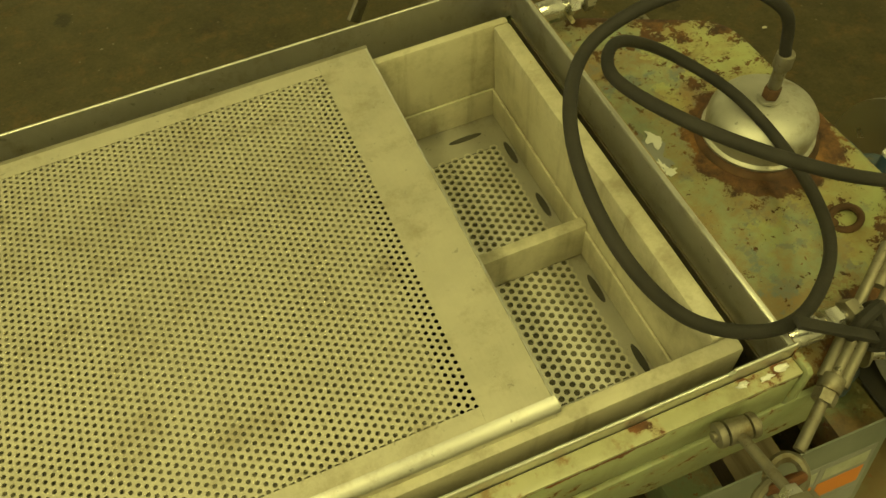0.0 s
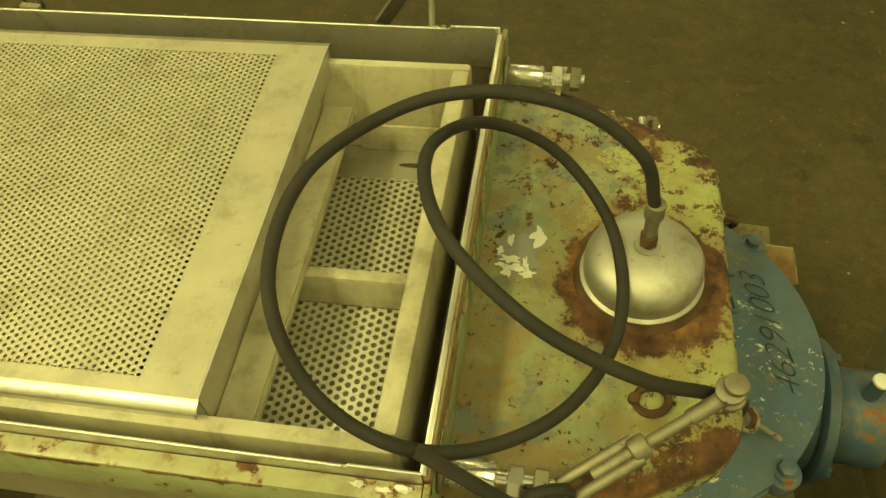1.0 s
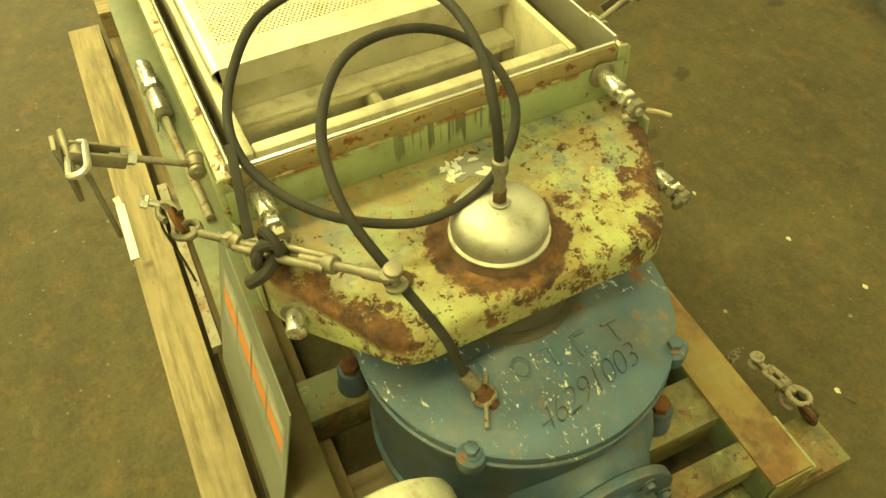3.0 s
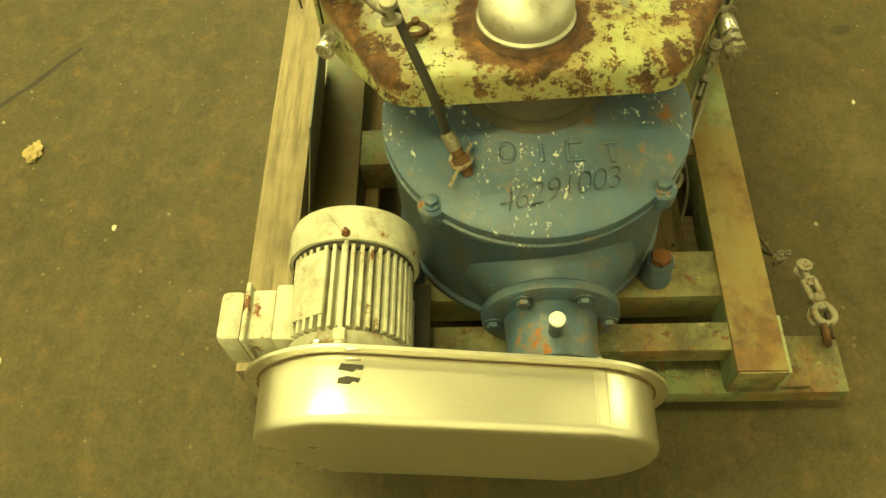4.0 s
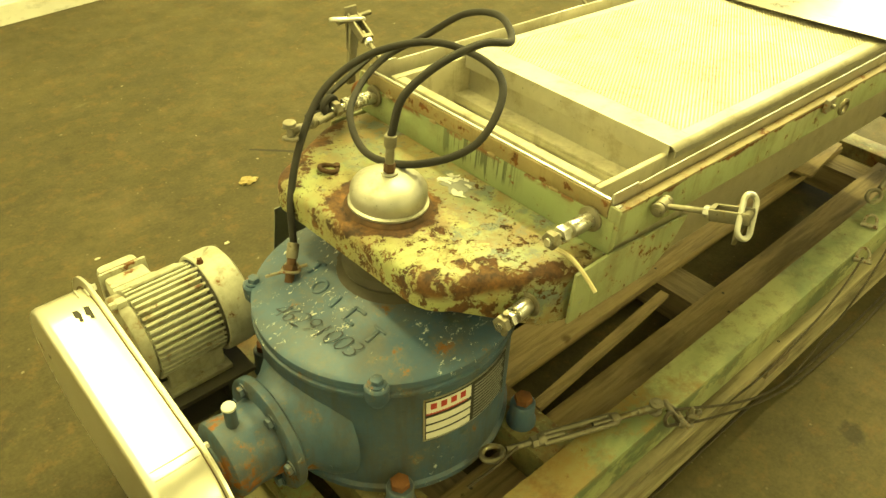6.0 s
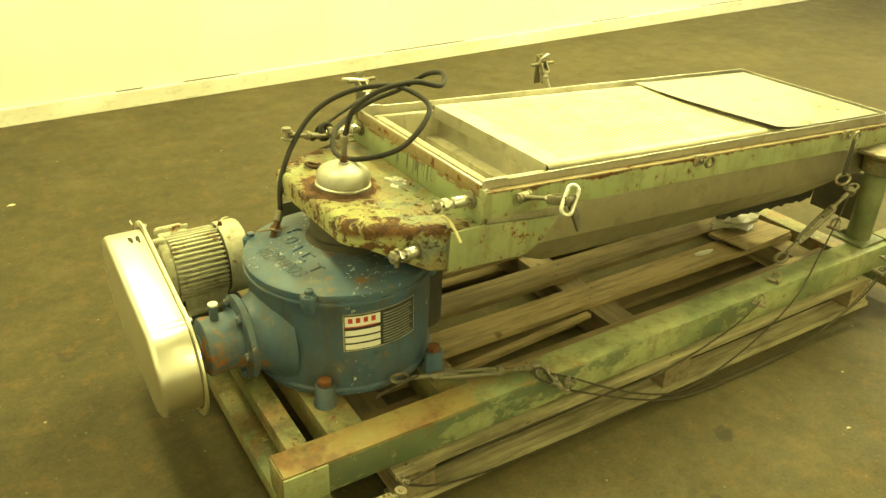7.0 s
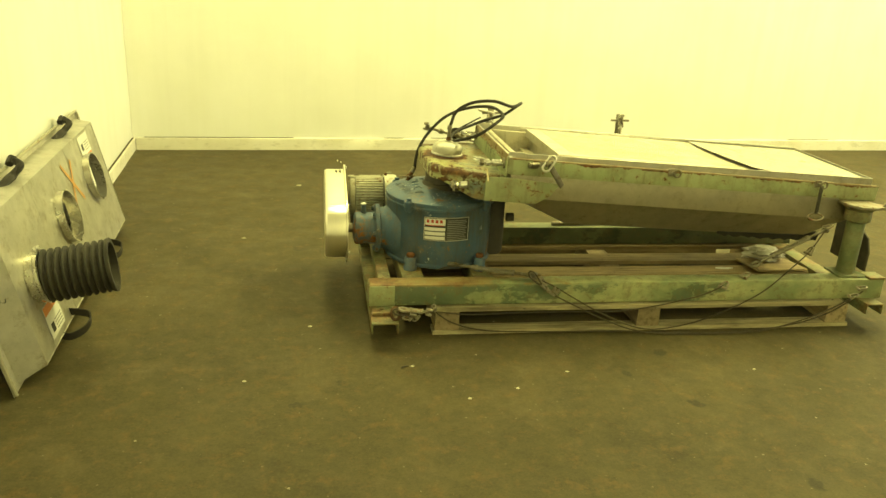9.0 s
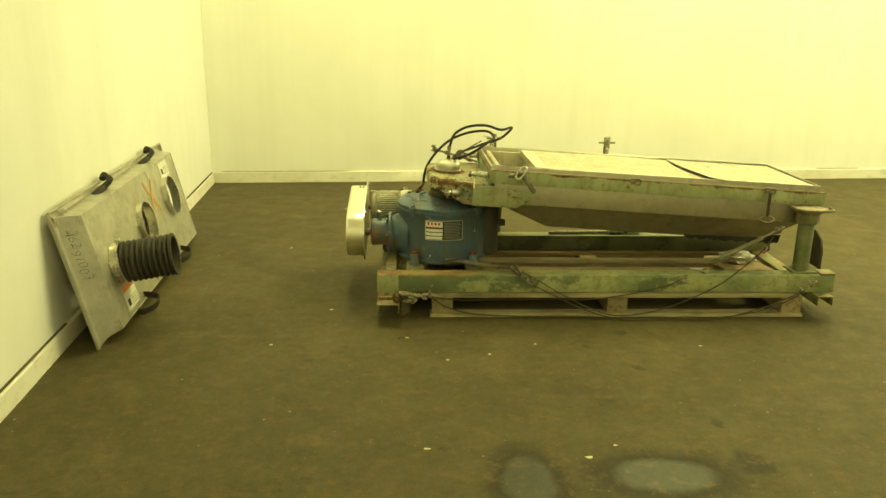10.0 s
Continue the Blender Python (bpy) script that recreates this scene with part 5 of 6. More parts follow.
tagged(part("cover_sheet", sb, steel("tail_sheet", (0.64, 0.60, 0.48), 0.28, (3, 60, 60), 0.4)), "plain stainless sheet lying over the screen, its edge lifted", "sheet")

# ---- bolts of the head ----
def adjuster(p, d, parent_label, low=False):
    p, d = Vector(p), Vector(d).normalized()
    t = thing("adjusting_bolt", p, parent_label, "bolt")
    g = 0.72 if low else 1.0
    q = lambda k: p + d * (k * g)
    part("washer", cyl(q(0.0005), q(0.006), 0.026, 24, 0.001), M_OLDZINC, t)
    part("sleeve", cyl(q(0.0063), q(0.062), 0.0165, 24, 0.002), M_ZINC, t)
    if low == "short":
        return t
    part("stud", cyl(q(0.0623), q(0.125), 0.008, 14), M_ZINC, t)
    part("nut", hexnut(q(0.074), q(0.092), 0.018), M_ZINC, t)
    part("nut", hexnut(q(0.103), q(0.119), 0.0185), M_OLDZINC, t)
    if low:
        s = Vector((0, 0, 1))
        part("pin", cyl(q(0.098) - s * 0.03, q(0.098) + s * 0.022, 0.006, 12), M_OLDZINC, t)
    return t


adjuster(S(-0.0095, -0.325, -0.062), (-1, 0, 0.03), "zinc adjusting bolt with two nuts on the front plate")
adjuster(S(-0.0095, 0.325, -0.062), (-1, 0, 0.03), "zinc adjusting bolt with two nuts on the front plate")
for s in (-1, 1):
    adjuster(S(-0.175, s * 0.338, HW - 0.058), (-1, s * (0.10 if s < 0 else 0.35), 0.02), "zinc adjusting bolt with a cross pin under the head plate" if s < 0 else "short bright zinc sleeve under the head plate", True if s < 0 else "short")

# ---- dome and hose ----
DC = S(-0.2290, 0.0060, HW + 0.0085)
dome = thing("dome_cap", DC, "dull aluminium dome over the drive shaft, ringed by rust", "cap")
up = (SB.to_3x3() @ Vector((0, 0, 1)))
part("shell", lathe([(0.0, 0), (0.081, 0), (0.0815, 0.005), (0.0765, 0.008), (0.077, 0.011), (0.0778, 0.026), (0.0762, 0.037), (0.070, 0.047), (0.056, 0.0560), (0.034, 0.0620), (0, 0.066)], DC, DC + up, 56), M_DOME, dome)
part("washer", lathe([(0.0, 0), (0.017, 0), (0.016, 0.003), (0, 0.003)], DC + up * 0.066, DC + up, 24), M_DOME, dome)
part("collar", lathe([(0.0, 0), (0.090, 0), (0.086, 0.004), (0.079, 0.0075), (0, 0.0075)], DC - up * 0.0078, DC + up, 48), M_BROWN, dome, "rusty collar under the dome")
part("fitting", joined(hexnut(DC + up * 0.0693, DC + up * 0.088, 0.0120)), M_BROWN, dome, "rusted hose fitting")
HOSE = [(0.270, 0.644, 0.664), (0.288, 0.666, 0.755), (0.351, 0.709, 0.845), (0.445, 0.745, 0.923), (0.560, 0.727, 0.973), (0.664, 0.643, 0.995), (0.701, 0.518, 0.976), (0.648, 0.435, 0.950), (0.552, 0.413, 0.891), (0.469, 0.492, 0.847), (0.449, 0.617, 0.822), (0.500, 0.743, 0.839), (0.591, 0.819, 0.859), (0.683, 0.842, 0.889), (0.773, 0.810, 0.925), (0.826, 0.734, 0.988), (0.816, 0.616, 1.023), (0.741, 0.507, 1.023), (0.641, 0.489, 1.051), (0.531, 0.491, 1.040), (0.456, 0.505, 0.993), (0.432, 0.508, 0.930), (0.426, 0.510, 0.905)]
hose = thing("grease_hose", HOSE[0], "black rubber grease hose coiled in two loops above the dome", "hose")
part("hose_body", tube(catmull(HOSE, 8), 0.0080, 12), M_RUBBER, hose)
p = DC + up * 0.0883
part("ferrule", joined(cyl(p, p + up * 0.035, 0.009, 16, 0.001), cyl(p + up * 0.0353, p + up * 0.060, 0.0125, 16, 0.002)), M_OLDZINC, hose)
e0_ = Vector(HOSE[0])
dd = Vector((-0.40, -0.34, -0.62)).normalized()
part("ferrule", cyl(e0_ + dd * 0.001, e0_ + dd * 0.034, 0.0125, 16, 0.002), M_OLDZINC, hose)
part("fitting", joined(cyl(e0_ + dd * 0.034, e0_ + dd * 0.085, 0.010, 14), hexnut(e0_ + dd * 0.048, e0_ + dd * 0.062, 0.016)), M_BROWN, hose, "brown hose fitting")
k = e0_ + dd * 0.055
part("clip", joined(tube([k + Vector((0.018 * math.cos(t), 0.018 * math.sin(t), 0.004 * math.sin(2 * t))) for t in [2 * math.pi * i / 18 for i in range(18)]], 0.0035, 6, True), cyl(k + Vector((-0.05, 0.02, -0.008)), k + Vector((0.03, -0.018, 0.006)), 0.0035, 6)), M_GRIMY, hose, "wire clip on the fitting")

# ---- tail supports ----
def tail_support(y, s, label):
    t = thing("tail_support", (2.53, y, 0.25), label, "support")
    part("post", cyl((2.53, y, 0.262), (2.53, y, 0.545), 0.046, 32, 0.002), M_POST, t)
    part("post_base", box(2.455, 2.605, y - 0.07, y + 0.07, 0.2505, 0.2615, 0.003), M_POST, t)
    part("bearing_block", lathe([(0, 0), (0.058, 0), (0.066, 0.006), (0.066, 0.062), (0.078, 0.070), (0.078, 0.082), (0, 0.082)], (2.53, y, 0.5455), (2.53, y, 1), 32), M_OCHRE, t)
    ear = [(2.43, y + s * 0.09), (2.44, y - s * 0.03), (2.48, y - s * 0.085), (2.55, y - s * 0.10), (2.645, y - s * 0.085), (2.655, y - s * 0.06), (2.60, y + s * 0.0), (2.60, y + s * 0.09)]
    part("ear_plate", prism(ear if s > 0 else ear[::-1], Matrix.Translation((0, 0, 0.6280)), 0.014, 0.003), M_GRIMY, t, "worn ear plate under the box")
    part("bolt", joined(cyl((2.62, y - s * 0.07, 0.6422), (2.62, y - s * 0.07, 0.647), 0.014), hexnut((2.62, y - s * 0.07, 0.647), (2.62, y - s * 0.07, 0.659), 0.0105)), M_OLDZINC, t)
    part("hanger", box(2.44, 2.60, min(y + s * 0.045, y + s * 0.085), max(y + s * 0.045, y + s * 0.085), 0.6425, 0.662, 0.002), M_GREEN, t)
    return t


tail_support(0.105, 1, "green tail support post with a worn ear plate")
tail_support(0.87, -1, "green tail support post with a worn ear plate")
tagged(part("rubber_flap", prism([(0.12, 0.252), (0.42, 0.252), (0.42, 0.47), (0.22, 0.47), (0.15, 0.43), (0.12, 0.36)], Matrix(((0, 0, 1, 2.655), (1, 0, 0, 0), (0, 1, 0, 0), (0, 0, 0, 1))), 0.012, 0.003), M_BOOT), "black rubber flap standing on the beam behind the post", "flap")
part("tail_gusset", box(2.61, 2.70, 0.004, 0.095, 0.2505, 0.262, 0.002), M_OCHRE, base)


# ---- swing clamps along the rails ----
def swing_clamp(pivot, end, label, bar=None, tilt=0.0, open_up=0.4):
    pivot, end = Vector(pivot), Vector(end)
    t = thing("swing_clamp", pivot, label, "clamp", "swing clamps along the box")
    d = (end - pivot).normalized()
    side = Vector((1, 0, 0))
    side = (side - d * side.dot(d)).normalized()
    L = (end - pivot).length
    part("lug", joined(cyl(pivot - side * 0.024, pivot - side * 0.014, 0.0145, 20, 0.003), cyl(pivot + side * 0.014, pivot + side * 0.024, 0.0145, 20, 0.003), cyl(pivot - side * 0.028, pivot + side * 0.028, 0.006, 12)), M_OLDZINC, t)
    part("eye_rod", joined(cyl(pivot - side * 0.012, pivot + side * 0.012, 0.014, 18), cyl(pivot + d * 0.012, pivot + d * (L * 0.72), 0.006, 12)), M_OLDZINC, t)
    part("nut", hexnut(pivot + d * (L * 0.50), pivot + d * (L * 0.50 + 0.014), 0.0115), M_ZINC, t)
    n = d.cross(side)
    rot = Matrix((side, n, d)).transposed().to_4x4()
    m = Matrix.Translation(pivot + d * L * 0.58) @ rot
    part("clevis", moved(joined(box(-0.016, -0.010, -0.012, 0.012, 0, L * 0.45, 0.002), box(0.010, 0.016, -0.012, 0.012, 0, L * 0.45, 0.002), box(-0.0098, 0.0098, -0.012, 0.012, 0, 0.010)), m), M_OLDZINC, t)
    c = pivot + d * (L * 0.97)
    ring = []
    k = radians(tilt)
    major = n * math.cos(k) + side * math.sin(k)
    minor = ((side * math.cos(k) - n * math.sin(k)) * 0.8 + d * open_up).normalized()
    shift, reach = (0.020, 0.032) if tilt < 0 else (0.0, 0.026)
    part("roller", cyl(c - side * 0.017, c + side * 0.017, 0.010, 16, 0.002), M_OLDZINC, t)
    for i in range(28):
        a = 2 * math.pi * i / 28
        ring.append(c + major * (0.015 * math.sin(a) + math.copysign(reach, math.sin(a + 1e-6)) + shift) + minor * 0.0155 * math.cos(a))
    part("link", tube(ring, 0.0056, 8, True), M_STEEL, t, "bright forged link")
    if bar:
        b = Vector(bar)
        mm, ll = along(c, b)
        part("strap", moved(box(-0.004, 0.004, -0.014, 0.014, 0.012, ll, 0.001), mm), M_OLDZINC, t, "flat hanging strap")
    return t


swing_clamp((0.771, 0.112, 0.815), (0.80, -0.045, 0.862), "galvanised swing clamp sticking out from the rail, with a link", (0.885, 0.005, 0.742), 38)
c2 = swing_clamp((0.735, 0.905, 0.812), (0.755, 1.070, 0.893), "galvanised swing clamp sticking out from the rail, with a strap", (0.730, 1.060, 0.722), -100, 0.9)
c3 = swing_clamp((1.51, 0.908, 0.772), (1.535, 1.02, 0.888), "galvanised swing clamp raised beside the rail", (1.52, 0.99, 0.80))


part("cross_pin", cyl((1.478, 1.012, 0.872), (1.588, 1.012, 0.872), 0.0065, 12), M_OLDZINC, c3)
part("cross_pin", cyl((0.712, 1.078, 0.886), (0.818, 1.080, 0.888), 0.0065, 12), M_OLDZINC, c2)
part("upright_strap", box(0.745, 0.781, 1.086, 1.094, 0.80, 0.915, 0.002), M_OLDZINC, c2)
part("upright_strap", box(1.515, 1.551, 1.026, 1.034, 0.79, 0.905, 0.002), M_OLDZINC, c3)


def eye_ring(c, label, r=0.017):
    c = Vector(c)
    t = thing("eye_bolt", c, label, "eye bolt", "eye bolts along the rail")
    part("ring", tube([c + Vector((r * math.cos(a), -0.022, r * math.sin(a))) for a in [2 * math.pi * k / 20 for k in range(20)]], 0.005, 8, True), M_OLDZINC, t)
    part("shank", cyl(c + Vector((0, -0.010, 0)) + Vector((-r, 0, 0)), c + Vector((-r, 0.0245, 0)), 0.006, 12), M_OLDZINC, t)
    part("lug", box(c.x - r - 0.018, c.x - r + 0.018, c.y + 0.0, c.y + 0.012, c.z - 0.018, c.z + 0.018, 0.002), M_GRIMY, t)
    return t


eye_ring((1.496, 0.120, 0.785), "dull eye bolt on the side rail")
e3 = eye_ring((2.296, 0.120, 0.735), "dull eye bolt with a hanging strap on the side rail")
part("strap", box(2.274, 2.292, 0.094, 0.100, 0.585, 0.73, 0.001), M_DARK, e3)
part("drop_ring", tube([Vector((2.283 + 0.042 * math.cos(a), 0.097 + 0.01 * math.sin(a), 0.567 + 0.016 * math.sin(a))) for a in [2 * math.pi * k / 24 for k in range(24)]], 0.0052, 8, True), M_GRIMY, e3)


# ---- turnbuckles, shackles and wire ropes ----
def turnbuckle(a, b, label, metal=None):
    a, b = Vector(a), Vector(b)
    metal = metal or M_OLDZINC
    t = thing("turnbuckle", a, label, "turnbuckle")
    d = (b - a).normalized()
    L = (b - a).length
    s = d.cross(Vector((0, 0, 1))).normalized()
    u = s.cross(d)
    q = lambda k: a + d * (L * k)
    part("body", joined(cyl(q(0.29) + s * 0.0115, q(0.73) + s * 0.0115, 0.0068, 10), cyl(q(0.29) - s * 0.0115, q(0.73) - s * 0.0115, 0.0068, 10), cyl(q(0.26), q(0.31), 0.0145, 14, 0.004), cyl(q(0.71), q(0.76), 0.0145, 14, 0.004)), metal, t)
    part("screw", cyl(q(0.08), q(0.42), 0.0072, 12), metal, t)
    part("screw", cyl(q(0.60), q(0.92), 0.0072, 12), metal, t)
    part("nut", hexnut(q(0.225), q(0.225) + d * 0.016, 0.014), metal, t)
    r = 0.019
    c = a
    part("eye", tube([c + d * (r * 1.3 * math.cos(x)) + s * (r * math.sin(x)) for x in [2 * math.pi * k / 18 for k in range(18)]], 0.0068, 8, True), metal, t)
    c = b
    part("jaw", joined(cyl(c - u * 0.016, c - u * 0.008, 0.017, 16, 0.003), cyl(c + u * 0.008, c + u * 0.016, 0.017, 16, 0.003), cyl(c - u * 0.018, c + u * 0.018, 0.0075, 12), cyl(q(0.88), c - d * 0.004, 0.0095, 12)), metal, t)
    return t


tn = turnbuckle((0.675, 0.955, 0.735), (0.335, 0.718, 0.868), "galvanised turnbuckle across the head plate, tied with black rubber")
part("pin_head", cyl((0.335, 0.718, 0.885), (0.335, 0.718, 0.893), 0.014, 18, 0.003), M_OLDZINC, tn)
tagged(part("rusted_eye", joined(tube([Vector((0.400 + 0.019 * math.cos(a), 0.690 + 0.018 * math.sin(a), 0.770 - 0.006 * math.cos(a))) for a in [2 * math.pi * k / 18 for k in range(18)]], 0.0052, 8, True), cyl((0.421, 0.690, 0.755), (0.421, 0.690, 0.772), 0.0075, 12)), M_BROWN), "rusted eye bolt on the head plate", "eye bolt")
strap = thing("rubber_strap", (0.52, 0.85, 0.82), "black rubber strap knotted round the turnbuckle and bolt", "strap")
part("band", moved(box(-0.0075, 0.0075, -0.003, 0.003, 0, along((0.655, 0.850, 0.902), (0.530, 0.872, 0.826))[1], 0.001), along((0.655, 0.850, 0.902), (0.530, 0.872, 0.826))[0]), M_RUBBER, strap, "flat rubber band")
for k, (cx, cy, cz, r, tw) in enumerate(((0.516, 0.845, 0.812, 0.023, 0.3), (0.504, 0.852, 0.806, 0.021, 1.3), (0.512, 0.860, 0.800, 0.020, 2.3))):
    part("knot_loop", tube([Vector((cx + r * math.cos(a) * math.cos(tw), cy + r * math.cos(a) * math.sin(tw), cz + r * math.sin(a))) for a in [2 * math.pi * i / 20 for i in range(20)]], 0.0085, 8, True), M_RUBBER, strap)
part("tail", tube(catmull([(0.50, 0.845, 0.80), (0.485, 0.870, 0.79), (0.49, 0.895, 0.775)], 5), 0.011, 8), M_RUBBER, strap)

turnbuckle((0.425, 0.180, 0.287), (0.800, 0.028, 0.284), "greasy turnbuckle lying over the beam")
turnbuckle((1.99, 0.080, 0.316), (2.362, 0.100, 0.500), "galvanised turnbuckle hung between the tail post and the beam")


def shackle(c, d, label, r=0.0145):
    c, d = Vector(c), Vector(d).normalized()
    t = thing("shackle", c, label, "shackle")
    s = d.cross(Vector((0, 0, 1))).normalized() if abs(d.z) < 0.9 else Vector((1, 0, 0))
    part("bow", tube(catmull([c + s * r - d * r * 1.4, c + s * r * 1.15, c + s * r * 0.8 + d * r, c + d * r * 1.45, c - s * r * 0.8 + d * r, c - s * r * 1.15, c - s * r - d * r * 1.4], 4), 0.0047, 8), M_GRIMY, t)
    part("pin", cyl(c - d * r * 1.4 - s * r * 1.7, c - d * r * 1.4 + s * r * 1.7, 0.0068, 10), M_GRIMY, t)
    return t


def rope_eye(a, b, w, label):
    """A rope bent back round a thimble and laid along itself."""
    a, b = Vector(a), Vector(b)
    d = (b - a).normalized()
    s = d.cross(Vector((0, -1, 0.3))).normalized()
    t = thing("rope_eye", a, label, "rope eye")
    loop = [b, b - d * 0.03 + s * w * 0.5, a + d * 0.022 + s * w, a + s * w * 0.7, a - d * 0.008, a - s * w * 0.7, a + d * 0.022 - s * w, b - d * 0.03 - s * w * 0.5, b + d * 0.004]
    part("rope", tube(catmull(loop, 5), 0.0042, 8), M_WIRE, t)
    part("thimble", tube(catmull([p.lerp(a + d * 0.02, 0.22) for p in loop[2:7]], 5), 0.0035, 8), M_OLDZINC, t)
    part("ferrule", cyl(b - d * 0.010, b + d * 0.024, 0.0085, 12, 0.002), M_OLDZINC, t)
    return t


rope_eye((0.765, -0.020, 0.318), (0.830, -0.024, 0.250), 0.015, "rope eye with a thimble hung over the beam's edge")
rope_eye((0.105, -0.122, 0.176), (0.185, -0.128, 0.160), 0.014, "rope eye with a thimble at the skid channel")
shackle((0.842, 0.000, 0.262), (1, -0.5, -1.0), "galvanised shackle over the beam's edge")
shackle((0.878, -0.018, 0.214), (1, -0.2, -0.8), "galvanised wire clip on the beam's side")
shackle((1.93, 0.045, 0.270), (1, 0.3, 0.5), "rusty link on the beam")
shackle((1.79, -0.008, 0.240), (1, 0.5, 0.8), "galvanised end ring beside the beam")
shackle((2.375, 0.10, 0.515), (1, 0.0, 0.4), "galvanised shackle near the tail post")
shackle((2.28, 0.072, 0.392), (0.6, 0.1, 0.8), "rusty wire clip under the tail")
shackle((2.545, -0.035, 0.224), (0.8, -0.3, 0.3), "rusty shackle on the tail beam")
shackle((2.50, -0.045, 0.185), (1, -0.2, 0.4), "rusty shackle on the tail beam")
shackle((0.165, -0.118, 0.138), (-0.6, 0.3, -0.1), "rusty shackle hooked to the skid channel")


def wire_clip(c, turn, label):
    """A saddle block on the rope with a U bolt and two nuts."""
    m = Matrix.Translation(c) @ pose(0, 0, 0, 25, 10, turn)
    t = thing("wire_clip", c, label, "wire clip", "wire clips on the ropes")
    part("saddle", moved(box(-0.008, 0.008, -0.017, 0.017, -0.006, 0.006, 0.002), m), M_GRIMY, t)
    part("bow", moved(tube(catmull([(0, -0.011, 0.020), (0, -0.011, -0.012), (0, 0, -0.022), (0, 0.011, -0.012), (0, 0.011, 0.020)], 5), 0.004, 8), m), M_OLDZINC, t)
    for s in (-0.011, 0.011):
        part("nut", moved(hexnut((0, s, 0.0065), (0, s, 0.015), 0.0085), m), M_OLDZINC, t)
    return t


wire_clip((0.298, -0.064, 0.158), 20, "galvanised wire clip beside the pallet")
wire_clip((0.205, -0.124, 0.146), 70, "galvanised wire clip beside the pallet")
wire_clip((0.900, -0.020, 0.222), 60, "galvanised wire clip on the beam's side")
tagged(part("lifting_ring", joined(tube([Vector((0.112 + 0.020 * math.cos(a), -0.116 + 0.010 * math.sin(a), 0.160 + 0.026 * math.sin(a))) for a in [2 * math.pi * k / 22 for k in range(22)]], 0.0075, 8, True)), M_BROWN), "rusted lifting ring on the skid channel", "ring")


turnbuckle((0.150, -0.116, 0.180), (0.268, -0.104, 0.160), "small tarnished turnbuckle hanging at the skid channel", M_GRIMY)


def wire(points, label, r=0.0034):
    return tagged(part("wire_rope", tube(catmull(points, 7), r, 6), M_WIRE), label, "wire rope")


wire([(0.885, -0.022, 0.205), (1.00, -0.035, 0.150), (1.15, -0.048, 0.080), (1.30, -0.060, 0.026), (1.45, -0.075, 0.008), (1.75, -0.085, 0.005), (2.00, -0.080, 0.014), (2.25, -0.070, 0.075), (2.40, -0.055, 0.13), (2.50, -0.045, 0.18)], "sagging steel wire rope along the pallet")
wire([(0.82, 0.010, 0.272), (0.90, -0.012, 0.240), (1.05, -0.032, 0.155), (1.20, -0.046, 0.080), (1.34, -0.052, 0.030), (1.46, -0.052, 0.022), (1.64, -0.045, 0.052), (1.82, -0.038, 0.118), (2.00, -0.015, 0.20), (2.16, 0.035, 0.30), (2.28, 0.072, 0.392), (2.36, 0.098, 0.50)], "steel wire rope rising to the tail post")
wire([(0.300, -0.070, 0.150), (0.34, -0.050, 0.110), (0.40, -0.040, 0.070), (0.50, -0.034, 0.035), (0.65, -0.032, 0.016), (0.95, -0.031, 0.008), (1.25, -0.034, 0.006), (1.50, -0.060, 0.005), (1.90, -0.065, 0.006), (2.20, -0.066, 0.045), (2.40, -0.060, 0.115), (2.545, -0.045, 0.21)], "steel wire rope lying along the pallet's foot")
wire([(1.78, -0.012, 0.236), (1.68, -0.022, 0.195), (1.52, -0.030, 0.158), (1.36, -0.030, 0.128), (1.22, -0.026, 0.112), (1.00, -0.012, 0.108), (0.70, -0.010, 0.105), (0.48, -0.018, 0.104), (0.30, -0.060, 0.142)], "steel wire rope along the deck's edge")
wire([(0.47, 0.150, 0.300), (0.40, 0.150, 0.29), (0.34, 0.165, 0.262)], "short wire at the drive's foot")
wire([(0.35, 1.01, 0.16), (0.15, 1.0, 0.16), (0.05, 0.98, 0.20), (0.02, 0.975, 0.30), (0.035, 0.97, 0.36)], "thin wires beside the motor", 0.0022)
tagged(part("cable_tie", tube(catmull([(0.556, 0.185, 0.776), (0.555, 0.150, 0.778), (0.552, 0.115, 0.765), (0.548, 0.079, 0.744)], 6), 0.0042, 6), M_TAN), "pale frayed cord stub on the plate's edge", "cord")

# ---- the label panel by the far beam ----
M_NOTICE = plain("pale_notice_print", (0.40, 0.40, 0.31), (0.30, 0.30, 0.22), 0.6, 0, 40)
panel = thing("sign_panel", (0.6, 0.97, 0.142), "thin grey panel with orange and white notices, leaning on a beam", "panel")
lean = math.atan2(0.085, 0.40)
PM = Matrix.Translation((0.375, 0.992, 0.1435)) @ Matrix.Rotation(lean, 4, "X")


def pbox(x0, x1, z0, z1, y0, y1):
    return moved(box(x0, x1, y0, y1, z0, z1), PM)


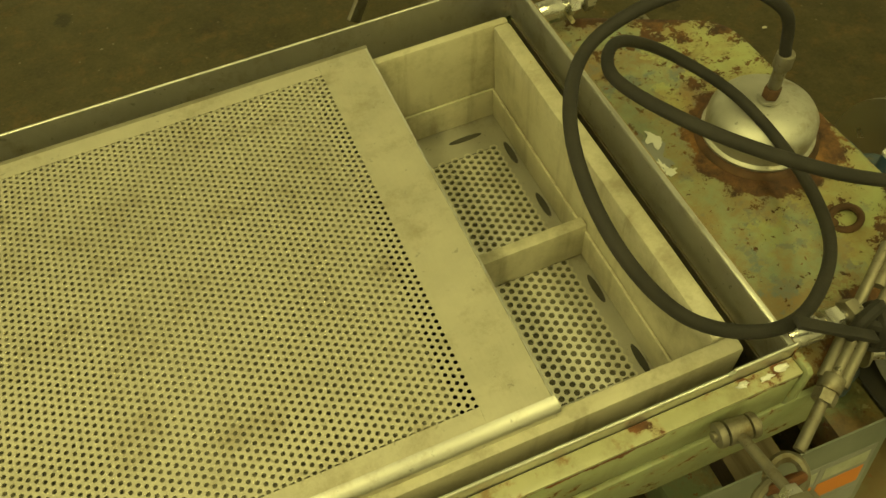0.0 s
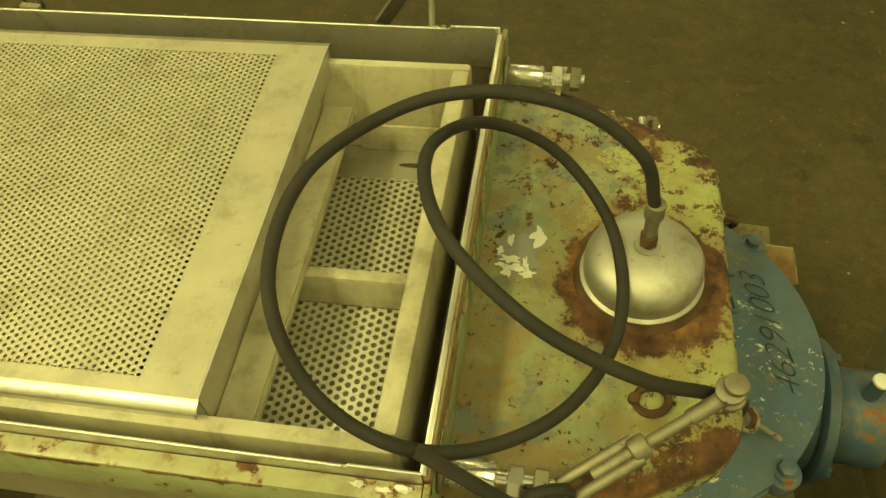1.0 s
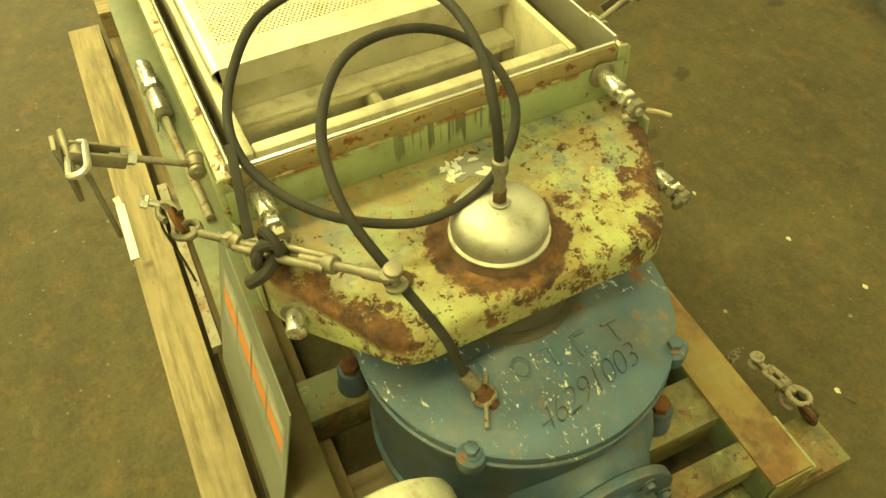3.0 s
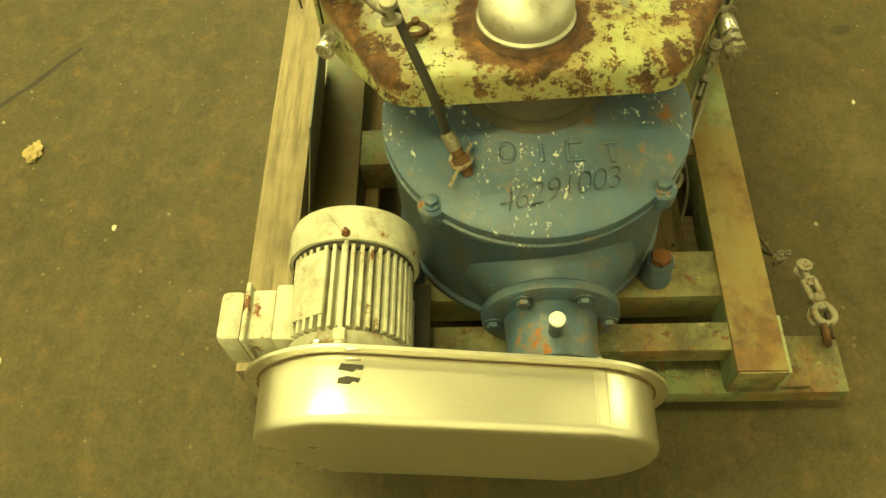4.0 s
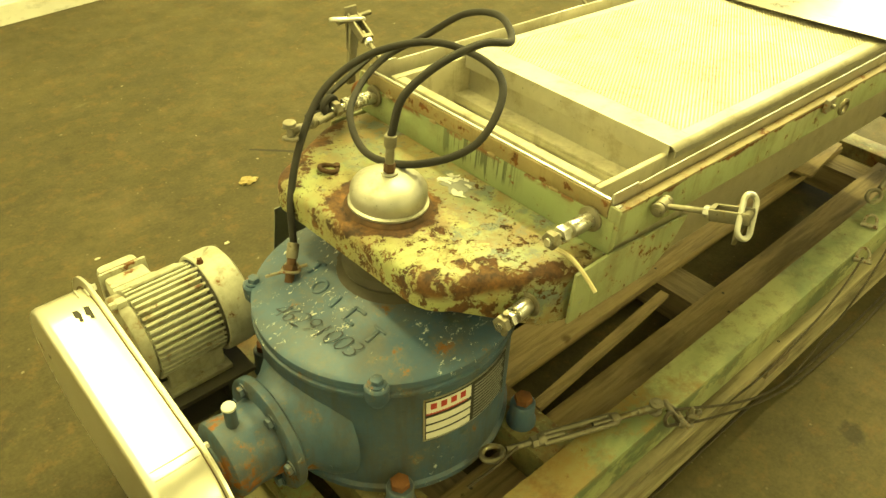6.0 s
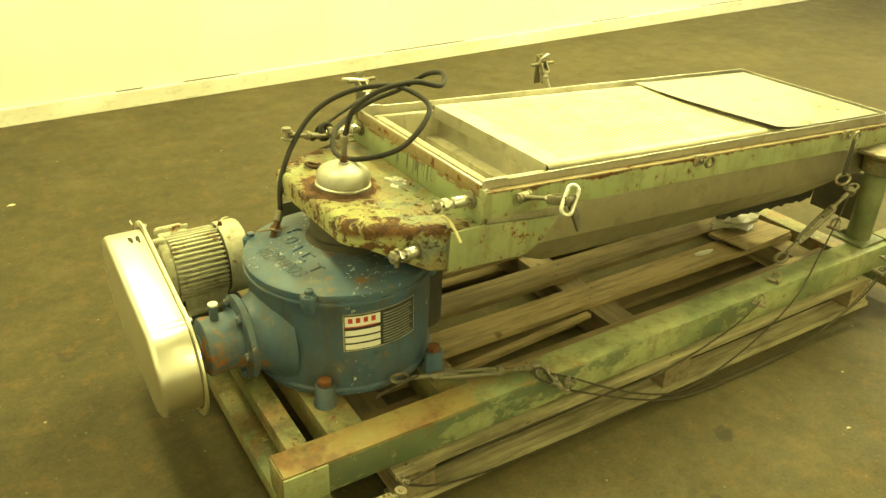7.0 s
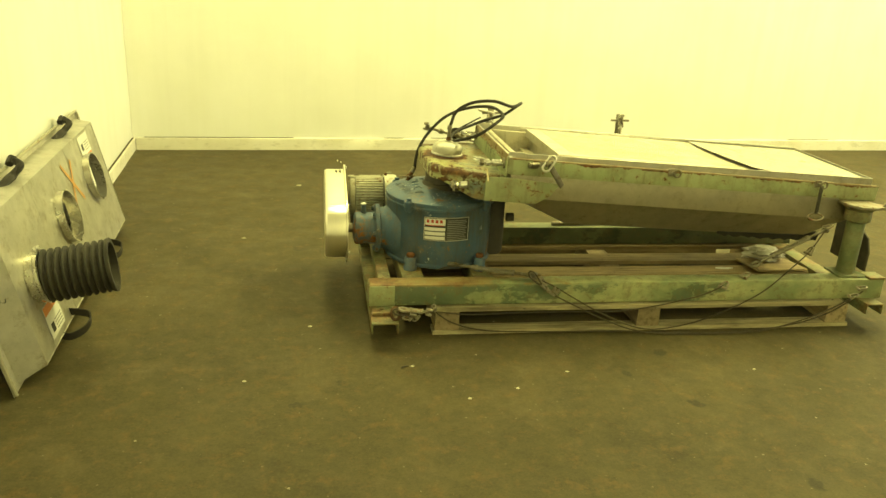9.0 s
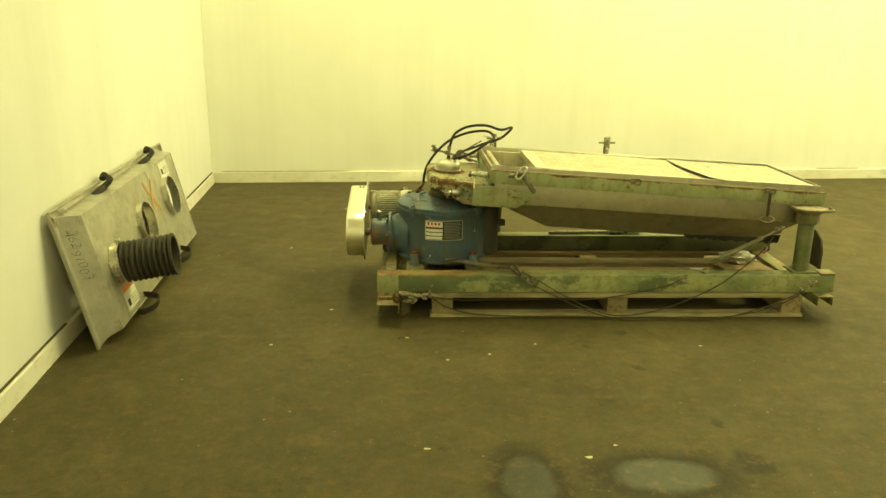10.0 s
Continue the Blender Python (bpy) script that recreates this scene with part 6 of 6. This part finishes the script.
part("sheet", pbox(0, 0.44, 0, 0.425, 0, 0.003), M_PANEL, panel)
part("notice", pbox(0.012, 0.40, 0.21, 0.365, 0.0034, 0.004), M_GREY, panel, "grey printed notice")
for i in range(4):
    part("notice_bar", pbox(0.022 + 0.096 * i, 0.104 + 0.096 * i, 0.322, 0.352, 0.0044, 0.0048), M_NOTICE, panel, "pale printed block")
for i in range(4):
    part("notice_bar", pbox(0.022 + 0.096 * i, 0.108 + 0.096 * i, 0.268, 0.312, 0.0044, 0.0048), M_ORANGE, panel, "orange printed bar")
    part("notice_bar", pbox(0.024 + 0.096 * i, 0.106 + 0.096 * i, 0.225, 0.255, 0.0044, 0.0048), M_GREY, panel, "grey printed block")
    part("notice_line", pbox(0.112 + 0.096 * i, 0.115 + 0.096 * i, 0.215, 0.36, 0.0044, 0.0048), M_GREY, panel)

# ---- rags and scraps under the tail ----
M_FILM = plain("cloudy_plastic_film", (0.42, 0.40, 0.33), (0.30, 0.28, 0.21), 0.35, 0, 20, 60, 0.6)


def crumple(c, size, seed, material, name, label, category, flat=0.35):
    bm = bmesh.new()
    bmesh.ops.create_icosphere(bm, subdivisions=3, radius=1.0)
    for v in bm.verts:
        k = 1 + 0.55 * noise.noise(v.co * 2.1 + Vector((seed, 0, 0))) + 0.3 * noise.noise(v.co * 5.0 + Vector((0, seed, 0)))
        v.co = Vector((v.co.x * size[0] * k, v.co.y * size[1] * k, max(v.co.z, -0.5) * size[2] * k))
    lo = min(v.co.z for v in bm.verts)
    bmesh.ops.translate(bm, vec=Vector(c) - Vector((0, 0, lo)), verts=bm.verts[:])
    return tagged(part(name, bm, material, None, "", False), label, category)


crumple((2.33, 0.56, 0.166), (0.115, 0.085, 0.036), 3.0, M_FILM, "plastic_rag", "crumpled pale plastic rag on the deck boards", "rag")
crumple((2.04, 0.458, 0.1425), (0.05, 0.014, 0.004), 5.0, M_WHITE, "paper_scrap", "thin pale scrap on the deck boards", "scrap")
crumple((0.775, 1.835, 0.0005), (0.032, 0.022, 0.009), 8.0, plain("pale_scrap", (0.40, 0.32, 0.15), (0.30, 0.22, 0.09), 0.8), "dry_leaf", "crumpled dry pale leaf on the concrete", "leaf")
tagged(part("loose_board", moved(box(-0.19, 0.15, -0.10, 0.10, 0, 0.012, 0.002), Matrix.Translation((2.36, 0.47, 0.152)) @ pose(0, 0, 0, -2, 3, 8)), M_WOOD), "loose board lying across the deck under the tail", "board")
sk = []
for i in range(26):
    u = 1.25 + 0.024 * i
    sk.append((u, -0.385 - 0.016 * abs(noise.noise(Vector((i * 1.7, 0.3, 0.9)))) - 0.005 * (i % 3)))
pts_ = [(1.25, -0.34)] + sk + [(1.86, -0.34)]
tagged(part("torn_skirt", prism(pts_[::-1], SB @ Matrix(((1, 0, 0, 0), (0, 0, -1, -0.205), (0, 1, 0, 0), (0, 0, 0, 1))), 0.004), M_RUBBER, None, "", False), "torn dark rubber skirt under the hopper", "skirt")

# sticker remains on the head plate: ragged white bits over a grey ground
def ragged(u, v, ru, rv, seed, n=40, rough=0.55):
    out = []
    for i in range(n):
        a = 2 * math.pi * i / n
        q = 1 + rough * noise.noise(Vector((math.cos(a) * 2.4, math.sin(a) * 2.4, seed * 3.3))) + 0.5 * rough * noise.noise(Vector((math.cos(a) * 7, math.sin(a) * 7, seed)))
        out.append((u + ru * q * math.cos(a), v + rv * q * math.sin(a)))
    return out


sticker = thing("torn_sticker", S(-0.10, -0.03, HW), "torn white sticker remnant on the head plate", "sticker")
part("ground", moved(prism(ragged(-0.066, -0.022, 0.034, 0.036, 1.0), Matrix.Translation((0, 0, HW + 0.0006)), 0.0007), SB), M_GREY, sticker, "grey worn ground", False)
for k, (u, v, ru, rv) in enumerate(((-0.088, -0.050, 0.009, 0.015), (-0.052, -0.006, 0.013, 0.006), (-0.060, 0.008, 0.015, 0.005), (-0.074, 0.002, 0.005, 0.011), (-0.078, 0.018, 0.010, 0.006), (-0.040, 0.004, 0.007, 0.004), (-0.050, 0.016, 0.006, 0.008), (-0.048, -0.040, 0.005, 0.009), (-0.036, -0.020, 0.004, 0.008))):
    part("scrap", moved(prism(ragged(u, v, ru, rv, k + 2.0, 26, 0.9), Matrix.Translation((0, 0, HW + 0.0016)), 0.0008), SB), M_WHITE, sticker, "", False)

# ---- the spare cover leaning on the wall ----
CM = Matrix.Translation((-1.425, -0.50, 0.004)) @ pose(0, 0, 0, 0, 0, 3.1) @ Matrix.Rotation(radians(-13.3), 4, "Y")
# local: x out of the face, y along, z up the face
lid = thing("spare_cover", (-1.43, 0.5, 0.0), "long stainless hood with three round ports, leaning on the white wall", "cover")
CL, CH, CR = 2.20, 0.745, 0.105


def cov(b):
    return moved(b, CM)


def hood():
    """Flange, sloping sides and a raised face with three round ports cut through."""
    bm = bmesh.new()
    rings = []
    for inset, out in ((0.0, 0.0), (0.075, 0.0), (0.140, CR)):
        k = 0.30 if inset else 1
        rings.append([(out, a, b) for a, b in ((inset, inset * k), (CL - inset, inset * k), (CL - inset, CH - inset * k * 1.6), (inset, CH - inset * k * 1.6))])
    vs = [[bm.verts.new(p) for p in r] for r in rings]
    for a, b in zip(vs, vs[1:]):
        for i in range(4):
            bm.faces.new((a[i], a[(i + 1) % 4], b[(i + 1) % 4], b[i]))
    y0, z0 = rings[-1][0][1:]
    y1, z1 = rings[-1][2][1:]
    cuts = [y0] + [(PORTS[i][0] + PORTS[i + 1][0]) / 2 for i in range(2)] + [y1]
    n = 40
    for (py, pz, pr), a, b in zip(PORTS, cuts, cuts[1:]):
        inner, outer = [], []
        for i in range(n):
            t = 2 * math.pi * (i + 0.5) / n
            c, s = math.cos(t), math.sin(t)
            inner.append(bm.verts.new((CR, py + pr * c, pz + pr * s)))
            k = min((b - py) / c if c > 0 else (a - py) / c, (z1 - pz) / s if s > 0 else (z0 - pz) / s)
            outer.append(bm.verts.new((CR, py + k * c, pz + k * s)))
        for i in range(n):
            j = (i + 1) % n
            bm.faces.new((outer[i], outer[j], inner[j], inner[i]))
            p, q = outer[i].co, outer[j].co
            if abs(p.y - q.y) > 1e-5 and abs(p.z - q.z) > 1e-5:
                corner = bm.verts.new((CR, b if (p.y + q.y) / 2 > py else a, z1 if (p.z + q.z) / 2 > pz else z0))
                bm.faces.new((outer[i], corner, outer[j]))
    bmesh.ops.remove_doubles(bm, verts=bm.verts[:], dist=0.0005)
    bmesh.ops.recalc_face_normals(bm, faces=bm.faces[:])
    bmesh.ops.solidify(bm, geom=bm.faces[:], thickness=0.0025)
    return bm


M_HOODEDGE = rusty_paint("scuffed_edge_steel", (0.36, 0.345, 0.27), (0.26, 0.245, 0.18), 0.62, 0.68, (0.20, 0.16, 0.09), 0.45, 30)
PORTS = [(0.37, 0.340, 0.105), (1.02, 0.405, 0.125), (1.69, 0.43, 0.13)]
part("hood", cov(hood()), steel("hood_stainless", (0.58, 0.56, 0.49), 0.45, (12, 3, 12), 0.6), lid, "dull stainless hood with smears", False)
for i, (y, z, r) in enumerate(PORTS):
    part("collar", cov(lathe([(r, 0), (r + 0.004, 0.001), (r + 0.004, 0.03), (r + 0.008, 0.032), (r + 0.008, 0.037), (r, 0.037), (r, -0.02)], (CR, y, z), (1, y, z), 40)), M_ZINC, lid, "bright rolled port collar")
    # the third port's plate is dark in place of the shade inside
    if i:
        part("port_plate", cov(cyl((CR - 0.045, y, z), (CR - 0.04, y, z), r + 0.02, 40)), M_GUARD if i == 1 else M_DARK, lid, "sheet seen inside the port")
for pts in ([(0.0, 0.002, 0.004), (0.0, 0.002, CH - 0.004)], [(0.0, 0.010, CH - 0.002), (0.0, CL - 0.006, CH - 0.002)], [(0.0, CL - 0.002, CH - 0.010), (0.0, CL - 0.002, 0.006)]):
    a_, b_ = Vector(pts[0]), Vector(pts[1])
    rows_ = []
    for i in range(25):
        p = a_.lerp(b_, i / 24)
        k = 0.003 * noise.noise(p * 7.0)
        rows_.append(p + Vector((0.011 + k, k, k)))
    part("edge_fold", cov(tube(rows_, 0.0085, 8)), M_HOODEDGE, lid, "rolled edge of the flange")
dent = raw([(0.010 + 0.030 * abs(noise.noise(Vector((i * 0.9, j * 1.3, 2.0)))), 0.025 + 0.026 * i, CH - 0.014 - 0.022 * j) for i in range(7) for j in range(4)], [(i * 4 + j, i * 4 + 4 + j, i * 4 + 5 + j, i * 4 + 1 + j) for i in range(6) for j in range(3)])
bmesh.ops.recalc_face_normals(dent, faces=dent.faces[:])
bmesh.ops.solidify(dent, geom=dent.faces[:], thickness=0.002)
part("bent_patch", cov(dent), M_HOODEDGE, lid, "crumpled corner of the flange", False)
y, z, r = PORTS[0]
rows = []
for k in range(9):
    rows += [(0.100, 0.040 + 0.029 * k), (0.115, 0.050 + 0.029 * k), (0.115, 0.057 + 0.029 * k), (0.100, 0.067 + 0.029 * k)]
rows += [(0.116, 0.303), (0.118, 0.318), (0.098, 0.318), (0.095, 0.05)]
part("bellows", moved(lathe(rows, (0, 0, 0), (1, 0, 0), 40), CM @ Matrix.Translation((CR, y, z)) @ pose(0, 0, 0, 0, 5, 4)), M_SLEEVE, lid, "black ribbed rubber bellows sleeve")
part("clamp_band", cov(lathe([(0.111, 0), (0.117, 0.001), (0.117, 0.013), (0.111, 0.014)], (CR + 0.040, y, z), (1, y, z), 40)), M_ZINC, lid, "bright hose clamp")
part("clamp_screw", cov(joined(cyl((CR + 0.047, y - 0.03, z + 0.122), (CR + 0.047, y + 0.035, z + 0.122), 0.007, 10), box(CR + 0.036, CR + 0.06, y - 0.012, y + 0.012, z + 0.112, z + 0.13, 0.002))), M_ZINC, lid)
# rubber pull straps on the upper and lower edges


def band(points, width, thick=0.006):
    """A flat strap along a smooth path, its width across the face."""
    ps = catmull(points, 6)
    vs = []
    for i, p in enumerate(ps):
        d = (ps[min(i + 1, len(ps) - 1)] - ps[max(i - 1, 0)]).normalized()
        w = d.cross(Vector((0.3, 0, 1))).cross(d).normalized() * width / 2
        vs += [p - w, p + w]
    b = raw(vs, [(2 * i, 2 * i + 1, 2 * i + 3, 2 * i + 2) for i in range(len(ps) - 1)])
    bmesh.ops.recalc_face_normals(b, faces=b.faces[:])
    bmesh.ops.solidify(b, geom=b.faces[:], thickness=thick)
    return b


for y in (0.75, 1.70):
    part("pull_strap", cov(joined(band([(0.014, y - 0.13, CH - 0.05), (0.05, y - 0.06, CH - 0.045), (0.075, y + 0.0, CH - 0.01), (0.06, y + 0.06, CH + 0.02), (0.02, y + 0.09, CH + 0.005)], 0.035), tube(catmull([(0.05, y - 0.02, CH - 0.03), (0.085, y + 0.015, CH + 0.0), (0.055, y + 0.05, CH + 0.02)], 5), 0.017, 8), tube(catmull([(0.02, y - 0.14, CH - 0.052), (0.045, y - 0.09, CH - 0.035), (0.05, y - 0.05, CH - 0.03)], 5), 0.020, 8), tube(catmull([(0.03, y + 0.04, CH + 0.012), (0.035, y + 0.085, CH + 0.030), (0.02, y + 0.12, CH + 0.012)], 5), 0.015, 8))), M_RUBBER, lid, "black rubber pull strap")
for y, o in ((0.53, 0.02), (1.50, 0.0)):
    part("pull_strap", cov(band([(0.05, y - 0.06, 0.060), (0.10 + o, y - 0.10, 0.020), (0.17 + o, y - 0.04, 0.020), (0.17 + o, y + 0.05, 0.045), (0.09, y + 0.08, 0.075)], 0.034)), M_RUBBER, lid, "black rubber pull strap")
F = CR + 0.003
for y0, y1, z0, z1 in ((0.30, 0.50, 0.075, 0.225), (1.66, 1.87, 0.525, 0.662)):
    lab = part("label", cov(box(F, F + 0.0008, y0, y1, z0, z1)), M_WHITE, lid, "white warning label with an orange band")
    zb = z1 - 0.045 if y0 < 1 else z0 + 0.006
    part("label_band", cov(box(F + 0.001, F + 0.0014, y0 + 0.006, y1 - 0.006, zb, zb + (0.039 if y0 < 1 else 0.022))), M_ORANGE, lab, "orange band")
    part("label_mark", cov(box(F + 0.001, F + 0.0014, y0 + 0.03, y0 + 0.07, z0 + (0.02 if y0 < 1 else 0.055), z0 + (0.06 if y0 < 1 else 0.095))), M_BLACK, lab, "small black mark")
    for k in range(4):
        part("label_line", cov(box(F + 0.001, F + 0.0014, y0 + 0.09, y1 - 0.012, z0 + (0.014 if y0 < 1 else 0.048) + 0.014 * k, z0 + (0.019 if y0 < 1 else 0.053) + 0.014 * k)), M_GREY, lab)
part("paint_mark", cov(joined(moved(box(F, F + 0.0006, -0.011, 0.011, -0.16, 0.16), Matrix.Translation((0, 1.32, 0.50)) @ pose(0, 0, 0, 42, 0, 0)), moved(box(F + 0.0008, F + 0.0014, -0.011, 0.011, -0.13, 0.13), Matrix.Translation((0, 1.32, 0.50)) @ pose(0, 0, 0, -35, 0, 0)))), plain("orange_marker", (0.55, 0.27, 0.07), (0.5, 0.3, 0.12), 0.7, 0, 30), lid, "orange painted cross")
# the number written on the near sloping end
wm = CM @ Matrix.Translation((0.012, 0.0790, 0.63)) @ Matrix.Rotation(radians(-58.2), 4, "Z") @ Matrix(((0, 0, 1, 0), (0, 1, 0, 0), (-1, 0, 0, 0), (0, 0, 0, 1)))
for k, ch in enumerate("46291003"):
    lettering("written_digit", ch, wm @ Matrix.Translation((0.035 * k, 0.012 + 0.004 * (k % 3), 0)), 0.068, M_MARKER, lid, "faded handwritten digit", 0.2, 0.15)

# ---- marks and scraps on the floor ----
def scrap(x, y, r, seed, material, name="floor_scrap", label="small pale scrap on the concrete", category="scrap"):
    out = []
    for i in range(9):
        a = 2 * math.pi * i / 9
        q = r * (1 + 0.6 * noise.noise(Vector((math.cos(a) * 1.5, math.sin(a) * 1.5, seed * 2.7))))
        out.append((x + q * math.cos(a), y + 0.6 * q * math.sin(a)))
    out = [(x + 0.7 * (a - x), y + 0.7 * (b - y)) for a, b in out]
    return tagged(part(name, prism(out, Matrix.Translation((0, 0, 0.0006)), 0.002), material, None, "", False), label, category, "scraps on the floor")


M_SCRAP = plain("pale_grit", (0.55, 0.52, 0.40), (0.42, 0.38, 0.26), 0.85, 0, 30)
for k, (x, y, r) in enumerate(((0.251, -1.481, 0.018), (0.901, -1.555, 0.022), (1.029, -1.466, 0.012), (-0.28, 0.10, 0.014), (0.17, -0.33, 0.012), (-0.55, -0.42, 0.012), (0.52, 1.55, 0.016), (0.60, -0.55, 0.012), (0.86, -0.42, 0.011), (1.75, -0.45, 0.012), (-0.38, 2.65, 0.03), (0.15, 1.75, 0.014), (0.38, -0.62, 0.014), (1.5, 2.3, 0.02), (-0.7, 1.4, 0.016))):
    scrap(x, y, r, k + 1.5, M_SCRAP)
M_CRACK = plain("dark_crack", (0.025, 0.022, 0.016), (0.04, 0.035, 0.024), 0.95)


def crack(points, w, label):
    ps = catmull(points, 6)
    bm = bmesh.new()
    L, R = [], []
    for i, p in enumerate(ps):
        a, b = ps[max(i - 1, 0)], ps[min(i + 1, len(ps) - 1)]
        d = (b - a).normalized()
        s = Vector((-d.y, d.x, 0)) * w * (0.6 + 0.8 * abs(noise.noise(p * 9)))
        j = Vector((0.008 * noise.noise(p * 14), 0.008 * noise.noise(p * 14 + Vector((5, 5, 5))), 0.0007))
        L.append(bm.verts.new(p + s + j)), R.append(bm.verts.new(p - s + j))
    for i in range(len(ps) - 1):
        bm.faces.new((L[i], L[i + 1], R[i + 1], R[i]))
    return tagged(part("floor_crack", bm, M_CRACK, None, "", False), label, "crack", "", "structure")


crack([(0.897, 2.037, 0), (0.965, 1.979, 0), (1.042, 1.897, 0), (1.123, 1.84, 0), (1.173, 1.796, 0)], 0.0092, "dark crack across the concrete floor")
tagged(part("paper_strip", joined(box(1.21, 1.42, 1.106, 1.1290, 0.1412, 0.1428, 0.0005), box(1.215, 1.415, 1.1275, 1.1292, 0.112, 0.1410, 0.0005), moved(box(0, 0.022, -0.009, 0.009, 0, 0.0016, 0.0004), Matrix.Translation((1.4202, 1.118, 0.1422)) @ pose(0, 0, 0, 0, -38, 12))), M_WHITE), "white paper strip stuck to the timber's upper edge", "paper")
tagged(part("floor_twig", tube(catmull([(0.120, -0.345, 0.004), (0.135, -0.338, 0.006), (0.150, -0.330, 0.004)], 4), 0.003, 6), M_DARK), "small dark bit on the concrete", "scrap")

# ---- odds and ends along the far beam ----
rod = thing("threaded_rod", (1.45, 0.925, 0.251), "pale green rod with a zinc coupling lying on the far beam", "rod")
part("bar", cyl((1.145, 0.908, 0.2625), (1.56, 0.925, 0.2645), 0.012, 14, 0.002), M_GRIMY, rod)
part("coupling", cyl((1.565, 0.926, 0.2785), (1.66, 0.929, 0.2785), 0.027, 20, 0.003), M_ZINC, rod)
part("nut", hexnut((1.668, 0.929, 0.2830), (1.696, 0.930, 0.2830), 0.032), M_ZINC, rod)
part("coupling", cyl((1.701, 0.930, 0.2810), (1.80, 0.933, 0.2810), 0.025, 20, 0.003), M_ZINC, rod)
part("wire_loop", tube(catmull([(1.58, 0.930, 0.297), (1.54, 0.945, 0.310), (1.51, 0.95, 0.285), (1.525, 0.955, 0.258)], 6), 0.0022, 6), M_OLDZINC, rod, "thin bent wire")
lk = thing("chain_link", (0.70, 0.965, 0.74), "rusted chain link and shackle on the turnbuckle's eye", "link")
part("ring", tube([Vector((0.688 + 0.020 * math.cos(a), 0.962 + 0.006 * math.sin(a), 0.748 + 0.024 * math.sin(a))) for a in [2 * math.pi * k / 20 for k in range(20)]], 0.0058, 8, True), M_RUST, lk)
part("bow", tube(catmull([(0.702, 0.955, 0.752), (0.728, 0.965, 0.752), (0.742, 0.982, 0.745), (0.725, 0.990, 0.738), (0.704, 0.982, 0.742)], 5), 0.006, 8), M_OLDZINC, lk)
part("pin", joined(cyl((0.735, 0.962, 0.735), (0.748, 0.998, 0.752), 0.0065, 10), hexnut((0.748, 0.998, 0.752), (0.752, 1.010, 0.757), 0.012)), M_ZINC, lk)
tagged(part("hanging_wire", tube(catmull([(0.748, 0.985, 0.742), (0.772, 0.995, 0.66), (0.790, 0.990, 0.58), (0.80, 0.985, 0.52), (0.79, 0.98, 0.47)], 6), 0.0026, 6), M_WIRE), "thin dark wire hanging from the turnbuckle", "wire")
tagged(part("rusty_bar", plank(0.84, 1.42, 0.982, 1.010, 0.1425, 0.168, 91), M_GRIMY, None, "", False), "flat dark rusted bar lying beside the far beam", "bar")
# dried sealant at the corner of the rail
for k, (u, v, s_) in enumerate(((0.018, 0.366, 0.005), (0.040, 0.369, 0.004), (0.068, 0.366, 0.0045), (0.008, -0.367, 0.005))):
    b = bmesh.new()
    bmesh.ops.create_icosphere(b, subdivisions=2, radius=1.0)
    for q in b.verts:
        g = 1 + 1.1 * noise.noise(q.co * 3.7 + Vector((k * 4.0, 0, 0)))
        q.co = Vector((q.co.x * s_ * 1.8 * g, q.co.y * s_ * 0.8 * g, (max(q.co.z, -0.3) + 0.3) * 0.004 * g))
    part("sealant", moved(moved(b, Matrix.Translation((u, v, -0.0238))), SB), M_WHITE, scr, "dried pale sealant")
tagged(part("wood_splinter", moved(plank(-0.30, 0.30, -0.016, 0.016, 0, 0.012, 63), Matrix.Translation((0.985, 0.300, 0.1465)) @ pose(0, 0, 0, 0, -0.6, 4)), M_WOOD, None, "", False), "long broken wood splinter lying on the deck", "splinter")
# nail heads in the deck boards
nail = cyl((0, 0, 0), (0, 0, 0.0016), 0.0042, 8)
for a, b in DECK:
    for x in STRINGERS:
        for dx, dy in ((0.03, 0.25), (0.09, 0.72)):
            part("nail", moved(nail.copy(), Matrix.Translation((x + dx, a + (b - a) * dy, 0.1405))), M_DARK, pallet)
nail.free()
